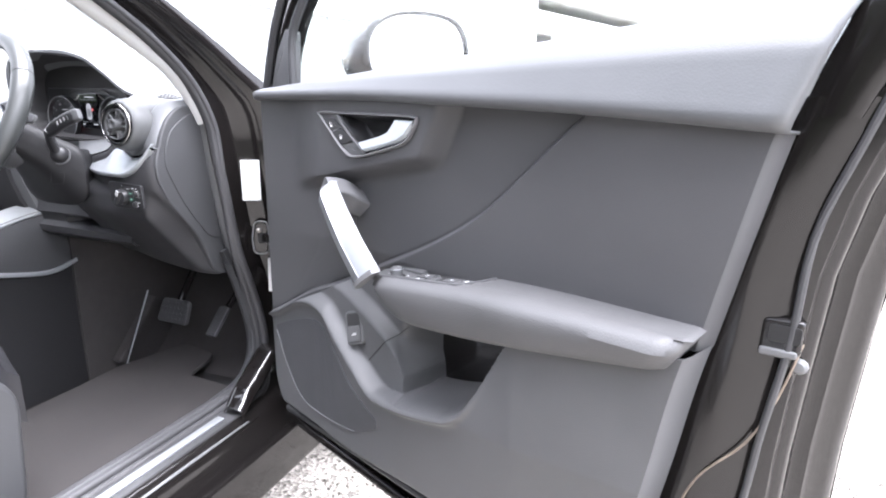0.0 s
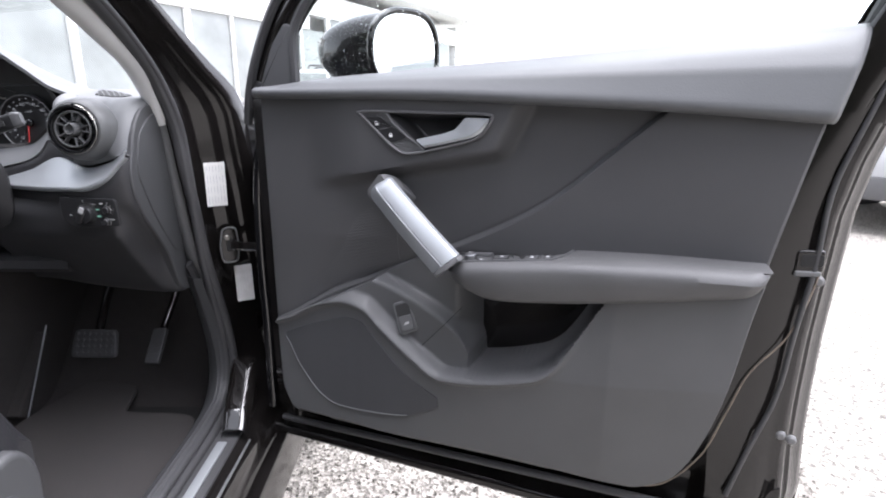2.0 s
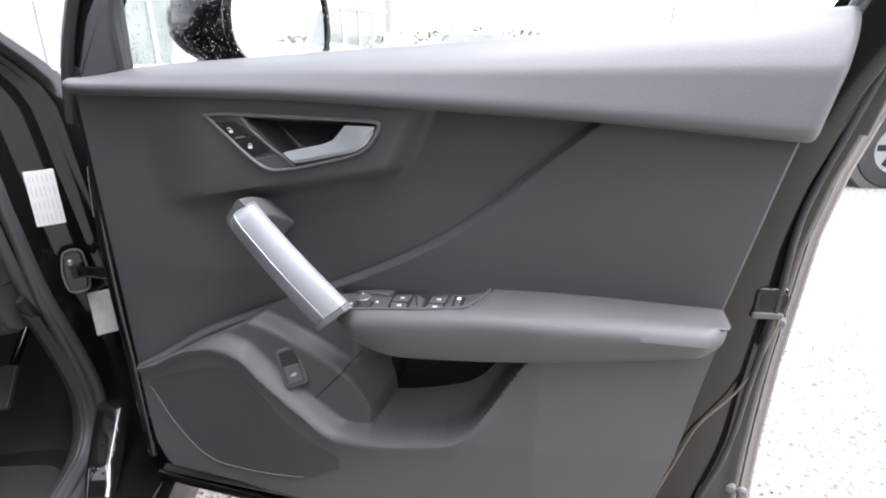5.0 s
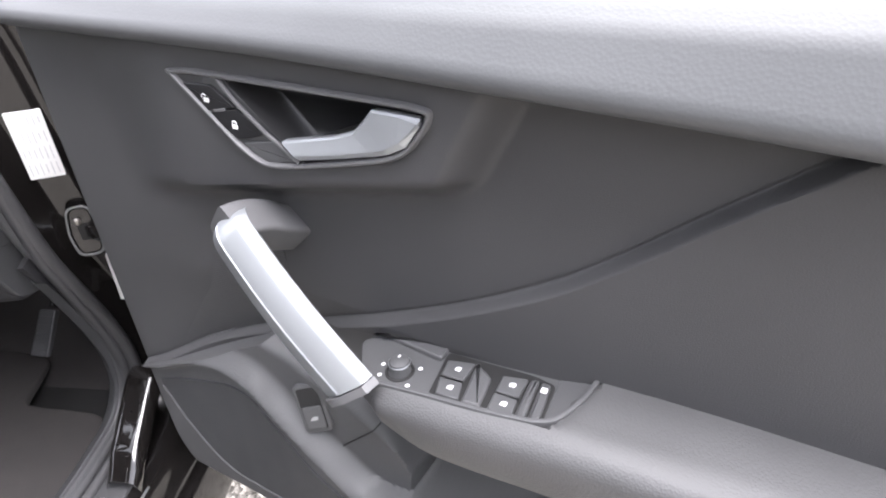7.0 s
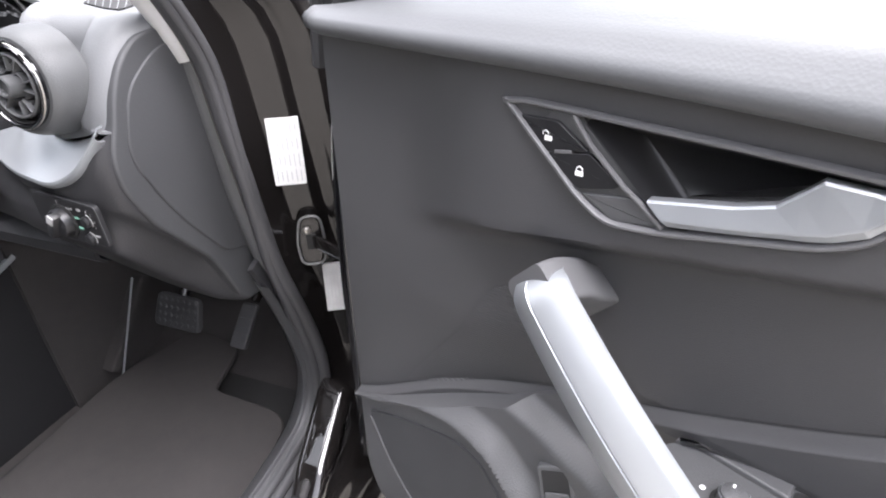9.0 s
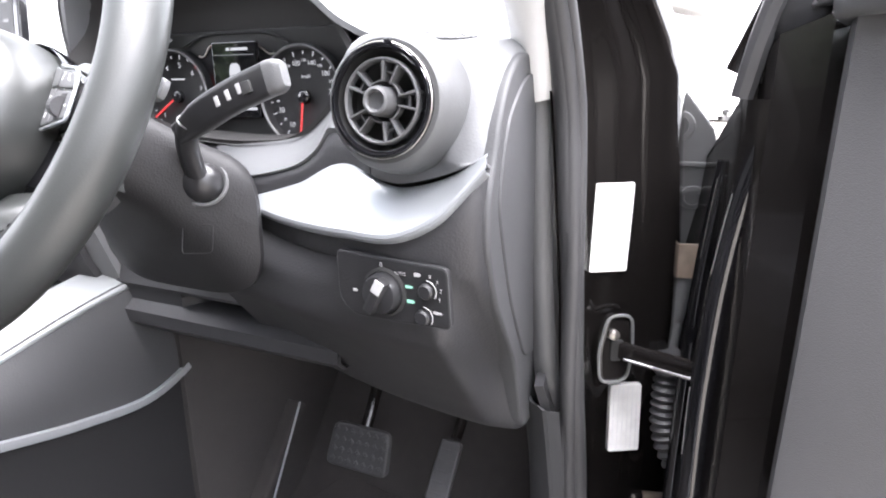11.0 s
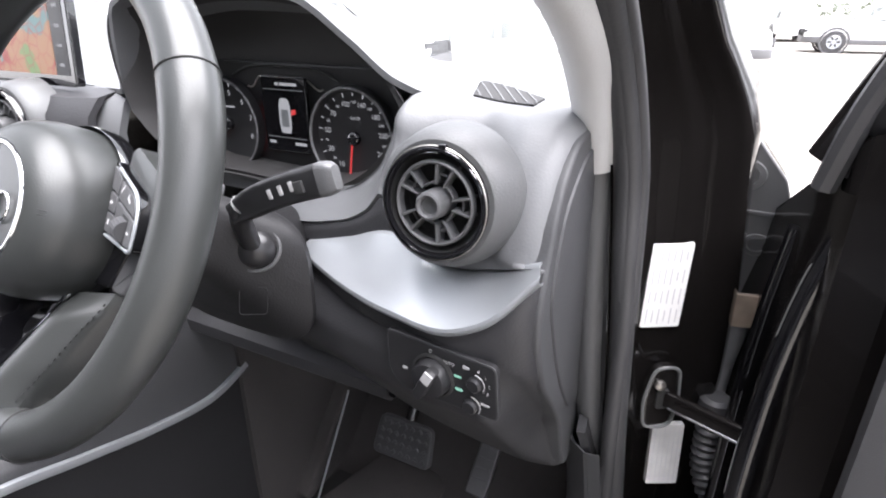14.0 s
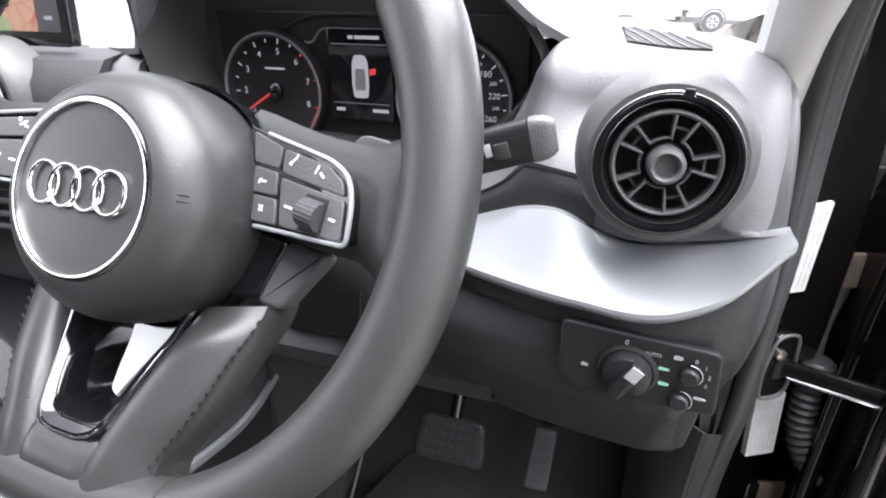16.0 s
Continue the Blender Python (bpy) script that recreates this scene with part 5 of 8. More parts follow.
def hinge_parts():
    """Door check strap, hinge, wiring gaiter and the two stickers on the pillar."""
    strap = empty("door_check_strap", pose(-0.874, 1.056, 0.79))
    tagged(strap, "black steel door check strap bolted to the pillar", "door strap")
    plate = rounded([(-0.016, -0.038), (0.016, -0.038), (0.02, 0.0), (0.016, 0.042), (-0.012, 0.042), (-0.02, 0.0)], 0.012, 5)
    face = Matrix(((0.85, 0, 0.53, 0), (0.53, 0, -0.85, 0), (0, 1, 0, 0), (0, 0, 0, 1)))
    slab("strap_bracket", plate, face @ pose(0, 0, -0.002), 0.010, PAINT, strap, "black bracket", bevel=0.004)
    rim_pts = [face @ Vector((x, y, 0.009)) for x, y in plate]
    tube("bracket_rim", [tuple(p) for p in rim_pts], 0.0019, PRIMER, strap, n=6, closed=True, up=(0.53, -0.85, 0.1))
    slab("bracket_hole", rounded([(-0.006, -0.012), (0.008, -0.012), (0.008, 0.014), (-0.006, 0.014)], 0.004, 4), face, 0.0105, DARK, strap, bevel=0.001)
    lathe("bracket_bolt", [(0.006, 0), (0.006, 0.004), (0.003, 0.006), (0.0001, 0.006)], face @ pose(-0.004, 0.02, 0.008), STEEL, strap, n=10)
    a, b = Vector((0.0, 0.0, 0.0)), Vector((0.121, -0.054, 0.010))
    sweep("strap_arm", [tuple(a + (b - a) * t) for t in np.linspace(0, 1.06, 8)], rounded([(-0.004, -0.010), (0.004, -0.010), (0.004, 0.010), (-0.004, 0.010)], 0.003, 3), PAINT, strap, "glossy black strap arm")
    tube("strap_edge", [tuple(a + (b - a) * t + Vector((0.002, -0.004, -0.008))) for t in np.linspace(0.1, 1.05, 6)], 0.0022, CHROME, strap, n=6)
    for z in (0.880, 0.545):
        H = pose(-0.806, 1.128, z)
        hinge = fix(box("door_hinge", (0.052, 0.008, 0.040), H @ pose(0, 0.0, 0, 0, 0, 15), BRASS, None, "painted steel door hinge with brown sealer", bevel=0.003), car)
        box("hinge_cover", (0.016, 0.011, 0.042), H @ pose(-0.026, -0.008, 0, 0, 0, 15), PAINT, hinge, bevel=0.003)
        lathe("hinge_pin", [(0.011, -0.024), (0.011, 0.022), (0.007, 0.03), (0.0001, 0.031)], H @ pose(0.040, 0.004, 0), PAINT, hinge, n=16)
        lathe("hinge_bolt", [(0.009, 0), (0.009, 0.006), (0.005, 0.009), (0.0001, 0.009)], H @ pose(0.052, -0.010, 0.008, 70, 0, 30), PAINT, hinge, n=8)
        lathe("hinge_bolt", [(0.008, 0), (0.008, 0.006), (0.005, 0.009), (0.0001, 0.009)], H @ pose(0.046, -0.008, -0.014, 70, 0, 30), PAINT, hinge, n=8)
    gaiter = empty("wiring_gaiter", pose(-0.813, 1.085, 0.70))
    tagged(gaiter, "ribbed black rubber wiring gaiter between pillar and door", "cable gaiter")
    path = spline([(0.0, 0.03, 0.065), (0.0, 0.022, 0.042), (0.0, 0.018, 0.012), (0.002, 0.014, -0.018), (0.012, 0.008, -0.048), (0.030, 0.0, -0.070), (0.056, -0.010, -0.080)], 90)
    sc = [1.0 + 0.16 * math.cos(i * 2 * math.pi / 5) for i in range(90)]
    sweep("gaiter_hose", path, ring(0.0135, 12), RUBBER, gaiter, up=(1, 0.3, 0), scale=sc)
    lathe("gaiter_cuff", [(0.015, -0.012), (0.018, -0.01), (0.018, 0.01), (0.013, 0.014), (0.0001, 0.014)], pose(0.0, 0.02, 0.062), RUBBER, gaiter, n=16)
    tube("hinge_conduit", [(-0.005, 0.04, 0.06), (-0.002, 0.05, 0.11), (0.006, 0.055, 0.16)], 0.014, PRIMER, gaiter, "grey conduit", steps=8)
    for name, c, w, h, u, lines in (("pillar_sticker", (-0.886, 1.0465, 0.929), 0.042, 0.095, Vector((0.035, 0.0215, 0)).normalized(), 4), ("tyre_sticker", (-0.856, 1.082, 0.692), 0.038, 0.084, Vector((0.033, 0.018, 0)).normalized(), 2)):
        up = Vector((-0.03, 0.10, 1.0)) if lines == 2 else Vector((0.02, -0.01, 1.0))
        up = (up - u * up.dot(u)).normalized()
        nn = u.cross(up)
        m = Matrix.Translation(c) @ Matrix((u, up, nn)).transposed().to_4x4() @ pose(0, 0, -0.003)
        ob = slab(name, rounded([(-w / 2, -h / 2), (w / 2, -h / 2), (w / 2, h / 2), (-w / 2, h / 2)], 0.002, 3), m, 0.0075, PAPER if lines == 4 else SHADEPAPER, None, bevel=0.0003, steps=1)
        tagged(ob, "white paper data sticker with rows of small print" if lines == 4 else "white sticker with faint grey table", "sticker", "pillar stickers")
        rng = np.random.default_rng(lines)
        for k in range(6):
            for q in range(4):
                ln = h * rng.uniform(0.04, 0.10) if lines == 4 else h * 0.11
                bar = slab("print_bar", [(-0.0006, -ln), (0.0006, -ln), (0.0006, ln), (-0.0006, ln)], m @ pose(-w * 0.38 + k * w * 0.15, -h * 0.36 + q * h * 0.24, 0.0075), 0.0002, INK, None, bevel=0.00005, steps=1)
                fix(bar, ob)


hinge_parts()


# ---- floor, mat, pedals, seat ----
def footwell():
    P = []
    for x in np.linspace(-1.62, -0.90, 22):
        row = []
        for y in np.linspace(-0.1, 1.45, 40):
            z = 0.30 + 0.0 * x
            z += 0.30 * smooth((y - 1.12) / 0.30) * (y - 1.0)
            z += 0.62 * max(0.0, y - 1.22)
            z += 0.11 * smooth((x + 0.965) / 0.06)
            z += 0.30 * smooth((-1.46 - x) / 0.10) * smooth((1.2 - y) / 0.5 + 0.4)
            row.append((x, y, z))
        P.append(row)
    floor = grid("car_floor", P, CARPET, None, thick=0.01, back=(0, 0, -1))
    tagged(floor, "dark carpet of the driver's footwell", "car floor", kind="structure")
    edge = rounded([(-1.40, 0.45), (-0.99, 0.45), (-0.965, 0.9), (-1.0, 1.08), (-1.19, 1.09), (-1.22, 1.22), (-1.36, 1.24), (-1.42, 1.05)], [0.03, 0.03, 0.05, 0.05, 0.02, 0.03, 0.03, 0.05], 5)
    mt = slab("floor_mat", edge, pose(0, 0, 0.312) @ Matrix(((1, 0, 0, 0), (0, 1, 0, 0), (0, 0.02, 1, 0), (0, 0, 0, 1))), 0.012, CARPET, None, bevel=0.004)
    tagged(mt, "dark grey felt floor mat on the carpet", "floor mat")
    side = [[(-0.945, 0.99, 0.76), (-0.93, 1.02, 0.68), (-0.925, 1.06, 0.56), (-0.93, 1.06, 0.47), (-0.94, 1.0, 0.42)], [(-0.96, 1.12, 0.80), (-0.955, 1.16, 0.70), (-0.95, 1.2, 0.58), (-0.95, 1.2, 0.45), (-0.955, 1.1, 0.36)], [(-0.97, 1.4, 0.80), (-0.97, 1.4, 0.7), (-0.97, 1.4, 0.58), (-0.97, 1.4, 0.45), (-0.97, 1.4, 0.3)]]
    kick = grid("kick_panel", side, DASHLOW, None, thick=0.01)
    tagged(kick, "dark grey kick panel beside the pedals", "kick panel", kind="structure")
    tun = grid("tunnel_wall", [[(-1.475, 0.98, 0.28), (-1.475, 1.47, 0.28)], [(-1.475, 0.98, 1.06), (-1.475, 1.47, 1.06)]], CARPET, None, thick=0.02)
    tagged(tun, "dark carpeted tunnel side in the footwell", "tunnel wall", kind="structure")
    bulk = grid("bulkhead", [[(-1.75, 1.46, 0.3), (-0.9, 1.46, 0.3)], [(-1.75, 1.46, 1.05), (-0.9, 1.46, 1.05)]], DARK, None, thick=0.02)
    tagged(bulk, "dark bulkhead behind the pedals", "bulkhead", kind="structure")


footwell()


def pedals():
    p = empty("accelerator_pedal", pose(-1.109, 1.135, 0.503, 50, 0, 0))
    tagged(p, "long brushed-edge accelerator pedal hung in the footwell", "pedal", "pedals")
    slab("pedal_pad", rounded([(-0.020, -0.045), (0.016, -0.045), (0.020, 0.045), (-0.014, 0.045)], 0.006, 4), pose(0, 0, 0), 0.010, RUBBER, p, "worn dark grey pad", bevel=0.003)
    for k in range(5):
        box("pad_rib", (0.026, 0.003, 0.0012), pose(-0.001 + 0.0006 * k, -0.034 + k * 0.016, 0.011), RUBBER, p, bevel=0.001)
    tube("pedal_arm", [(0.004, 0.05, -0.005), (0.006, 0.12, -0.02), (0.0, 0.22, -0.05)], 0.009, PAINT, p)
    p = empty("brake_pedal", pose(-1.245, 1.115, 0.52, 66, 0, 0))
    tagged(p, "wide brake pedal with a studded rubber pad", "pedal", "pedals")
    slab("pedal_pad", rounded([(-0.055, -0.034), (0.055, -0.034), (0.05, 0.034), (-0.05, 0.034)], 0.012, 4), pose(0, 0, 0), 0.012, RUBBER, p, "black rubber pad", bevel=0.004)
    stud = None
    for i in range(7):
        for j in range(4):
            m = pose(-0.042 + i * 0.014, -0.023 + j * 0.0155, 0.011, 0, 0, 45)
            if stud is None:
                stud = box("pad_stud", (0.008, 0.008, 0.005), pose(0, 0, 0), RUBBER, p, bevel=0.0015)
                stud.matrix_basis = m
            else:
                o = new("pad_stud", stud.data)
                o.parent, o.matrix_basis = p, m
    tube("pedal_arm", [(0.0, 0.02, -0.003), (0.0, 0.1, -0.02), (0.0, 0.24, -0.06)], 0.010, PAINT, p)
    f = empty("footrest", pose(-1.45, 1.13, 0.43, 48, 0, 0))
    tagged(f, "carpeted footrest edged with a thin bright strip", "footrest")
    slab("footrest_pad", rounded([(-0.05, -0.11), (0.024, -0.11), (0.024, 0.11), (-0.05, 0.11)], 0.01, 4), pose(0, 0, -0.015), 0.02, CARPET, f, bevel=0.006)
    tube("footrest_strip", [(0.033, -0.1143, -0.018), (0.0525, -0.0072, 0.031), (0.072, 0.0998, 0.0804)], 0.0022, SILVER, f, "thin bright edge strip", n=6)


pedals()


def driver_seat():
    seat = empty("driver_seat", pose(-1.278, 0.275, 0.415))
    tagged(seat, "black leather driver's seat with stitched bolsters", "car seat")
    P = []
    for y in np.linspace(-0.28, 0.30, 26):
        row = []
        f = smooth((0.30 - y) / 0.07)
        for s in np.linspace(-1, 1, 33):
            x = 0.285 * s
            z = 0.305 + 0.075 * smooth((abs(s) - 0.55) / 0.3) - 0.11 * smooth((abs(s) - 0.86) / 0.14) + 0.03 * (y + 0.1)
            z = 0.16 + (z - 0.16) * (0.45 + 0.55 * f)
            row.append((x, y - 0.02 * (1 - f), z))
        P.append(row)
    grid("cushion", P, SEAT, seat, "black leather cushion", thick=0.09, back=(0, 0, -1))
    tube("cushion_stitch", [(0.262, y, 0.30 + 0.02 * (y + 0.1)) for y in np.linspace(-0.25, 0.2, 14)], 0.0022, LEATHER, seat, n=5)
    prof = rounded([(-0.30, -0.02), (0.25, -0.02), (0.265, 0.19), (0.235, 0.24), (-0.30, 0.21)], 0.03, 5)
    slab("side_valance", prof, Matrix(((0, 0, 1, 0.272), (1, 0, 0, 0), (0, 1, 0, 0), (0, 0, 0, 1))), 0.035, DASHMID, seat, "dark grey plastic side cover", bevel=0.01)
    K = Matrix(((0, 0, 1, 0.305), (1, 0, 0, 0.185), (0, 1, 0, 0.16), (0, 0, 0, 1)))
    lathe("adjuster_ring", [(0.03, 0.0), (0.03, 0.006), (0.025, 0.009), (0.024, 0.003), (0.0001, 0.003)], K, DASHMID, seat, "round lumbar adjuster", n=28)
    for a in range(4):
        box("adjuster_key", (0.012, 0.012, 0.006), K @ pose(0.012 * math.cos(a * math.pi / 2), 0.012 * math.sin(a * math.pi / 2), 0.004), GLOSS, seat, bevel=0.002)
    P = []
    for z in np.linspace(0.30, 0.88, 16):
        P.append([(0.27 * s * (1 - 0.25 * max(0, z - 0.6)), -0.30 - 0.30 * (z - 0.3) + 0.06 * smooth((abs(s) - 0.5) / 0.35), z) for s in np.linspace(-1, 1, 21)])
    grid("backrest", P, SEAT, seat, "black leather backrest", thick=0.10, back=(0, -1, 0))
    for x in (-0.2, 0.2):
        box("seat_rail", (0.04, 0.55, 0.06), pose(x, -0.02, 0.01), PAINT, seat, bevel=0.006)


driver_seat()


# ---- dashboard ----
dash = empty("dashboard", pose(-1.65, 1.1, 0.9))
tagged(dash, "dark grey soft-touch dashboard with a silver trim blade", "dashboard")


DX = [-2.4, -1.62, -1.53, -1.497, -1.488, -1.478, -1.46, -1.42, -1.36, -1.28, -1.21, -1.167, -1.127, -1.09, -1.03, -0.975, -0.957]
dash_edge_y = curve(DX, [0.95, 0.93, 0.925, 0.915, 0.91, 0.905, 0.90, 0.90, 0.90, 0.90, 0.905, 0.92, 0.932, 0.952, 0.957, 0.957, 0.957])
dash_edge_z = curve(DX, [1.10, 1.10, 1.098, 1.10, 1.12, 1.16, 1.192, 1.206, 1.214, 1.211, 1.196, 1.162, 1.128, 1.112, 1.110, 1.110, 1.104])


def dash_back(x):
    return float(dash_edge_y(x))


def dash_z(x, y):
    """Height of the dash top: a gently bowed sheet, raised to the hood over the instruments."""
    y0, z0 = dash_back(x), float(dash_edge_z(x))
    near = float(smooth((x + 1.15) / 0.06))
    sheet = lambda q: 1.118 + 0.008 * near - 0.10 * (q - 1.05) ** 2 - 0.018 * smooth((x + 1.05) / 0.085)
    fade = (1 - smooth((y - y0) / 0.26)) * (1 - near) + max(0.0, 1 - max(0.0, y - y0) / 0.085) ** 2 * near
    return sheet(y) + (z0 - sheet(y0)) * fade


def dash_top():
    xs = np.r_[np.linspace(-2.40, -1.56, 16), np.linspace(-1.54, -1.40, 24), np.linspace(-1.39, -1.20, 22), np.linspace(-1.192, -1.10, 22), np.linspace(-1.09, -0.957, 22)]
    P = [[(x, y, dash_z(x, y)) for y in dash_back(x) + (1.40 - 0.22 * ((x + 1.65) / 0.75) ** 2 - dash_back(x)) * np.linspace(0, 1, 34) ** 1.4] for x in xs]
    top = fix(grid("dash_top", P, DASH, None, "soft-touch dash top with the instrument hood", thick=0.006), dash)
    # hood's dark tunnel to the dials: rim, lip and throat
    rim_pts = [(-1.484, 0.915, 1.075), (-1.487, 0.908, 1.12), (-1.475, 0.903, 1.175), (-1.45, 0.90, 1.198), (-1.40, 0.90, 1.21), (-1.34, 0.90, 1.213), (-1.27, 0.90, 1.209), (-1.21, 0.907, 1.194), (-1.167, 0.921, 1.16), (-1.128, 0.931, 1.12), (-1.119, 0.933, 1.103), (-1.132, 0.933, 1.07), (-1.16, 0.933, 1.037), (-1.19, 0.933, 1.018), (-1.25, 0.933, 1.01), (-1.33, 0.933, 1.012), (-1.42, 0.93, 1.02), (-1.462, 0.925, 1.04)]
    rim = spline(rim_pts + rim_pts[:1], 120)[:-1]
    c = np.array([-1.292, 0.955, 1.075])
    P = []
    for p in rim:
        d = p - c
        inner = c + d * np.array([0.955, 0, 0.93])
        inner2 = c + d * np.array([0.94, 0, 0.86])
        P.append([p + (0, 0, 0.0), p + (0, 0.004, 0) - 0.01 * d, (inner[0], 0.935, inner[2]), (inner2[0], 0.962, inner2[2]), (inner2[0] * 0.98 + c[0] * 0.02, 0.985, inner2[2]), (c[0] + 0.01 * d[0], 0.986, c[2] + 0.01 * d[2])])
    fix(grid("instrument_tunnel", P, TUNNEL, None, "matt black instrument surround", close=True), dash)
    # defroster slot: a dark sheet for the shade of an uncut opening, with slanting slats
    A, B, C, D = (np.array(p) for p in ((-1.066, 0.963), (-1.006, 0.954), (-1.004, 0.978), (-1.072, 0.997)))

    def on(p, q, lift):
        x, y = (A * (1 - p) + B * p) * (1 - q) + (D * (1 - p) + C * p) * q
        return (x, y, dash_z(x, y) + lift)

    slot = fix(grid("defroster_slot", [[on(p, q, 0.0016) for q in np.linspace(0, 1, 5)] for p in np.linspace(0, 1, 12)], DARK, None, "slatted side defroster outlet", thick=0.002, back=(0, 0, -1)), dash)
    for i in range(6):
        p = -0.28 + i * 0.2
        fix(grid("defroster_slat", [[on(min(max(p + w + 0.40 * (1 - q), 0.0), 1.0), q, 0.0024) for q in np.linspace(0, 1, 7)] for w in (0.0, 0.024)], DASH, None, thick=0.001, back=(0, 0, -1)), slot)


dash_top()


FASCIA_X, FASCIA_LOW = [-1.28, -1.20, -1.12, -1.04, -0.955], [0.738, 0.730, 0.722, 0.714, 0.706]
SHOULDER = [(0.957, 1.110), (0.935, 1.109), (0.914, 1.105), (0.896, 1.094), (0.882, 1.079), (0.872, 1.063), (0.865, 1.047), (0.860, 1.033), (0.857, 1.022), (0.855, 1.012)]


def dash_face():
    """The driver's side face: soft upper, the silver blade, the lower fascia, the end cap."""
    xs = np.r_[np.linspace(-1.30, -1.16, 18), np.linspace(-1.155, -1.10, 16), np.linspace(-1.095, -0.957, 30)]
    kx = [-1.30, -1.25, -1.186, -1.15, -1.128]
    zt = curve(kx, [1.008, 1.012, 1.021, 1.047, 1.092])
    zl = curve([-1.30, -1.229, -1.178, -1.10, -1.044, -0.998, -0.955], [0.95, 0.962, 0.976, 1.0, 0.99, 1.0, 1.018])
    yl = curve([-1.30, -1.229, -1.178, -1.10, -1.044, -0.998, -0.955], [0.93, 0.909, 0.905, 0.88, 0.868, 0.86, 0.840])
    P = []
    for x in xs:
        k = float(smooth((x + 1.135) / 0.03))
        y0 = 0.934 + (dash_back(x) - 0.934) * k
        z0 = float(zt(x)) + (dash_z(x, dash_back(x)) - float(zt(x))) * k
        e = float(smooth((x + 1.045) / 0.055))
        ry, rz = 0.045 * k, 0.045 * k
        a0 = 0.42 * k
        row = [(x, y0 - ry * (math.sin(a) - math.sin(a0)), z0 - rz * (math.cos(a0) - math.cos(a))) for a in np.linspace(a0, math.pi / 2 * 0.9, 10)]
        off = 1 - math.sqrt(max(0.0, 1 - min(1.0, max(0.0, (x + 0.981) / 0.024)) ** 2))
        row = [(x, y + (ey + 0.013 * off - y) * e, z + (ez - 0.004 * off + (z0 - 1.110) - z) * e) for (_, y, z), (ey, ez) in zip(row, SHOULDER)]
        ys, zs = row[-1][1], row[-1][2]
        for t in np.linspace(0.06, 1, 18):
            z = zs + t * (float(zl(x)) - zs)
            y = ys + (float(yl(x)) - ys) * smooth(t * 1.2)
            y += 0.006 * smooth((t - 0.62) / 0.05) * smooth((-1.06 - x) / 0.03)
            row.append((x, y, z))
        P.append(row)
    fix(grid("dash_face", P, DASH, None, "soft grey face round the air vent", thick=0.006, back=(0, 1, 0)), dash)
    # shade under the step, laid over the face as a darker strip
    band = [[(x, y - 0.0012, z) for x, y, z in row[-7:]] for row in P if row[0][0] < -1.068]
    fix(grid("face_shade_band", band, DASHLOW, None, "dark strip for the shade low on the face beside the vent", thick=0.002, back=(0, 1, 0)), dash)
    back = spline([(-1.231, 0.910, 0.960), (-1.178, 0.906, 0.975), (-1.10, 0.879, 1.001), (-1.044, 0.868, 0.985), (-0.998, 0.862, 0.996), (-0.957, 0.842, 1.019)], 50)
    front = spline([(-1.233, 0.906, 0.952), (-1.195, 0.885, 0.952), (-1.145, 0.86, 0.953), (-1.077, 0.835, 0.956), (-1.02, 0.825, 0.9605), (-0.992, 0.826, 0.974), (-0.954, 0.836, 1.015)], 50)
    P = []
    for i, (p, q) in enumerate(zip(back, front)):
        s = i / 49
        dip = 0.003 * math.sin(math.pi * s)
        row = [p + (0, 0.006, 0.001)]
        for t in (0.0, 0.2, 0.4, 0.6, 0.8, 0.93):
            r = p + (q - p) * t
            row.append(r - (0, 0, dip * math.sin(math.pi * t)))
        row += [q + (0, -0.0015, -0.0008), q + (0, -0.002, -0.004), q + (0, 0.001, -0.0075), q + (0, 0.008, -0.009)]
        P.append(row)
    fix(grid("silver_blade", P, SILVER, None, "satin silver trim blade under the vent", thick=0.002, back=(0, 0.4, -0.9)), dash)
    # lower fascia
    dy = curve([-1.26, -1.23, -1.18, -1.145, -1.08, -1.0, -0.965, -0.95], [0.085, 0.078, 0.052, 0.034, 0.012, 0.0, 0.003, 0.014])
    fz = curve([-1.26, -1.233, -1.145, -1.077, -1.02, -0.992, -0.954], [0.95, 0.948, 0.948, 0.951, 0.955, 0.968, 1.009])
    low = curve(FASCIA_X, FASCIA_LOW)
    P = []
    for x in np.linspace(-1.27, -0.9575, 64):
        d, z1, zb = float(dy(x)), float(fz(x)), float(low(x))
        prof = [(0.834, z1 + 0.003), (0.831, z1 - 0.006), (0.832, z1 - 0.02)]
        for z in np.linspace(0.925, zb, 22):
            flat = float(np.interp(z, [0.70, 0.862, 0.925], [0.982, 0.845, 0.836]))
            end = float(np.interp(z, [0.70, 0.80, 0.845, 0.89, 0.925], [0.982, 0.947, 0.906, 0.866, 0.838]))
            prof.append((flat + (end - flat) * float(smooth((x + 0.996) / 0.028)), z))
        ye = prof[-1][0]
        prof += [(ye + 0.006, zb - 0.004), (ye + 0.05, zb - 0.002)]
        turn = max(0.0, (x + 0.978) / 0.021)
        row = []
        for y, z in prof:
            keep = float(smooth((0.93 - z) / 0.03)) if z < 0.93 else 0.0
            row.append((x, y + d * (1 - keep * 0.5) + 0.012 * (1 - math.sqrt(max(0.0, 1 - turn * turn))), z))
        P.append(row)
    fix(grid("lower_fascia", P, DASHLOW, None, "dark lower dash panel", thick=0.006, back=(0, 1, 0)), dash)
    # knee panel under the column with a shallow slot
    P = []
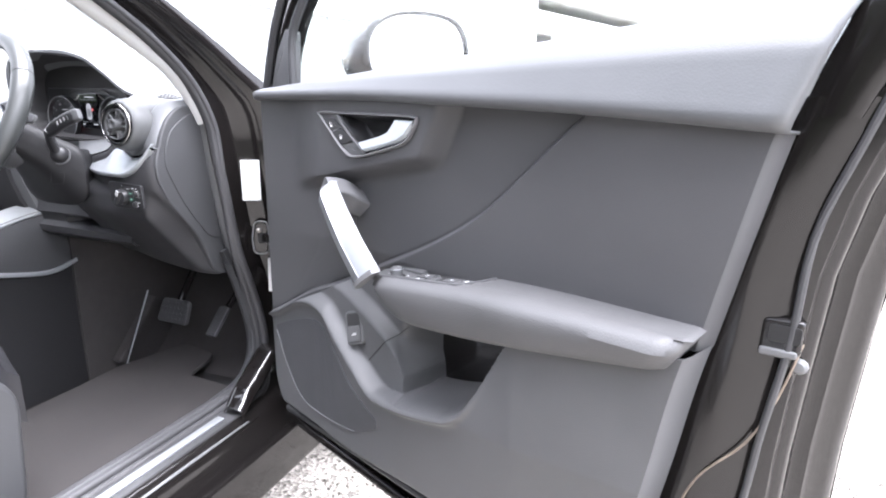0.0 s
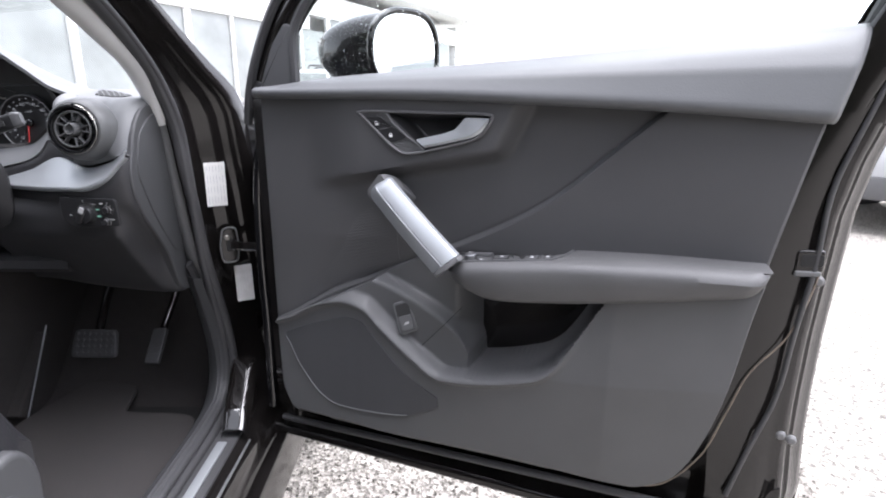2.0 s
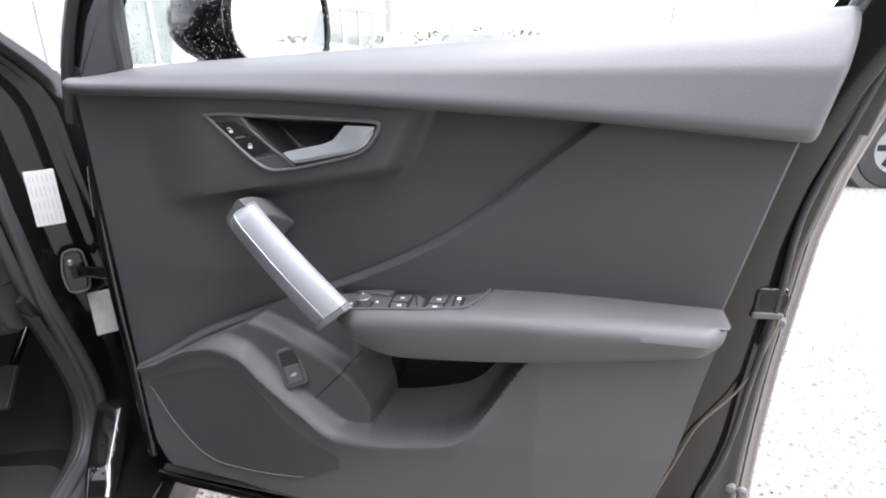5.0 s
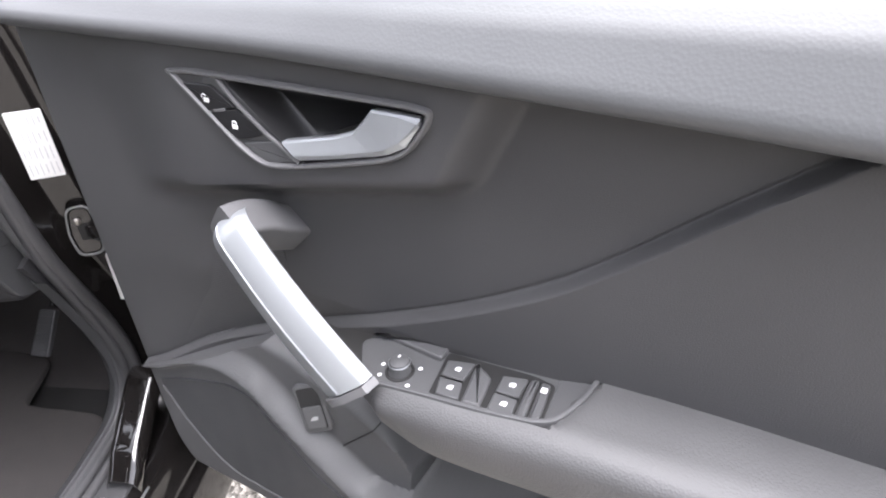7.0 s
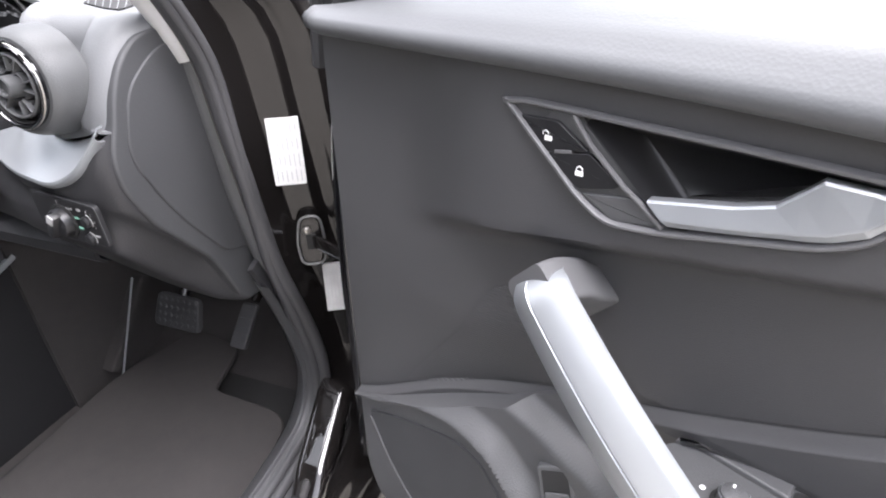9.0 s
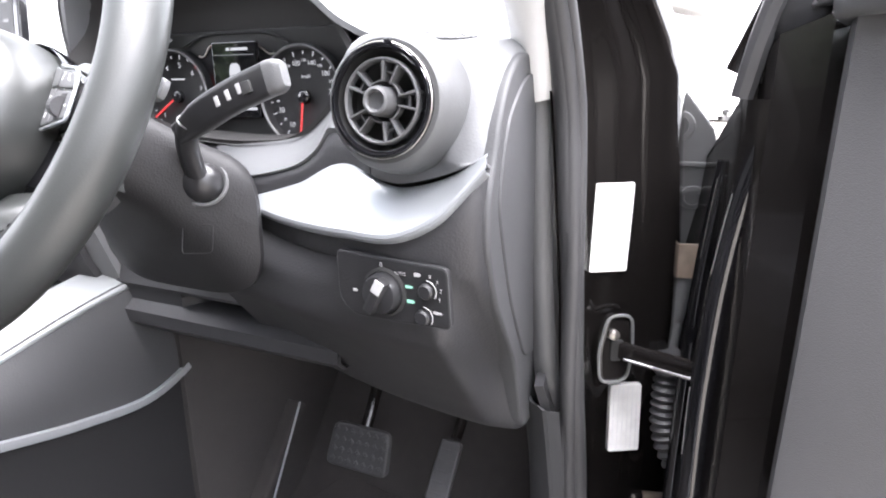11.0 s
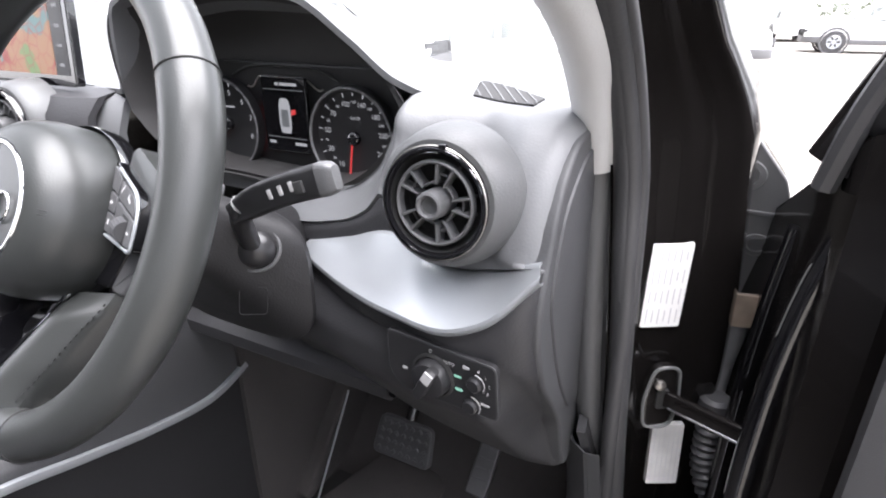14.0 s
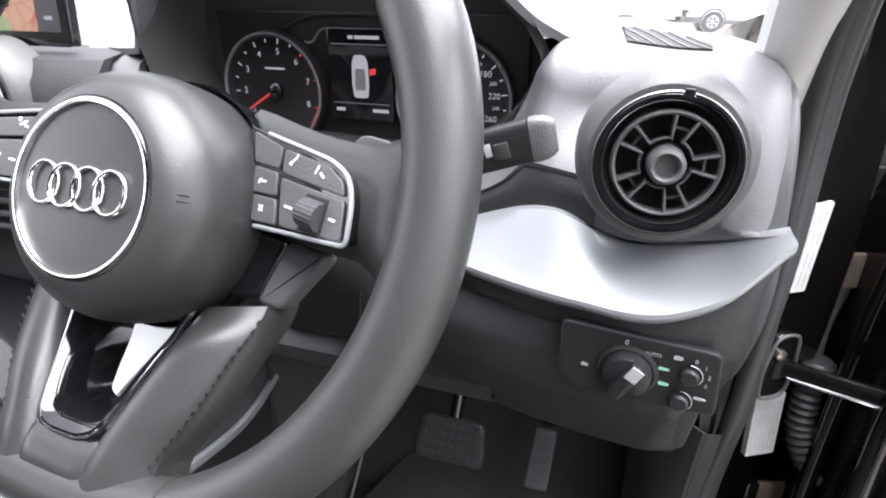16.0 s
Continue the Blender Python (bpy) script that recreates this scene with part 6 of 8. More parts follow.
    for x in np.linspace(-1.52, -1.15, 30):
        prof = [(0.95, 0.90), (0.945, 0.86), (0.935, 0.823), (0.938, 0.818), (0.99, 0.812), (0.99, 0.80), (0.935, 0.796), (0.925, 0.79), (0.925, 0.774), (0.935, 0.764), (1.02, 0.75)]
        k = smooth((x + 1.39) / 0.02) * smooth((-1.235 - x) / 0.03)
        P.append([(x, y if not 0.96 < y < 1.0 else 0.94 + (y - 0.94) * k, z) for y, z in prof])
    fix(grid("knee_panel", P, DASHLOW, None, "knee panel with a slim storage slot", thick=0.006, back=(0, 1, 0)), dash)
    # end cap
    m = Matrix(((0, 0, 1, -0.973), (1, 0, 0, 0), (0, 1, 0, 0), (0, 0, 0, 1)))
    outline = rounded([(0.860, 1.015), (0.846, 0.985), (0.848, 0.945), (0.860, 0.918), (0.873, 0.892), (0.907, 0.850), (0.945, 0.803), (0.965, 0.755), (0.985, 0.706), (1.09, 0.690), (1.09, 1.090), (0.957, 1.097), (0.918, 1.096), (0.888, 1.074), (0.869, 1.042)], [0.006, 0.02, 0.02, 0.01, 0.01, 0.02, 0.04, 0.03, 0.02, 0.01, 0.01, 0.02, 0.03, 0.03, 0.03], 5)
    fix(slab("end_cap", outline, m, 0.019, DASHMID, None, "grey dash end panel", bevel=0.004, steps=4), dash)
    cover = rounded([(0.874, 1.012), (0.866, 0.976), (0.905, 0.890), (0.972, 0.800), (1.08, 0.775), (1.08, 1.075), (0.938, 1.082), (0.888, 1.046)], [0.04, 0.06, 0.05, 0.02, 0.01, 0.01, 0.04, 0.04], 6)
    fix(slab("fuse_cover", cover, m @ pose(0, 0, 0.0165), 0.0045, DASHMID, None, "grey fuse-box cover with a fine gap", bevel=0.002), dash)

dash_face()


def air_vent(c, spin, R=0.043, label="round black air vent with radial vanes in the dash"):
    """A round turbine-like vent; looks back along -y."""
    v = empty("air_vent", pose(*c) @ pose(0, 0, 0, 90, 0, 0) @ pose(0, 0, 0, -4, 0, 0))
    tagged(v, label, "air vent", "dash air vents")
    k = R / 0.043
    S = lambda prof: [(r * k, h) for r, h in prof]
    lathe("vent_pod", S([(0.064, -0.045), (0.0625, -0.028), (0.0595, -0.016), (0.056, -0.009), (0.052, -0.006), (0.046, -0.006), (0.044, -0.012)]), pose(0, 0, 0), POD, v, "grained charcoal housing", n=64)
    lathe("vent_ring", S([(0.0475, -0.010), (0.0475, -0.001), (0.0462, 0.0012), (0.0440, 0.0012), (0.0425, -0.001), (0.0415, -0.010)]), pose(0, 0, 0), GLOSS, v, "gloss black ring", n=64)
    lathe("vent_bright_line", S([(0.0478, -0.002), (0.0485, -0.001), (0.0478, 0.0)]), pose(0, 0, 0), STEEL, v, "thin bright line", n=64)
    lathe("vent_bowl", S([(0.042, -0.002), (0.039, -0.014), (0.036, -0.020), (0.0001, -0.028)]), pose(0, 0, 0), DARK, v, n=48)
    lathe("vent_inner_ring", S([(0.0365, -0.006), (0.036, -0.002), (0.0345, -0.0008), (0.033, -0.002), (0.0325, -0.008)]), pose(0, 0, 0), PLASTIC, v, "grey inner ring", n=56)
    lathe("vent_hub", S([(0.013, -0.018), (0.0125, 0.003), (0.0115, 0.0068), (0.0095, 0.0078), (0.0078, 0.0066), (0.0072, 0.003), (0.0001, 0.0025)]), pose(0, 0, 0), PLASTIC, v, "round hub", n=36)
    for i in range(10):
        a = spin + i * 36 + (5 if i % 2 else -5)
        vane = rounded([(0.0165 * k, -0.0006), (0.0345 * k, -0.0011), (0.0345 * k, 0.0011), (0.0165 * k, 0.0006)], 0.0003, 2)
        slab("vent_vane", vane, pose(0, 0, -0.014, 0, 0, a), 0.0125, PLASTIC, v, bevel=0.0005, steps=2)
    for i in range(5):
        a0 = radians(spin + i * 72 + 41)
        arc = [(0.0245 * k * math.cos(a0 + t), 0.0245 * k * math.sin(a0 + t), -0.009) for t in np.linspace(0, radians(26), 8)]
        sweep("vent_arc", arc, rounded([(-0.0009, -0.005), (0.0009, -0.005), (0.0009, 0.003), (-0.0009, 0.003)], 0.0004, 2), PLASTIC, v, up=(0, 0, 1))
        a0 = radians(spin + i * 72 - 5)
        arc = [(0.0172 * k * math.cos(a0 + t), 0.0172 * k * math.sin(a0 + t), -0.007) for t in np.linspace(0, radians(46), 8)]
        sweep("vent_arc", arc, rounded([(-0.0007, -0.005), (0.0007, -0.005), (0.0007, 0.003), (-0.0007, 0.003)], 0.0003, 2), PLASTIC, v, up=(0, 0, 1))
    box("vent_notch", (0.006, 0.004, 0.004), pose(0.006, 0.0475 * k, -0.001), GLOSS, v, bevel=0.001)
    return v


air_vent((-1.0345, 0.828, 1.0565), 20, 0.0375)
air_vent((-1.630, 0.846, 1.056), 10, 0.0375, label="round black centre air vent beside the wheel")


def light_switch():
    p = empty("light_switch_panel", pose(-1.030, 0.829, 0.911))
    tagged(p, "black headlight switch panel with a rotary knob", "switch panel")
    F = pose(0, 0.003, 0, 90, 0, 0) @ pose(0, 0, 0, 0, -5, 0)
    outline = rounded([(-0.053, 0.026), (-0.052, -0.016), (-0.038, -0.029), (0.055, -0.025), (0.051, 0.024)], [0.004, 0.012, 0.012, 0.006, 0.006], 5)
    slab("panel_plate", outline, F @ pose(0, 0, -0.004), 0.006, SHROUD, p, "matt black plate", bevel=0.0015)
    tube("panel_edge", [tuple(F @ Vector((x, y, 0.0012))) for x, y in outline], 0.0004, DASHMID, p, n=6, closed=True, up=(0, -1, 0.1))
    K = F @ pose(-0.005, -0.003, 0.003)
    lathe("knob_base", [(0.0205, 0.0), (0.0205, 0.001), (0.018, 0.002), (0.0175, 0.0005)], K, DARK, p, n=40)
    knob = lathe("light_knob", [(0.017, 0.0), (0.0165, 0.006), (0.015, 0.010), (0.010, 0.0115), (0.0001, 0.012)], K, SATIN, p, "rotary knob", n=36)
    box("knob_grip", (0.010, 0.032, 0.011), K @ pose(0, 0, 0.0125, 0, 0, -28), SATIN, knob, bevel=0.003)
    box("knob_pointer", (0.0085, 0.011, 0.0012), K @ pose(0.005, 0.0095, 0.0182, 0, 0, -28), MARK, knob, "pale pointer tip", bevel=0.0005)
    L = lambda x, y: F @ pose(x, y, 0.0031)
    words("mark_zero", "0", 0.0055, L(-0.008, 0.0195), MARK, p)
    words("mark_auto", "AUTO", 0.004, L(0.0095, 0.0145), MARK, p)
    GREEN = lit("mark_green", (0.35, 0.8, 0.6), 0.06)
    for x, y, w, h, mm in ((0.018, 0.005, 0.007, 0.0026, GREEN), (0.0195, -0.007, 0.007, 0.0032, GREEN), (0.0255, 0.016, 0.006, 0.0036, MARK), (-0.034, -0.006, 0.005, 0.003, MARK), (0.0435, -0.0125, 0.008, 0.0025, MARK)):
        slab("light_symbol", rounded([(-w / 2, -h / 2), (w / 2, -h * 0.35), (w / 2, h * 0.35), (-w / 2, h / 2)], 0.001, 3), F @ pose(x, y, 0.0029), 0.0003, mm, p, bevel=0.0001, steps=1)
    for x, y in ((0.034, 0.004), (0.031, -0.018)):
        wheel = lathe("dimmer_wheel", [(0.0065, 0.0), (0.0065, 0.003), (0.005, 0.0045), (0.0001, 0.0045)], F @ pose(x, y, 0.003), SATIN, p, "small dimmer wheel", n=24)
        tube("dimmer_arc", [tuple(F @ Vector((x + 0.0085 * math.cos(a), y + 0.0085 * math.sin(a), 0.0032))) for a in np.linspace(-0.6, 1.6, 8)], 0.0004, MARK, p, n=5, up=(0, -1, 0.1))
    for i, tx in enumerate("0123"):
        a = 1.35 - i * 0.6
        words("dimmer_mark", tx, 0.004, L(0.034 + 0.0125 * math.cos(a), 0.004 + 0.0125 * math.sin(a)), MARK, p)


light_switch()


def instruments():
    c = empty("instrument_cluster", pose(-1.2975, 0.957, 1.060))
    tagged(c, "black instrument cluster with two round dials and a centre display", "instruments")
    F = pose(0, 0, 0, 90, 0, 0) @ pose(0, 0, 0, 0, 0, 0)
    box("backplate", (0.31, 0.136, 0.006), F @ pose(0, 0.004, -0.024), DIAL, c, "black dial background", bevel=0.003)
    for name, cx, spec, a0, a1, needle in (("speedometer", 0.0915, [(10, "10"), (30, "30"), (50, "50"), (70, "70"), (100, "100"), (140, "140"), (180, "180"), (220, "220"), (260, "260"), (280, "")], 236, -56, 262), ("rev_counter", -0.0915, [(0, ""), (1, "1"), (2, "2"), (3, "3"), (4, "4"), (5, "5"), (6, "6"), (7, "7"), (8, "8")], 252, -20, 212)):
        D = F @ pose(cx, 0, -0.016)
        dial = lathe(name, [(0.0001, 0.0), (0.046, 0.0), (0.049, 0.001), (0.0508, 0.006), (0.0525, 0.010), (0.054, 0.010), (0.055, 0.0)], D, DIAL, c, "round dial with white figures", n=64)
        lathe("dial_ring", [(0.0505, 0.0095), (0.0517, 0.0112), (0.0530, 0.0112), (0.0540, 0.0095)], D, BEZEL, dial, "bright dial ring", n=64)
        n = len(spec)
        for i, (val, tx) in enumerate(spec):
            a = radians(a0 + (a1 - a0) * i / (n - 1))
            if tx:
                words("figure", tx, 0.0085 if len(tx) < 3 else 0.0075, D @ pose(0.036 * math.cos(a), 0.036 * math.sin(a), 0.001), DIALWHITE, dial)
        for i in range((n - 1) * 2 + 1):
            f = i / ((n - 1) * 2)
            a = a0 + (a1 - a0) * f
            red = name == "rev_counter" and f > 0.74
            box("tick", (0.005 if i % 2 == 0 else 0.003, 0.0012, 0.0004), D @ pose(0, 0, 0.0012, 0, 0, a) @ pose(0.0455, 0, 0), RED if red else DIALWHITE, dial, bevel=0.0002)
        if name == "speedometer":
            for i, tx in enumerate(("20", "40", "60", "80", "120", "160", "200", "240")):
                a = radians(a0 + (a1 - a0) * (i + 0.5) / (n - 1))
                words("small_figure", tx, 0.0045, D @ pose(0.0375 * math.cos(a), 0.0375 * math.sin(a), 0.001), DIALWHITE, dial)
        lathe("needle_hub", [(0.0075, 0.001), (0.0072, 0.006), (0.005, 0.008), (0.0001, 0.0085)], D, GLOSS, dial, n=28)
        box("needle", (0.040, 0.0018, 0.0015), D @ pose(0, 0, 0.006, 0, 0, needle) @ pose(0.026, 0, 0), RED, dial, "red needle", bevel=0.0005)
        if name == "speedometer":
            words("unit_mark", "km/h", 0.006, D @ pose(0.002, 0.021, 0.001), DIALWHITE, dial)
        else:
            box("unit_bar", (0.022, 0.002, 0.0003), D @ pose(0.0, 0.020, 0.001), DIALWHITE, dial, bevel=0.0001)
            arc = [tuple(D @ Vector((0.0475 * math.cos(a), 0.0475 * math.sin(a), 0.0012))) for a in np.linspace(radians(30), radians(-40), 14)]
            tube("red_band", arc, 0.0014, RED, dial, "red band", n=5, up=(0, -1, 0.1))
    disp = box("centre_display", (0.064, 0.082, 0.004), F @ pose(0.002, 0.011, 0) @ pose(0, 0.007, -0.012), GLOSS, c, "dark centre display", bevel=0.002)
    DG, DW = lit("display_grey", (0.55, 0.6, 0.62), 0.015), lit("display_white", (0.85, 0.88, 0.9), 0.032)
    car_poly = rounded([(-0.007, -0.019), (0.007, -0.019), (0.0085, -0.008), (0.008, 0.012), (0.0055, 0.019), (-0.0055, 0.019), (-0.008, 0.012), (-0.0085, -0.008)], 0.003, 4)
    pic = slab("car_picture", car_poly, F @ pose(0.002, 0.011, 0) @ pose(0, 0.006, -0.0098), 0.0003, DW, disp, "small plan-view car picture", bevel=0.0001, steps=1)
    slab("car_roof_mark", rounded([(-0.0055, -0.011), (0.0055, -0.011), (0.005, 0.008), (-0.005, 0.008)], 0.002, 3), F @ pose(0.002, 0.011, 0) @ pose(0, 0.005, -0.0095), 0.0002, DG, disp, bevel=0.00005, steps=1)
    slab("door_mark", [(0.009, -0.003), (0.0155, -0.001), (0.0155, 0.004), (0.009, 0.003)], F @ pose(0.002, 0.011, 0) @ pose(0, 0.010, -0.0098), 0.0003, RED, disp, "red open-door mark", bevel=0.0001, steps=1)
    box("display_line", (0.056, 0.0008, 0.0003), F @ pose(0.002, 0.011, 0) @ pose(0, 0.034, -0.0098), DG, disp, bevel=0.0001)
    for x, w in ((-0.008, 0.005), (0.008, 0.024)):
        box("display_bar", (w, 0.003, 0.0003), F @ pose(0.002, 0.011, 0) @ pose(x, 0.040, -0.0098), DW, disp, bevel=0.0001)
    for x, w in ((-0.022, 0.009), (0.019, 0.016)):
        box("display_bar", (w, 0.0032, 0.0003), F @ pose(0.002, 0.011, 0) @ pose(x, -0.024, -0.0098), DW, disp, bevel=0.0001)
    box("display_line", (0.056, 0.0008, 0.0003), F @ pose(0.002, 0.011, 0) @ pose(0, -0.018, -0.0098), DG, disp, bevel=0.0001)
    box("warning_light", (0.006, 0.003, 0.0005), F @ pose(-0.008, -0.044, -0.0195), RED, c, "red warning light", bevel=0.0002)
    arch = [(-0.070, 0.053), (-0.056, 0.044), (-0.050, 0.045), (-0.040, 0.0575), (0.026, 0.0575), (0.042, 0.046), (0.048, 0.045), (0.062, 0.056)]
    tube("cluster_arch", [tuple(F @ Vector((x, y, -0.0195))) for x, y in rounded(arch, 0.006, 5)][5:-5], 0.0011, STEEL, c, "thin silver arch", n=6, up=(0, -1, 0.1))
    brow = [(-0.080, 0.056), (-0.055, 0.066), (0.0, 0.069), (0.050, 0.066), (0.072, 0.057)]
    tube("cluster_brow", [tuple(F @ Vector((x, y, -0.018))) for x, y in spline(brow, 24)[:, :2]], 0.0012, SATIN, c, "black ridge over the arch", n=6, up=(0, -1, 0.1))
    box("cluster_sill", (0.30, 0.02, 0.04), F @ pose(0, -0.062, -0.01), PLASTIC, c, bevel=0.006)


instruments()


def wiper_stalk():
    s = empty("wiper_stalk", pose(-1.217, 0.833, 0.989))
    tagged(s, "black column stalk with a dark grey end cap", "column stalk")
    lathe("stalk_boot", [(0.0195, -0.012), (0.019, -0.003), (0.017, 0.005), (0.0125, 0.011), (0.0065, 0.0145), (0.0001, 0.0155)], pose(0.001, -0.006, -0.002, 75, 0, 40), SATIN, s, "round rubber boot", n=28)
    tube("boot_ring", [tuple(pose(0.001, -0.006, -0.002, 75, 0, 40) @ Vector((0.021 * math.cos(a), 0.021 * math.sin(a), 0.0))) for a in np.linspace(0, 2 * math.pi, 25)[:-1]], 0.002, PLASTIC, s, n=6, closed=True, up=(0, -1, 0.2))
    sweep("stalk_stem", spline([(0.002, -0.010, 0.0), (0.006, -0.019, 0.018), (0.012, -0.027, 0.036), (0.022, -0.032, 0.050)], 12), ring(0.0105, 12, 0.0085), SATIN, s, "", up=(0, -1, 0))
    path = spline([(0.010, -0.031, 0.040), (0.040, -0.033, 0.0565), (0.070, -0.033, 0.070), (0.108, -0.033, 0.0832)], 16)
    sweep("stalk_grip", path, rounded([(-0.0125, -0.007), (0.0125, -0.007), (0.0125, 0.007), (-0.0125, 0.007)], 0.005, 4), SATIN, s, "flat grip with marks", up=(0, -1, 0), scale=[0.75 + 0.25 * smooth(i / 5) for i in range(16)])
    tip = spline([(0.108, -0.033, 0.0832), (0.115, -0.033, 0.0850), (0.121, -0.0325, 0.0865)], 6)
    sweep("stalk_tip", tip, rounded([(-0.0127, -0.0072), (0.0127, -0.0072), (0.0127, 0.0072), (-0.0127, 0.0072)], 0.005, 4), PLASTIC, s, "grey end cap", up=(0, -1, 0), scale=[1, 1, 0.98, 0.94, 0.85, 0.68])
    for d in (0.0, 0.011, 0.022):
        p = Vector((0.062 + d, -0.0405, 0.067 + d * 0.42))
        box("stalk_mark", (0.0042, 0.0004, 0.0075), Matrix.Translation(p) @ pose(0, 0, 0, 0, -20, 0), MARK, s, bevel=0.0001)
    box("stalk_slider", (0.009, 0.003, 0.009), pose(0.092, -0.041, 0.077, 0, -18, 0), DARK, s, bevel=0.001)


wiper_stalk()


def column_shroud():
    c = empty("column_shroud", pose(-1.27, 0.83, 0.95))
    tagged(c, "dark grey plastic steering column shroud", "column shroud")
    P = []
    for y, hw, z0, z1 in ((0.745, 0.03, 1.0, 1.07), (0.77, 0.045, 0.984, 1.062), (0.80, 0.060, 0.955, 1.05), (0.82, 0.072, 0.926, 1.038), (0.835, 0.084, 0.90, 1.028), (0.848, 0.099, 0.878, 1.02), (0.857, 0.105, 0.868, 1.016), (0.864, 0.103, 0.868, 1.012), (0.872, 0.06, 0.88, 1.0), (0.93, 0.05, 0.89, 0.99)):
        zc, hh = (z0 + z1) / 2, (z1 - z0) / 2
        row = []
        for j in range(40):
            a = 2 * math.pi * j / 40
            row.append((-1.288 + hw * abs(math.cos(a)) ** 0.55 * math.copysign(1, math.cos(a)), y, zc + hh * abs(math.sin(a)) ** 0.55 * math.copysign(1, math.sin(a))))
        P.append(row + row[:1])
    fix(grid("shroud_shell", P, SHROUD, None, "", thick=0.004), c)
    pts = rounded([(-0.014, -0.013), (0.012, -0.013), (0.014, 0.013), (-0.012, 0.013)], 0.004, 4)
    m = Matrix.Translation((-1.219, 0.818, 0.936)) @ pose(0, 0, 0, 78, 0, 30)
    fix(tube("airbag_mark", [tuple(m @ Vector((x, y, 0.0))) for x, y in pts], 0.0004, SHROUD, None, "faint square moulded mark", n=6, closed=True, up=(0, -1, 0.1)), c)


column_shroud()


# ---- steering wheel ----
def steering_wheel():
    w = empty("steering_wheel", pose(-1.3094, 0.7071, 1.062, 63.3, 0, -3.25) @ pose(0, 0, 0, 0, 0, -0.8))
    tagged(w, "black leather steering wheel with three spokes and a round silver-ringed boss", "steering wheel")
    RIM, TUBE = 0.1775, 0.0172
    n = 120

    def rim_at(a):
        x, y = RIM * math.cos(a), RIM * math.sin(a)
        return (x, -0.163 + 0.42 * (y + 0.163) if y < -0.163 else y, 0.0)

    R = [rim_at(2 * math.pi * i / n) for i in range(n)]
    deg = lambda i: (360 * i / n) % 360
    sc = [1.0 + 0.08 * sum(math.exp(-((deg(i) - q) / 13) ** 2) for q in (27, 153)) for i in range(n)]
    sweep("wheel_rim", R, ring(TUBE, 22, TUBE * 1.04), LEATHER, w, "smooth black leather rim", up=(0, 0, 1), closed=True, scale=sc)
    for a in (33, 147, 245, 295):
        c = Vector(rim_at(radians(a)))
        u = Vector((math.cos(radians(a)), math.sin(radians(a)), 0))
        r = TUBE * (1.0 + 0.08 * math.exp(-((a - (27 if a < 90 else 153)) / 13) ** 2)) + 0.0002
        pts = [tuple(c + u * (r * math.cos(t)) + Vector((0, 0, 1.04 * r * math.sin(t)))) for t in np.linspace(0, 2 * math.pi, 25)[:-1]]
        tube("rim_seam", pts, 0.0007, DARK, w, "stitched leather joint", n=6, closed=True, up=tuple(u.cross(Vector((0, 0, 1)))))
    # boss: a deep rounded cylinder with a flat face
    B = pose(0.002, -0.0142, 0)
    boss = lathe("boss", [(0.062, -0.060), (0.0665, -0.050), (0.0682, -0.030), (0.0680, -0.012), (0.0660, 0.001), (0.0620, 0.011), (0.0560, 0.0185), (0.0500, 0.0225), (0.0462, 0.0238), (0.0455, 0.0228), (0.02, 0.0238), (0.0001, 0.0240)], B, WHEELPAD, w, "round padded airbag boss", n=72)
    lathe("boss_ring", [(0.0418, 0.0225), (0.0423, 0.0246), (0.0436, 0.0250), (0.0448, 0.0246), (0.0454, 0.0225)], B, CHROME, boss, "thin silver ring", n=72)
    for i in range(4):
        cx = 0.002 + (i - 1.5) * 0.0149
        pts = [(cx + 0.0099 * math.cos(t), -0.0142 + 0.0105 * math.sin(t), 0.0250 + 0.0004 * (i % 2)) for t in np.linspace(0, 2 * math.pi, 29)[:-1]]
        tube("emblem_ring", pts, 0.0010, CHROME, boss, "plain silver ring", n=8, closed=True, up=(0, 0, 1))
    for q in (-0.0015, 0.0015):
        box("boss_mark", (0.0052, 0.0007, 0.0006), B @ pose(0.0575, 0.004 + q, 0.0168, 0, 52, 0), DARK, boss, "small moulded mark", bevel=0.0002)
    lathe("boss_gap", [(0.0665, -0.052), (0.0715, -0.046), (0.0725, -0.034), (0.0712, -0.030), (0.0690, -0.034)], B, GLOSS, w, "gloss black shadow gap round the boss", n=64)
    for s in (1, -1):
        # side spoke: leather bridge that rises to the rim, with the key pod let in
        P = []
        for t in np.linspace(0, 1, 18):
            x = 0.040 + t * 0.128
            yt = float(np.interp(x, [0.04, 0.056, 0.080, 0.104, 0.135, 0.152, 0.168], [0.050, 0.0465, 0.0400, 0.0345, 0.0300, 0.0350, 0.052]))
            yb = float(np.interp(x, [0.04, 0.062, 0.090, 0.140, 0.155, 0.168], [-0.022, -0.0215, -0.0225, -0.0250, -0.034, -0.052]))
            zz = min(-0.0520 + 0.34 * x, 0.0015)
            P.append([(s * x, yb + (yt - yb) * q, zz - 0.010 * abs(2 * q - 1) ** 3.5) for q in np.linspace(0, 1, 13)])
        grid("side_spoke", P, WHEELPAD, w, "grey side spoke", thick=0.018, back=(0, 0, -1))
        tilt = Matrix(((1, 0, 0, 0), (0, 1, 0, 0), (0.34 * s, 0, 1, -0.0444), (0, 0, 0, 1)))
        base = rounded([(s * 0.0540, 0.0360), (s * 0.0687, 0.0318), (s * 0.1237, 0.0188), (s * 0.1355, 0.0118), (s * 0.1395, 0.0), (s * 0.1399, -0.0187), (s * 0.0700, -0.0172)], [0.002, 0.01, 0.01, 0.008, 0.006, 0.004, 0.003], 5)
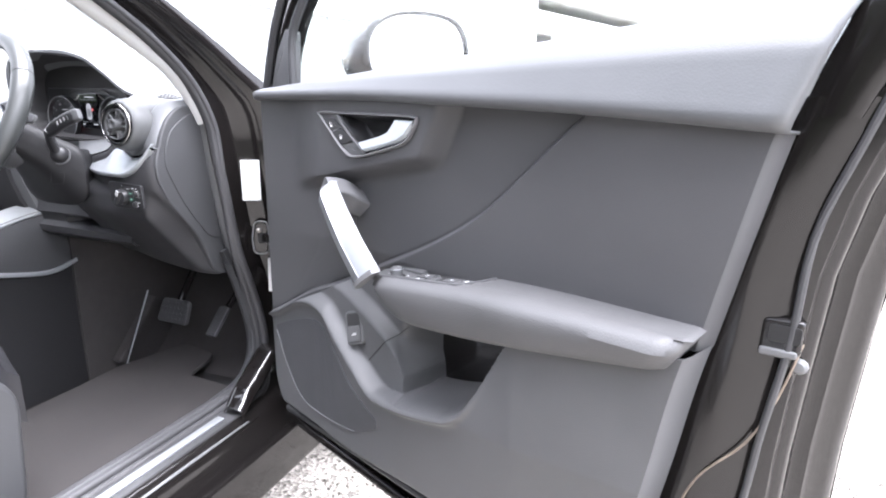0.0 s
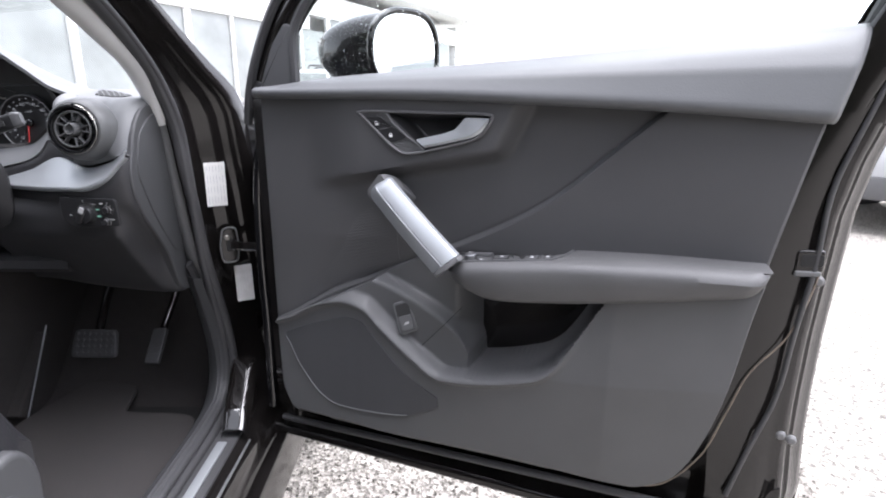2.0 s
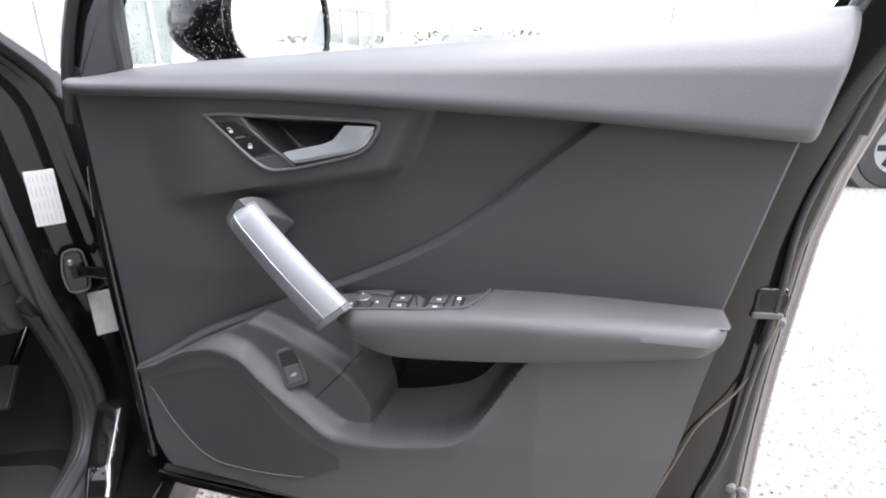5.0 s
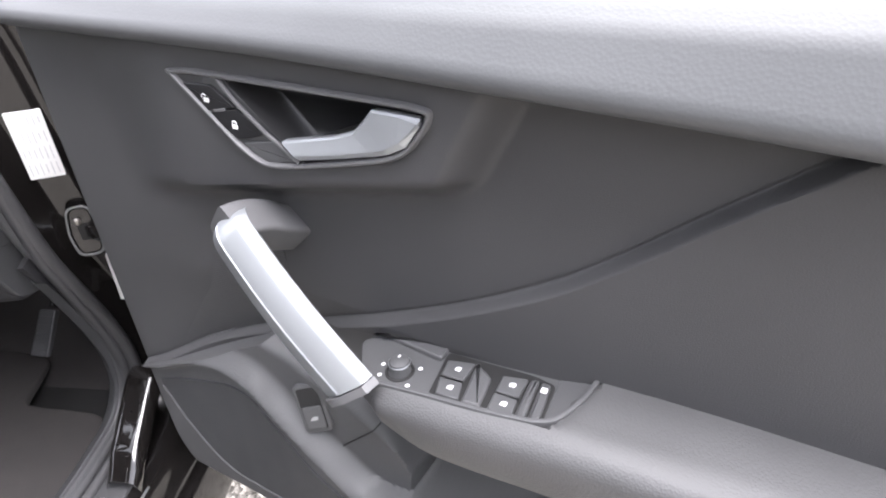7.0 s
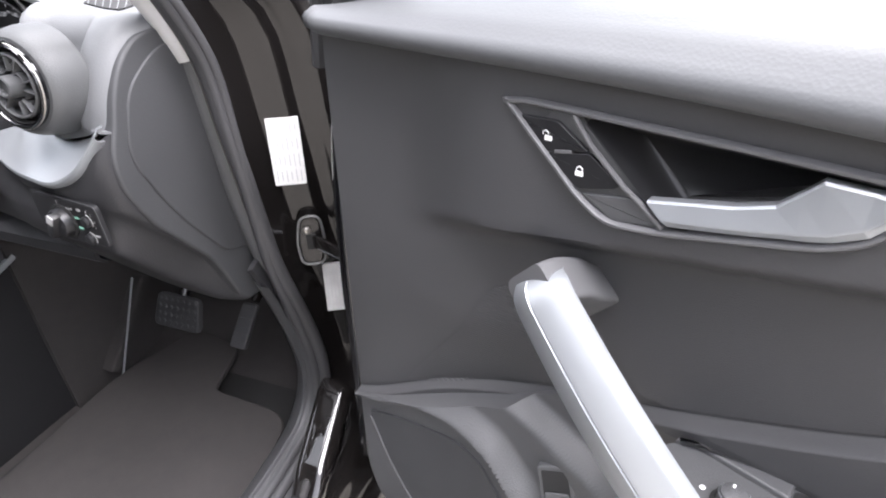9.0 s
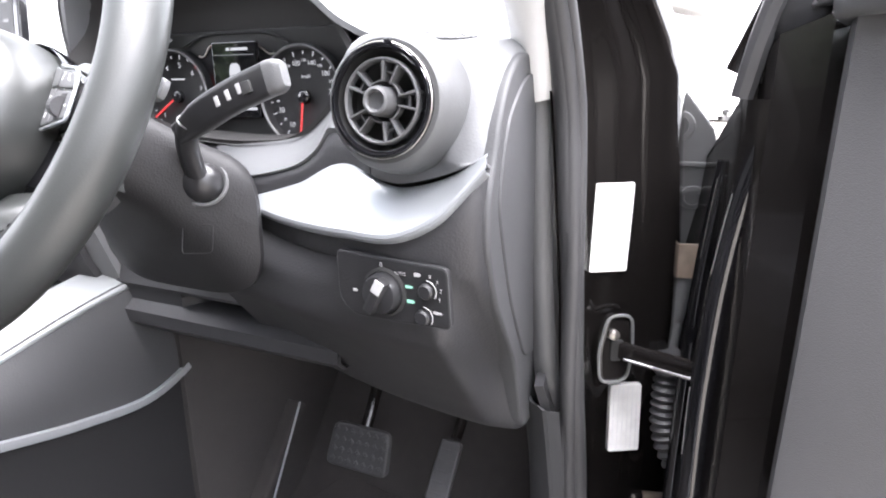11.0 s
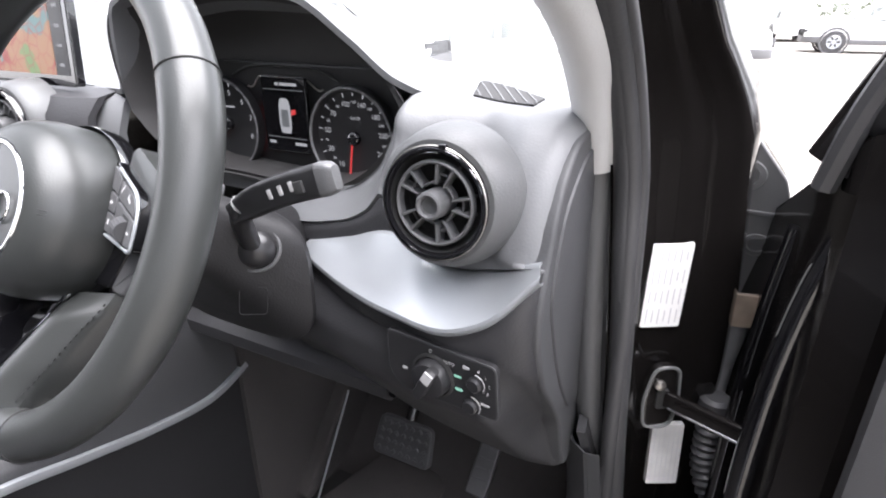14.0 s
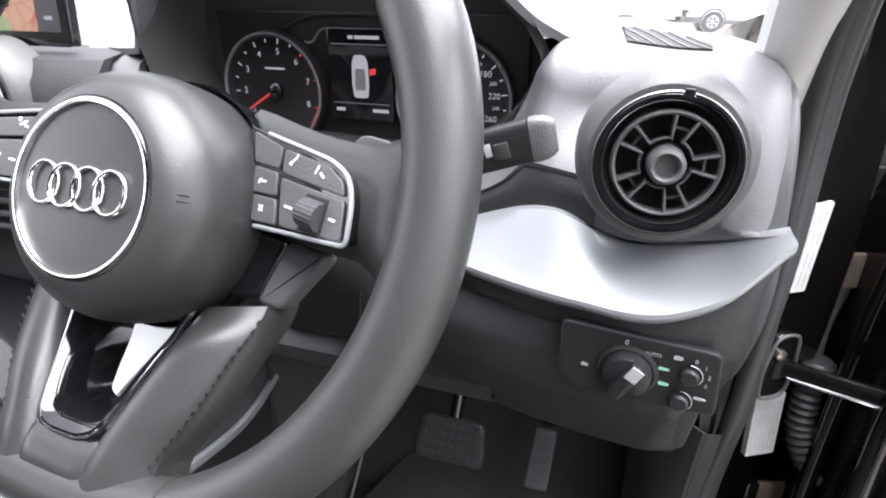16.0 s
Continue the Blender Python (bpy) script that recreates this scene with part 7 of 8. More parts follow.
        pod = slab("key_pod", base, tilt @ pose(0, 0, -0.010), 0.010, GLOSS, w, "black key pod", bevel=0.0015)
        outline = [(x, y) for x, y in base if s * x > 0.072]
        edge = sorted(outline, key=lambda q: math.atan2(q[1] - 0.0, s * q[0] - 0.090))
        tube("pod_trim", [tuple(tilt @ Vector((x, y, 0.0006))) for x, y in edge], 0.0012, SILVER, pod, "silver pod edge", n=7, up=(0, 0, 1))
        keys = ([(0.0655, 0.0140), (0.0850, 0.0113), (0.0870, -0.0008), (0.0670, 0.0003)], [(0.0672, -0.0010), (0.0872, -0.0022), (0.0902, -0.0150), (0.0700, -0.0148)], [(0.0875, 0.0235), (0.1215, 0.0163), (0.1318, 0.0099), (0.1340, 0.0030), (0.0885, 0.0112)], [(0.0885, 0.0090), (0.1347, 0.0012), (0.1364, -0.0168), (0.0930, -0.0152)], [(0.0600, 0.0325), (0.0690, 0.0295), (0.0860, 0.0240), (0.0855, 0.0130), (0.0650, 0.0158)])
        for kp in keys:
            slab("wheel_key", rounded([(s * x, y) for x, y in kp], 0.002, 3), tilt @ pose(0, 0, -0.002), 0.0036, PLASTIC, pod, "dark grey key", bevel=0.0007)
        K = lambda x, y: tilt @ pose(s * x, y, 0.0017)
        for x, y, a, l in ((0.0962, 0.0178, 38, 0.0052), (0.0944, 0.0160, -20, 0.0026), (0.0985, 0.0198, 80, 0.0024), (0.1140, 0.0142, 60, 0.0046), (0.1178, 0.0118, -35, 0.0040), (0.0745, 0.0062, 0, 0.0066), (0.0722, 0.0062, 55, 0.0034), (0.0769, -0.0076, 45, 0.0044), (0.0769, -0.0076, -45, 0.0044), (0.0981, -0.0052, -8, 0.0062), (0.1293, -0.0079, -8, 0.0042), (0.1070, -0.0040, 80, 0.0036), (0.1074, -0.0095, 80, 0.0036)):
            slab("key_symbol", rounded([(-l / 2, -0.0006), (l / 2, -0.0006), (l / 2, 0.0006), (-l / 2, 0.0006)], 0.0003, 2), K(x, y) @ pose(0, 0, 0, 0, 0, a), 0.0002, WHITE, pod, bevel=0.00005, steps=1)
        sweep("scroll_wheel", [tuple(tilt @ Vector((s * (0.1165 + 0.0065 * q), -0.0070 - 0.001 * q, 0.0010))) for q in np.linspace(-1, 1, 5)], [(0.0068 * math.cos(2 * math.pi * j / 44) * (1 + 0.06 * (j % 2)), 0.0068 * math.sin(2 * math.pi * j / 44) * (1 + 0.06 * (j % 2))) for j in range(44)], RUBBER, pod, "knurled roller", up=(0, 0, 1))
        box("roller_bed", (0.016, 0.018, 0.0006), tilt @ pose(s * 0.1165, -0.0070, 0.0016, 0, 0, -8 * s), DARK, pod, bevel=0.0002)
        # web below the pod: gloss black beside the boss, grey towards the limb
        slab("spoke_cap", rounded([(s * 0.052, -0.018), (s * 0.088, -0.022), (s * 0.074, -0.056), (s * 0.048, -0.058)], 0.004, 4), pose(0, 0, -0.042), 0.012, GLOSS, w, "gloss black spoke web", bevel=0.002)
        slab("spoke_wing", rounded([(s * 0.084, -0.022), (s * 0.112, -0.026), (s * 0.102, -0.040), (s * 0.088, -0.060), (s * 0.072, -0.058)], 0.005, 4), pose(0, 0, -0.044), 0.012, PLASTIC, w, "grey web behind the pod", bevel=0.003)
        # lower limb: leather from the boss down to the foot of the rim
        inner = spline([(s * 0.0450, -0.066, -0.027), (s * 0.0415, -0.080, -0.0200), (s * 0.0335, -0.104, -0.010), (s * 0.0255, -0.128, -0.001), (s * 0.0200, -0.146, 0.004), (s * 0.016, -0.160, 0.006)], 22)
        outer = spline([(s * 0.0835, -0.058, -0.034), (s * 0.0835, -0.066, -0.031), (s * 0.0765, -0.092, -0.020), (s * 0.0680, -0.118, -0.011), (s * 0.0600, -0.136, -0.006), (s * 0.0560, -0.147, -0.002), (s * 0.0570, -0.160, 0.0)], 22)
        P = []
        for i, (p, q) in enumerate(zip(inner, outer)):
            cap = 0.4 + 0.6 * float(smooth(i / 4))
            P.append([p + (q - p) * t + np.array([0, 0, 0.011 * cap * math.sin(math.pi * t ** 0.8) ** 0.7 - 0.004 * (t > 0.97)]) for t in np.linspace(0, 1, 15)])
        grid("lower_limb", P, LEATHER, w, "leather-wrapped lower spoke", thick=0.020, back=(0, 0, -1))
        for i, q in enumerate(outer[2:-3]):
            box("stitch", (0.0030, 0.0009, 0.0009), Matrix.Translation(Vector(q) + Vector((-s * 0.0022, 0.0012, 0.0045))) @ pose(0, 0, 0, 0, 0, s * 62), SATIN, w, bevel=0.0003)
    # foot that joins both limbs to the rim below the opening
    P = []
    for x in np.linspace(-0.056, 0.056, 25):
        top = -0.1405 + 0.4 * min(max(0.0, abs(x) - 0.018), 0.012)
        P.append([(x, top + (-0.170 - top) * t, 0.002 + 0.011 * math.sin(math.pi * (0.12 + 0.7 * t)) - 0.012 * float(smooth((abs(x) - 0.018) / 0.02))) for t in np.linspace(0, 1, 10)])
    grid("spoke_foot", P, LEATHER, w, "broad leather foot of the spoke", thick=0.018, back=(0, 0, -1))
    # U-shaped opening: bright edge, gloss black walls
    half = [(0.0415, -0.066, -0.0240), (0.0385, -0.080, -0.0190), (0.0310, -0.104, -0.0090), (0.0235, -0.127, 0.0010), (0.0195, -0.1345, 0.0045), (0.0120, -0.1385, 0.0060), (0.0, -0.1392, 0.0064)]
    U = spline(half + [(-x, y, z) for x, y, z in half[-2::-1]], 50)
    tube("spoke_trim", U, 0.0017, CHROME, w, "bright U-shaped trim", n=8, up=(0, 0, 1))
    mid_u = np.array([0.0, -0.095, 0.0])
    walls = []
    for p in U:
        inward = (mid_u - p) * np.array([1, 1, 0])
        inward /= np.linalg.norm(inward)
        walls.append([p + inward * a + np.array([0, 0, b]) for a, b in ((-0.001, -0.001), (0.0014, 0.0), (0.0034, -0.0022), (0.0046, -0.004), (0.0054, -0.010), (0.0064, -0.024), (0.0072, -0.036))])
    grid("opening_wall", walls, GLOSS, w, "gloss black wall of the opening", thick=0.002)
    lathe("hub_back", [(0.05, -0.11), (0.055, -0.075), (0.058, -0.055), (0.0001, -0.055)], B, PLASTIC, w, n=32)
    for s in (1, -1):
        slab("shift_paddle", rounded([(s * 0.095, 0.020), (s * 0.138, 0.022), (s * 0.140, 0.038), (s * 0.108, 0.043)], 0.005, 3), pose(0, 0, -0.054), 0.005, PLASTIC, w, "grey shift paddle", bevel=0.0015)


steering_wheel()


# ---- centre: screen, climate panel, console ----
def map_screen():
    s = empty("media_screen", pose(-1.651, 0.905, 1.156) @ pose(0, 0, 0, 84, 0, 0))
    tagged(s, "tablet-like media screen on the dash showing a street map", "screen")
    slab("screen_body", rounded([(-0.098, -0.056), (0.098, -0.056), (0.098, 0.056), (-0.098, 0.056)], 0.005, 4), pose(0, 0, -0.010), 0.010, GLOSS, s, "gloss black slab", bevel=0.002)
    tube("screen_edge", [(x, y, -0.001) for x, y in rounded([(-0.098, -0.056), (0.098, -0.056), (0.098, 0.056), (-0.098, 0.056)], 0.005, 4)], 0.0008, GLOSS, s, n=6, closed=True, up=(0, 0, 1))
    m = bpy.data.materials.new("map_picture")
    m.use_nodes = True
    nn, l = m.node_tree.nodes, m.node_tree.links
    b = nn["Principled BSDF"]
    b.inputs["Base Color"].default_value = (0.02, 0.02, 0.02, 1)
    co, vor, vor2, ramp, noi = nn.new("ShaderNodeTexCoord"), nn.new("ShaderNodeTexVoronoi"), nn.new("ShaderNodeTexVoronoi"), nn.new("ShaderNodeValToRGB"), nn.new("ShaderNodeTexNoise")
    noi.inputs["Scale"].default_value = 14.0
    l.new(co.outputs["Object"], noi.inputs["Vector"])
    e = ramp.color_ramp.elements
    ramp.color_ramp.interpolation = "CONSTANT"
    e[0].color, e[1].color, e[1].position = (0.20, 0.42, 0.42, 1), (0.62, 0.34, 0.18, 1), 0.42
    g = e.new(0.62)
    g.color = (0.25, 0.45, 0.16, 1)
    l.new(noi.outputs["Fac"], ramp.inputs["Fac"])
    vor2.feature = "DISTANCE_TO_EDGE"
    vor2.inputs["Scale"].default_value = 55.0
    l.new(co.outputs["Object"], vor2.inputs["Vector"])
    lt = nn.new("ShaderNodeMath")
    lt.operation = "LESS_THAN"
    lt.inputs[1].default_value = 0.035
    l.new(vor2.outputs["Distance"], lt.inputs[0])
    mix = nn.new("ShaderNodeMix")
    mix.data_type = "RGBA"
    mix.inputs["B"].default_value = (0.5, 0.08, 0.06, 1)
    l.new(lt.outputs[0], mix.inputs["Factor"])
    l.new(ramp.outputs["Color"], mix.inputs["A"])
    l.new(mix.outputs["Result"], b.inputs["Emission Color"])
    b.inputs["Emission Strength"].default_value = 0.06
    nn.remove(vor)
    slab("map_picture", [(-0.090, -0.044), (0.060, -0.044), (0.060, 0.050), (-0.090, 0.050)], pose(0, 0, 0), 0.0006, m, s, "orange and green street map", bevel=0.0001, steps=1)
    slab("menu_strip", [(0.061, -0.044), (0.088, -0.044), (0.088, 0.050), (0.061, 0.050)], pose(0, 0, 0), 0.0005, DIAL, s, "dark menu strip", bevel=0.0001, steps=1)
    for i in range(4):
        box("menu_mark", (0.010, 0.0035, 0.0003), pose(0.075, 0.034 - i * 0.022, 0.0007), DIALWHITE, s, bevel=0.0001)


map_screen()


def centre_stack():
    c = empty("climate_panel", pose(-1.70, 0.87, 0.94))
    tagged(c, "dark centre stack with rows of climate keys", "climate panel")
    P = []
    for x in np.linspace(-1.92, -1.52, 14):
        s = abs((x + 1.72) / 0.2)
        prof = [(0.925, 1.098), (0.885, 1.09), (0.868, 1.07), (0.862, 1.04), (0.866, 1.0), (0.872, 0.95), (0.88, 0.90), (0.895, 0.85), (0.92, 0.80), (0.94, 0.77)]
        P.append([(x, y + 0.03 * smooth((s - 0.85) / 0.3), z) for y, z in prof])
    fix(grid("stack_face", P, DASHLOW, None, "", thick=0.01, back=(0, 1, 0)), c)
    P = []
    for x in np.linspace(-1.56, -1.497, 6):
        P.append([(x, y + 0.25 * (x + 1.56), z) for y, z in ((0.925, 1.10), (0.90, 1.085), (0.885, 1.05), (0.885, 0.98), (0.895, 0.90), (0.93, 0.80))])
    fix(grid("stack_flank", P, DASH, None, "soft grey flank beside the wheel", thick=0.01, back=(0, 1, 0)), c)
    for r, z in enumerate((1.035, 1.012, 0.985)):
        y = 0.860 + 0.003 * r
        for i in range(3):
            fix(box("stack_key", (0.05, 0.012, 0.018), pose(-1.645 - i * 0.054, y, z), GLOSS, None, bevel=0.002), c)
            fix(box("key_symbol", (0.010, 0.0006, 0.004), pose(-1.640 - i * 0.054, y - 0.0065, z), WHITE, None, bevel=0.0001), c)
    for z in (0.963, 0.948, 0.933, 0.918):
        fix(box("stack_rib", (0.17, 0.006, 0.004), pose(-1.70, 0.868, z), DASHMID, None, bevel=0.001), c)
    fix(lathe("power_socket", [(0.017, 0.0), (0.017, 0.006), (0.013, 0.007), (0.012, -0.01), (0.0001, -0.012)], pose(-1.648, 0.892, 0.832, 80, 0, 0), CHROME, None, "round socket with bright rim", n=28), c)
    k = empty("centre_console", pose(-1.65, 0.6, 0.33))
    tagged(k, "padded centre console with silver edge trims", "centre console")
    top = curve([0.0, 0.4, 0.65, 0.74, 0.89, 1.0, 1.1], [0.70, 0.72, 0.755, 0.775, 0.812, 0.83, 0.85])
    low = curve([0.0, 0.3, 0.55, 0.65, 0.75, 0.83, 0.92, 0.985, 1.05], [0.732, 0.742, 0.742, 0.729, 0.700, 0.678, 0.663, 0.678, 0.74])
    P, Q = [], []
    for y in np.linspace(0.45, 1.1, 40):
        a, b = float(low(y)), float(top(y))
        P.append([(-1.462 - 0.006 * math.sin(math.pi * 0) + 0.010 * math.sin(math.pi * t) - 0.03 * t, y, a + (b - a) * t) for t in np.linspace(0, 1, 9)])
        Q.append([(-1.462, y, 0.30), (-1.466, y, (0.3 + a) / 2), (-1.464, y, a)])
    fix(grid("console_pad", P, DASHMID, None, "padded dark side panel", thick=0.01, back=(-1, 0, 0)), k)
    fix(grid("console_side", Q, SHROUD, None, "dark lower side", thick=0.01, back=(-1, 0, 0)), k)
    strip = [(-1.4575, y, float(low(y))) for y in np.linspace(0.5, 0.992, 40)]
    fix(sweep("console_strip", strip, rounded([(-0.004, -0.0055), (0.004, -0.0055), (0.004, 0.0055), (-0.004, 0.0055)], 0.002, 3), SILVER, None, "curved silver strip"), k)
    ledge = [(-1.513, y, float(top(y)) + 0.012) for y in np.linspace(0.45, 0.985, 24)]
    fix(sweep("console_ledge", ledge, rounded([(-0.026, -0.012), (0.026, -0.022), (0.026, -0.015), (-0.026, 0.008)], 0.004, 3), CONSOLE_SILVER, None, "broad silver edge", up=(0, 0, 1)), k)
    fix(grid("console_top", [[(-1.53, y, float(top(y)) + 0.004), (-1.80, y, float(top(y)) + 0.004)] for y in np.linspace(0.2, 1.1, 14)], GLOSS, None, "", thick=0.02, back=(0, 0, -1)), k)
    fix(grid("console_far_side", [[(-1.82, y, 0.3), (-1.80, y, float(top(y)))] for y in np.linspace(0.2, 1.1, 10)], DASHLOW, None, "", thick=0.01, back=(1, 0, 0)), k)


centre_stack()


# ---- the yard: showroom, parked cars, posts, far trees ----
WALL = mat("white_render", (0.78, 0.78, 0.77), 0.7, grain=0.1, grain_size=60, vary=0.06, vary_size=0.6)
FRAME = mat("white_aluminium", (0.75, 0.75, 0.75), 0.4, vary=0.04)
SHOPGLASS = mat("shop_glass", (0.25, 0.27, 0.26), 0.04, vary=0.3, vary_size=0.5, spec=0.8)


def showroom():
    """A long glazed showroom running away from the car: white posts and fascia, tall panes, overhanging roof."""
    a, b = Vector((-14.6, 9.0, 0)), Vector((1.2, 42.2, 0))
    d = (b - a).normalized()
    n = Vector((d.y, -d.x, 0))
    L = (b - a).length
    m = Matrix.Translation(a) @ Matrix((d, Vector((0, 0, 1)), n)).transposed().to_4x4()
    hs = empty("showroom_building", m)
    tagged(hs, "long white car showroom with tall glass panes and flat roof", "building")
    box("plinth", (L, 0.3, 0.4), pose(L / 2, 0.15, -0.2), WALL, hs, "white plinth", bevel=0.02)
    box("fascia", (L * 0.53, 2.4, 0.5), pose(L * 0.265, 5.25, -0.1), WALL, hs, "white fascia", bevel=0.03)
    box("far_fascia", (L * 0.47, 1.0, 0.5), pose(L * 0.765, 5.2, -0.15), WALL, hs, "white far fascia", bevel=0.03)
    box("roof_slab", (L + 2.4, 0.25, 9.0), pose(L / 2 + 1.0, 6.4, -3.2), WALL, hs, "flat overhanging roof", bevel=0.04)
    box("back_wall", (L, 6.0, 0.2), pose(L / 2, 3.0, -6.5), WALL, hs, "inner back wall", bevel=0.02)
    box("end_wall", (0.25, 6.0, 6.4), pose(L, 3.0, -3.3), WALL, hs, "white end wall", bevel=0.02)
    x, i = 0.5, 0
    while x < L - 2.0:
        w = 2.05
        hh = 3.75 if x < L * 0.53 else 4.4
        win = box("window", (w - 0.14, hh, 0.02), pose(x + w / 2, 0.3 + hh / 2, -0.02), SHOPGLASS, hs, "tall dark reflecting pane", bevel=0.004)
        box("post", (0.14 if i % 2 else 0.26, hh, 0.16), pose(x, 0.3 + hh / 2, 0.0), FRAME, hs, bevel=0.01)
        if x > L * 0.53:
            box("transom", (w, 0.10, 0.12), pose(x + w / 2, 2.9, 0.01), FRAME, hs, bevel=0.01)
        x, i = x + w, i + 1


showroom()


def parked_car(place, heading, paint, lower, L=4.4, W=1.82, H=1.62, hood=1.0, belt=1.02, label="", rack=False):
    """A parked estate or SUV: lofted body, glazed upper, wheels with rims, lamps, bumper grille. Nose along +x."""
    c = empty("parked_car", pose(*place, 0, 0, heading))
    tagged(c, label, "car", "parked cars")
    h = L / 2
    xs = [-h, -h + 0.04, -h + 0.15, -h + 0.5, -0.6, 0.4, h - 1.15, h - 0.6, h - 0.2, h - 0.05, h]
    top = [0.72, 0.85, belt, belt + 0.02, belt + 0.01, belt, hood + 0.02, hood - 0.04, hood - 0.14, hood - 0.26, 0.62]
    wid = [0.78, 0.86, 0.93, 1.0, 1.0, 1.0, 1.0, 0.98, 0.90, 0.80, 0.74]
    P = []
    for x, t, w in zip(xs, top, wid):
        y = W / 2 * w
        P.append([(x, -y * 0.86, 0.30), (x, -y * 0.96, 0.36), (x, -y, 0.55), (x, -y * 0.985, t * 0.72), (x, -y * 0.95, t - 0.05), (x, -y * 0.86, t), (x, 0, t + 0.025), (x, y * 0.86, t), (x, y * 0.95, t - 0.05), (x, y * 0.985, t * 0.72), (x, y, 0.55), (x, y * 0.96, 0.36), (x, y * 0.86, 0.30)])
    k = len(P[0])
    verts = [p for r in P for p in r]
    faces = [(i * k + j, (i + 1) * k + j, (i + 1) * k + j + 1, i * k + j + 1) for i in range(len(P) - 1) for j in range(k - 1)]
    faces += [tuple(range(k)), tuple(range((len(P) - 1) * k, len(P) * k))] + [(i * k, (i + 1) * k, (i + 1) * k + k - 1, i * k + k - 1) for i in range(len(P) - 1)]
    solid("body", verts, faces, paint, c, "painted body")
    gx = [(-h + 0.12, 0.80), (-h + 0.42, 0.72), (-0.3, 0.74), (0.25, 0.72), (h - 1.25, 0.84)]
    gz = [belt + 0.01, H - 0.10, H, H - 0.02, hood + 0.03]
    Q = [[(x, -W / 2 * 0.93 * min(1, w + 0.16), belt - 0.02 if z > belt + 0.1 else z - 0.03), (x, -W / 2 * w, z - 0.04 if z > belt + 0.1 else z - 0.015), (x, -W / 2 * w * 0.8, z), (x, W / 2 * w * 0.8, z), (x, W / 2 * w, z - 0.04 if z > belt + 0.1 else z - 0.015), (x, W / 2 * 0.93 * min(1, w + 0.16), belt - 0.02 if z > belt + 0.1 else z - 0.03)] for (x, w), z in zip(gx, gz)]
    grid("cabin_shell", Q, paint, c, "painted roof")
    for s in (-1, 1):
        for x0, x1 in ((-h + 0.52, -0.42), (-0.34, 0.42), (0.48, h - 1.55)):
            z1 = H - 0.12
            yb, yt = s * W / 2 * 0.925, s * W / 2 * 0.765
            xa, xb = x0 + (0.10 if x0 < -1 else 0.0), x1 - (0.45 if x1 > 0.5 else 0.0)
            solid("side_window", [(x0, yb, belt + 0.02), (x1, yb, belt + 0.02), (xb, yt, z1), (xa, yt, z1)], [(0, 1, 2, 3)], SHOPGLASS, c, "dark side window", smooth=False)
        for x in (-h + 0.85, h - 0.85):
            r = 0.34
            lathe("wheel_arch", [(r + 0.02, -0.02), (r + 0.09, -0.02), (r + 0.09, 0.02), (r + 0.02, 0.02)], pose(x, s * (W / 2 - 0.01), r + 0.02, 90, 0, 0), lower, c, n=28)
            wh = lathe("wheel", [(r * 0.62, -0.11), (r * 0.98, -0.10), (r, -0.06), (r, 0.06), (r * 0.98, 0.10), (r * 0.62, 0.11)], pose(x, s * (W / 2 - 0.10), r, 90, 0, 0), RUBBER, c, "black tyre", n=28)
            lathe("rim", [(r * 0.64, 0.10), (r * 0.60, 0.08), (r * 0.18, 0.07), (0.001, 0.08)] if s < 0 else [(r * 0.64, -0.10), (r * 0.60, -0.08), (r * 0.18, -0.07), (0.001, -0.08)], pose(x, s * (W / 2 - 0.10), r, 90, 0, 0), SILVER, wh, "pale alloy rim", n=20)
            for q in range(6):
                box("rim_gap", (r * 0.30, 0.05, 0.012), pose(x, s * (W / 2 - 0.026), r, 90, 0, 0) @ pose(0, 0, 0, 0, 0, q * 60) @ pose(r * 0.36, 0, 0), DARK, wh, bevel=0.01)
        sweep("sill_cladding", [(x, s * (W / 2 - 0.02), 0.34) for x in (-h + 1.25, h - 1.25)], rounded([(-0.05, -0.08), (0.04, -0.08), (0.04, 0.08), (-0.04, 0.08)], 0.03, 3), lower, c)
        box("headlamp", (0.42, 0.06, 0.13), pose(h - 0.33, s * W / 2 * 0.85, hood - 0.24, 0, 0, -s * 24), SHOPGLASS, c, "clear headlamp", bevel=0.03)
        box("fog_grille", (0.06, 0.38, 0.19), pose(h - 0.012, s * W / 2 * 0.58, 0.61, 0, 0, s * 22), DARK, c, "black slatted fog lamp grille", bevel=0.02)
        for q in (-0.035, 0.0, 0.035):
            box("grille_slat", (0.03, 0.30, 0.010), pose(h + 0.022, s * W / 2 * 0.58, 0.62 + q, 0, 0, s * 22), lower, c, bevel=0.004)
        box("mirror_pod", (0.12, 0.18, 0.12), pose(0.62, s * (W / 2 + 0.06), belt + 0.08), paint, c, bevel=0.04)
    box("front_grille", (0.06, W * 0.42, 0.26), pose(h - 0.01, 0, 0.60), DARK, c, "dark front grille", bevel=0.02)
    nose = [(h - 0.46, 0.955), (h - 0.22, 0.90), (h - 0.07, 0.80), (h, 0.70), (h + 0.02, 0.35), (h + 0.022, 0.0)]
    nose = spline([(x, -W / 2 * f, 0.40) for x, f in nose] + [(x, W / 2 * f, 0.40) for x, f in nose[-2::-1]], 30)
    sweep("bumper_lip", nose, rounded([(-0.05, -0.10), (0.03, -0.10), (0.02, 0.10), (-0.05, 0.10)], 0.025, 3), lower, c, "grey lower bumper")
    wscreen = [(0.33, -W / 2 * 0.62, H - 0.075), (0.33, W / 2 * 0.62, H - 0.075), (h - 1.20, W / 2 * 0.74, hood + 0.045), (h - 1.20, -W / 2 * 0.74, hood + 0.045)]
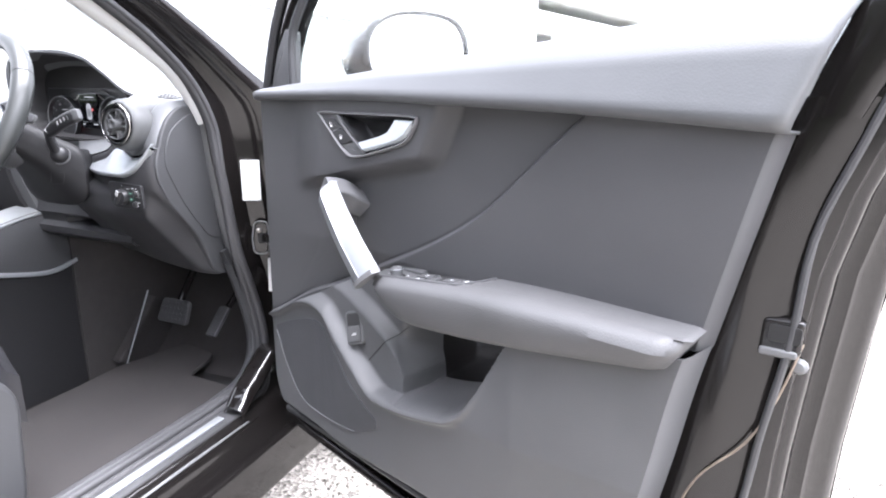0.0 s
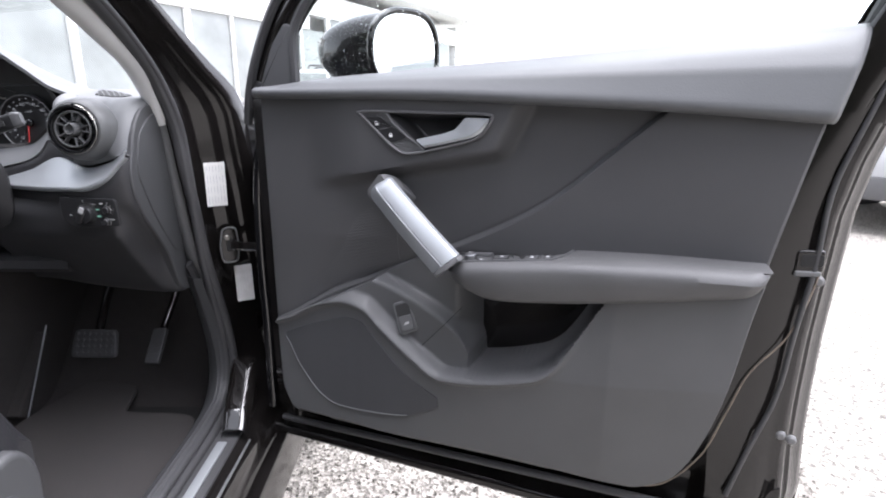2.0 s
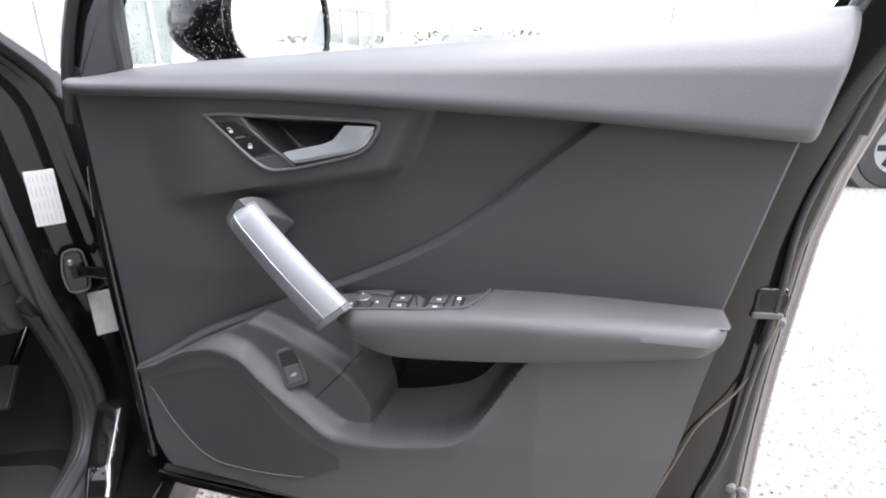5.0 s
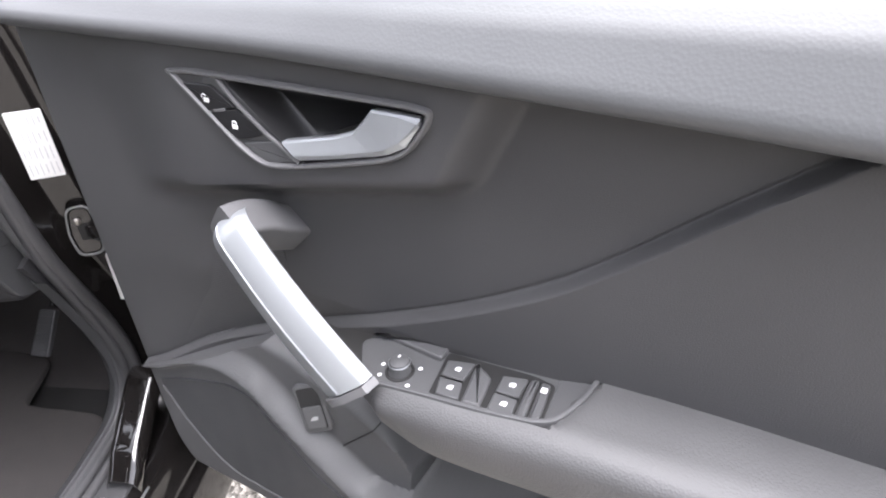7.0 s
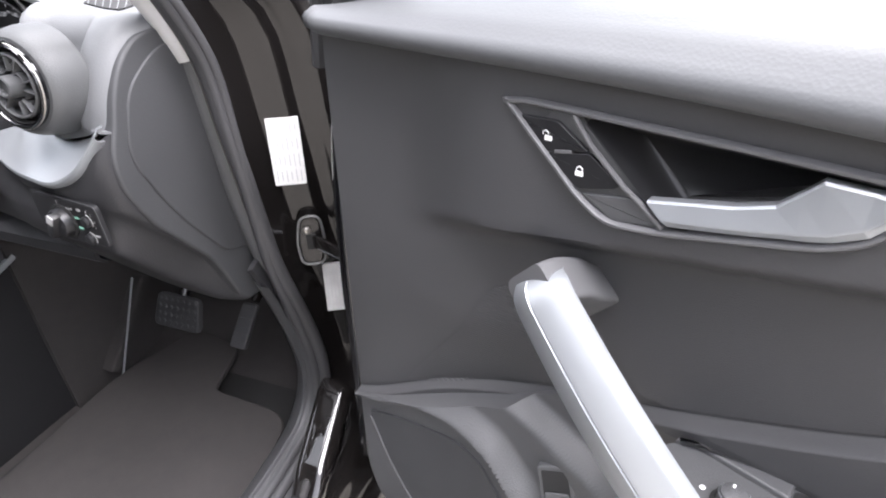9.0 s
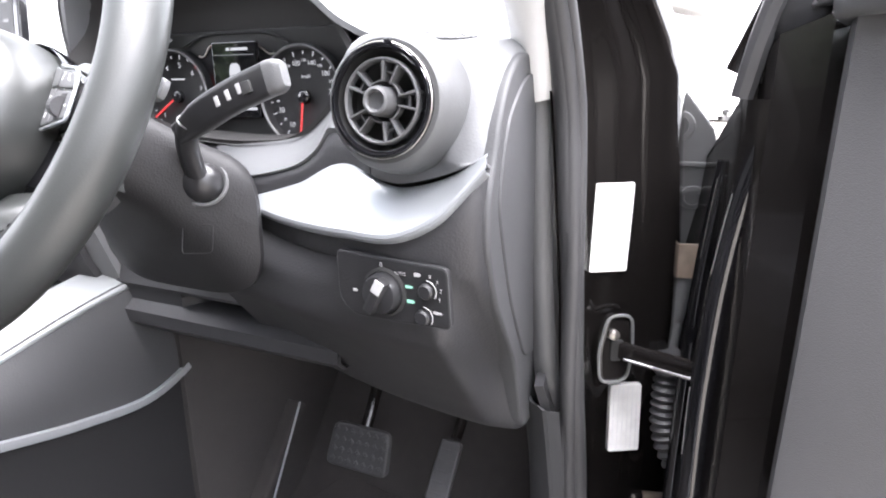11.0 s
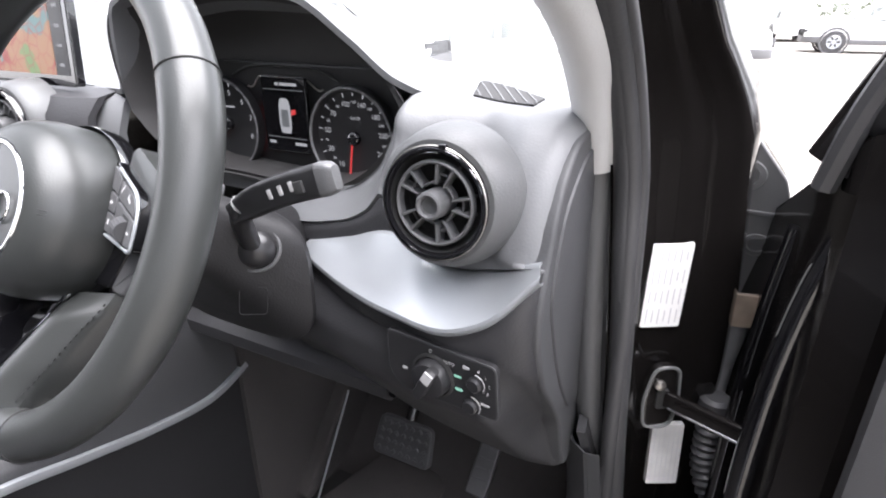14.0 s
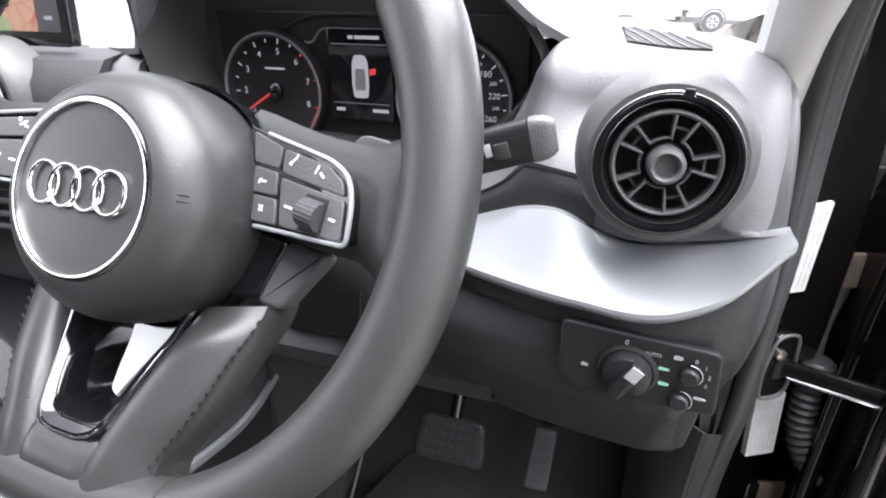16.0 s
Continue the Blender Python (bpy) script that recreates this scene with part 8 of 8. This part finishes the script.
    solid("windscreen", [(x + 0.02, y, z + 0.02) for x, y, z in wscreen], [(0, 1, 2, 3)], SHOPGLASS, c, "dark windscreen", smooth=False)
    if rack:
        for s in (-1, 1):
            tube("roof_rail", [(-0.9, s * 0.55, H), (-0.85, s * 0.55, H + 0.07), (0.35, s * 0.55, H + 0.07), (0.42, s * 0.55, H)], 0.025, lower, c, n=8)
    return c


WHITEPAINT = mat("white_paint", (0.78, 0.79, 0.79), 0.25, coat=0.8, vary=0.03)
SILVERPAINT = mat("silver_paint", (0.42, 0.43, 0.44), 0.42, coat=0.15, vary=0.03)
CLAD = mat("grey_cladding", (0.09, 0.09, 0.092), 0.6, vary=0.1)
parked_car((5.62, 4.78, 0), 168, SILVERPAINT, CLAD, 4.6, 1.9, 1.72, 1.08, 1.10, "silver parked SUV with grey lower cladding and a slatted fog grille")
parked_car((6.1, 9.6, 0), 150, SILVERPAINT, CLAD, 4.3, 1.8, 1.5, 0.95, 0.98, "silver parked hatchback on the gravel")
parked_car((-2.75, 15.0, 0), 4, WHITEPAINT, CLAD, 4.6, 1.9, 1.8, 1.08, 1.1, "white parked off-roader with black arches and bumper", True)
parked_car((2.9, 24.0, 0), 182, WHITEPAINT, CLAD, 4.4, 1.8, 1.5, 0.96, 0.98, "white parked car beside the showroom road")
parked_car((-7.9, 9.6, 0), 10, WHITEPAINT, CLAD, 4.2, 1.78, 1.48, 0.94, 0.96, "white parked hatchback near the showroom")
parked_car((0.6, 33.0, 0), 100, WHITEPAINT, CLAD, 4.3, 1.8, 1.5, 0.95, 0.97, "white parked car by the showroom end")


def posts():
    for x, y, hgt, r in ((20.5, 39.5, 4.7, 0.07), (-18.0, 25.5, 8.0, 0.08), (-9.5, 31.0, 9.0, 0.09), (31.0, 46.0, 6.0, 0.08)):
        p = empty("lamp_post", pose(x, y, 0))
        tagged(p, "thin dark street lamp post at the yard's edge", "lamp post", "yard posts")
        sweep("pole", [(0, 0, z) for z in np.linspace(0, hgt, 6)], ring(r, 10), PRIMER, p, "tapered grey pole", up=(1, 0, 0), scale=list(np.linspace(1.2, 0.7, 6)))
        box("lamp_head", (0.5, 0.18, 0.10), pose(0.2, 0, hgt), PRIMER, p, bevel=0.03)


posts()


def far_trees():
    """A low uneven line of far trees and roofs at the horizon."""
    rng = np.random.default_rng(12)
    verts, faces = [], []
    for _ in range(3600):
        ang = radians(rng.uniform(-75, 75))
        dist = rng.uniform(120, 150)
        hgt = 1.6 + 2.2 * abs(math.sin(ang * 9)) * abs(math.sin(ang * 4 + 1))
        x, y, z = dist * math.sin(ang), dist * math.cos(ang), rng.uniform(0.3, hgt)
        r = rng.uniform(0.3, 0.8)
        k = len(verts)
        off = rng.uniform(-1, 1, (4, 3)) * r
        verts += [(x + o[0], y + o[1], z + o[2]) for o in off]
        faces += [(k, k + 1, k + 2), (k, k + 2, k + 3), (k, k + 3, k + 1), (k + 1, k + 2, k + 3)]
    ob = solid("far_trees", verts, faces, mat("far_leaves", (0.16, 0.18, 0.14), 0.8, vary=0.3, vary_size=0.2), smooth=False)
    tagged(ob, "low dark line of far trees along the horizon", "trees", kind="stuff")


far_trees()
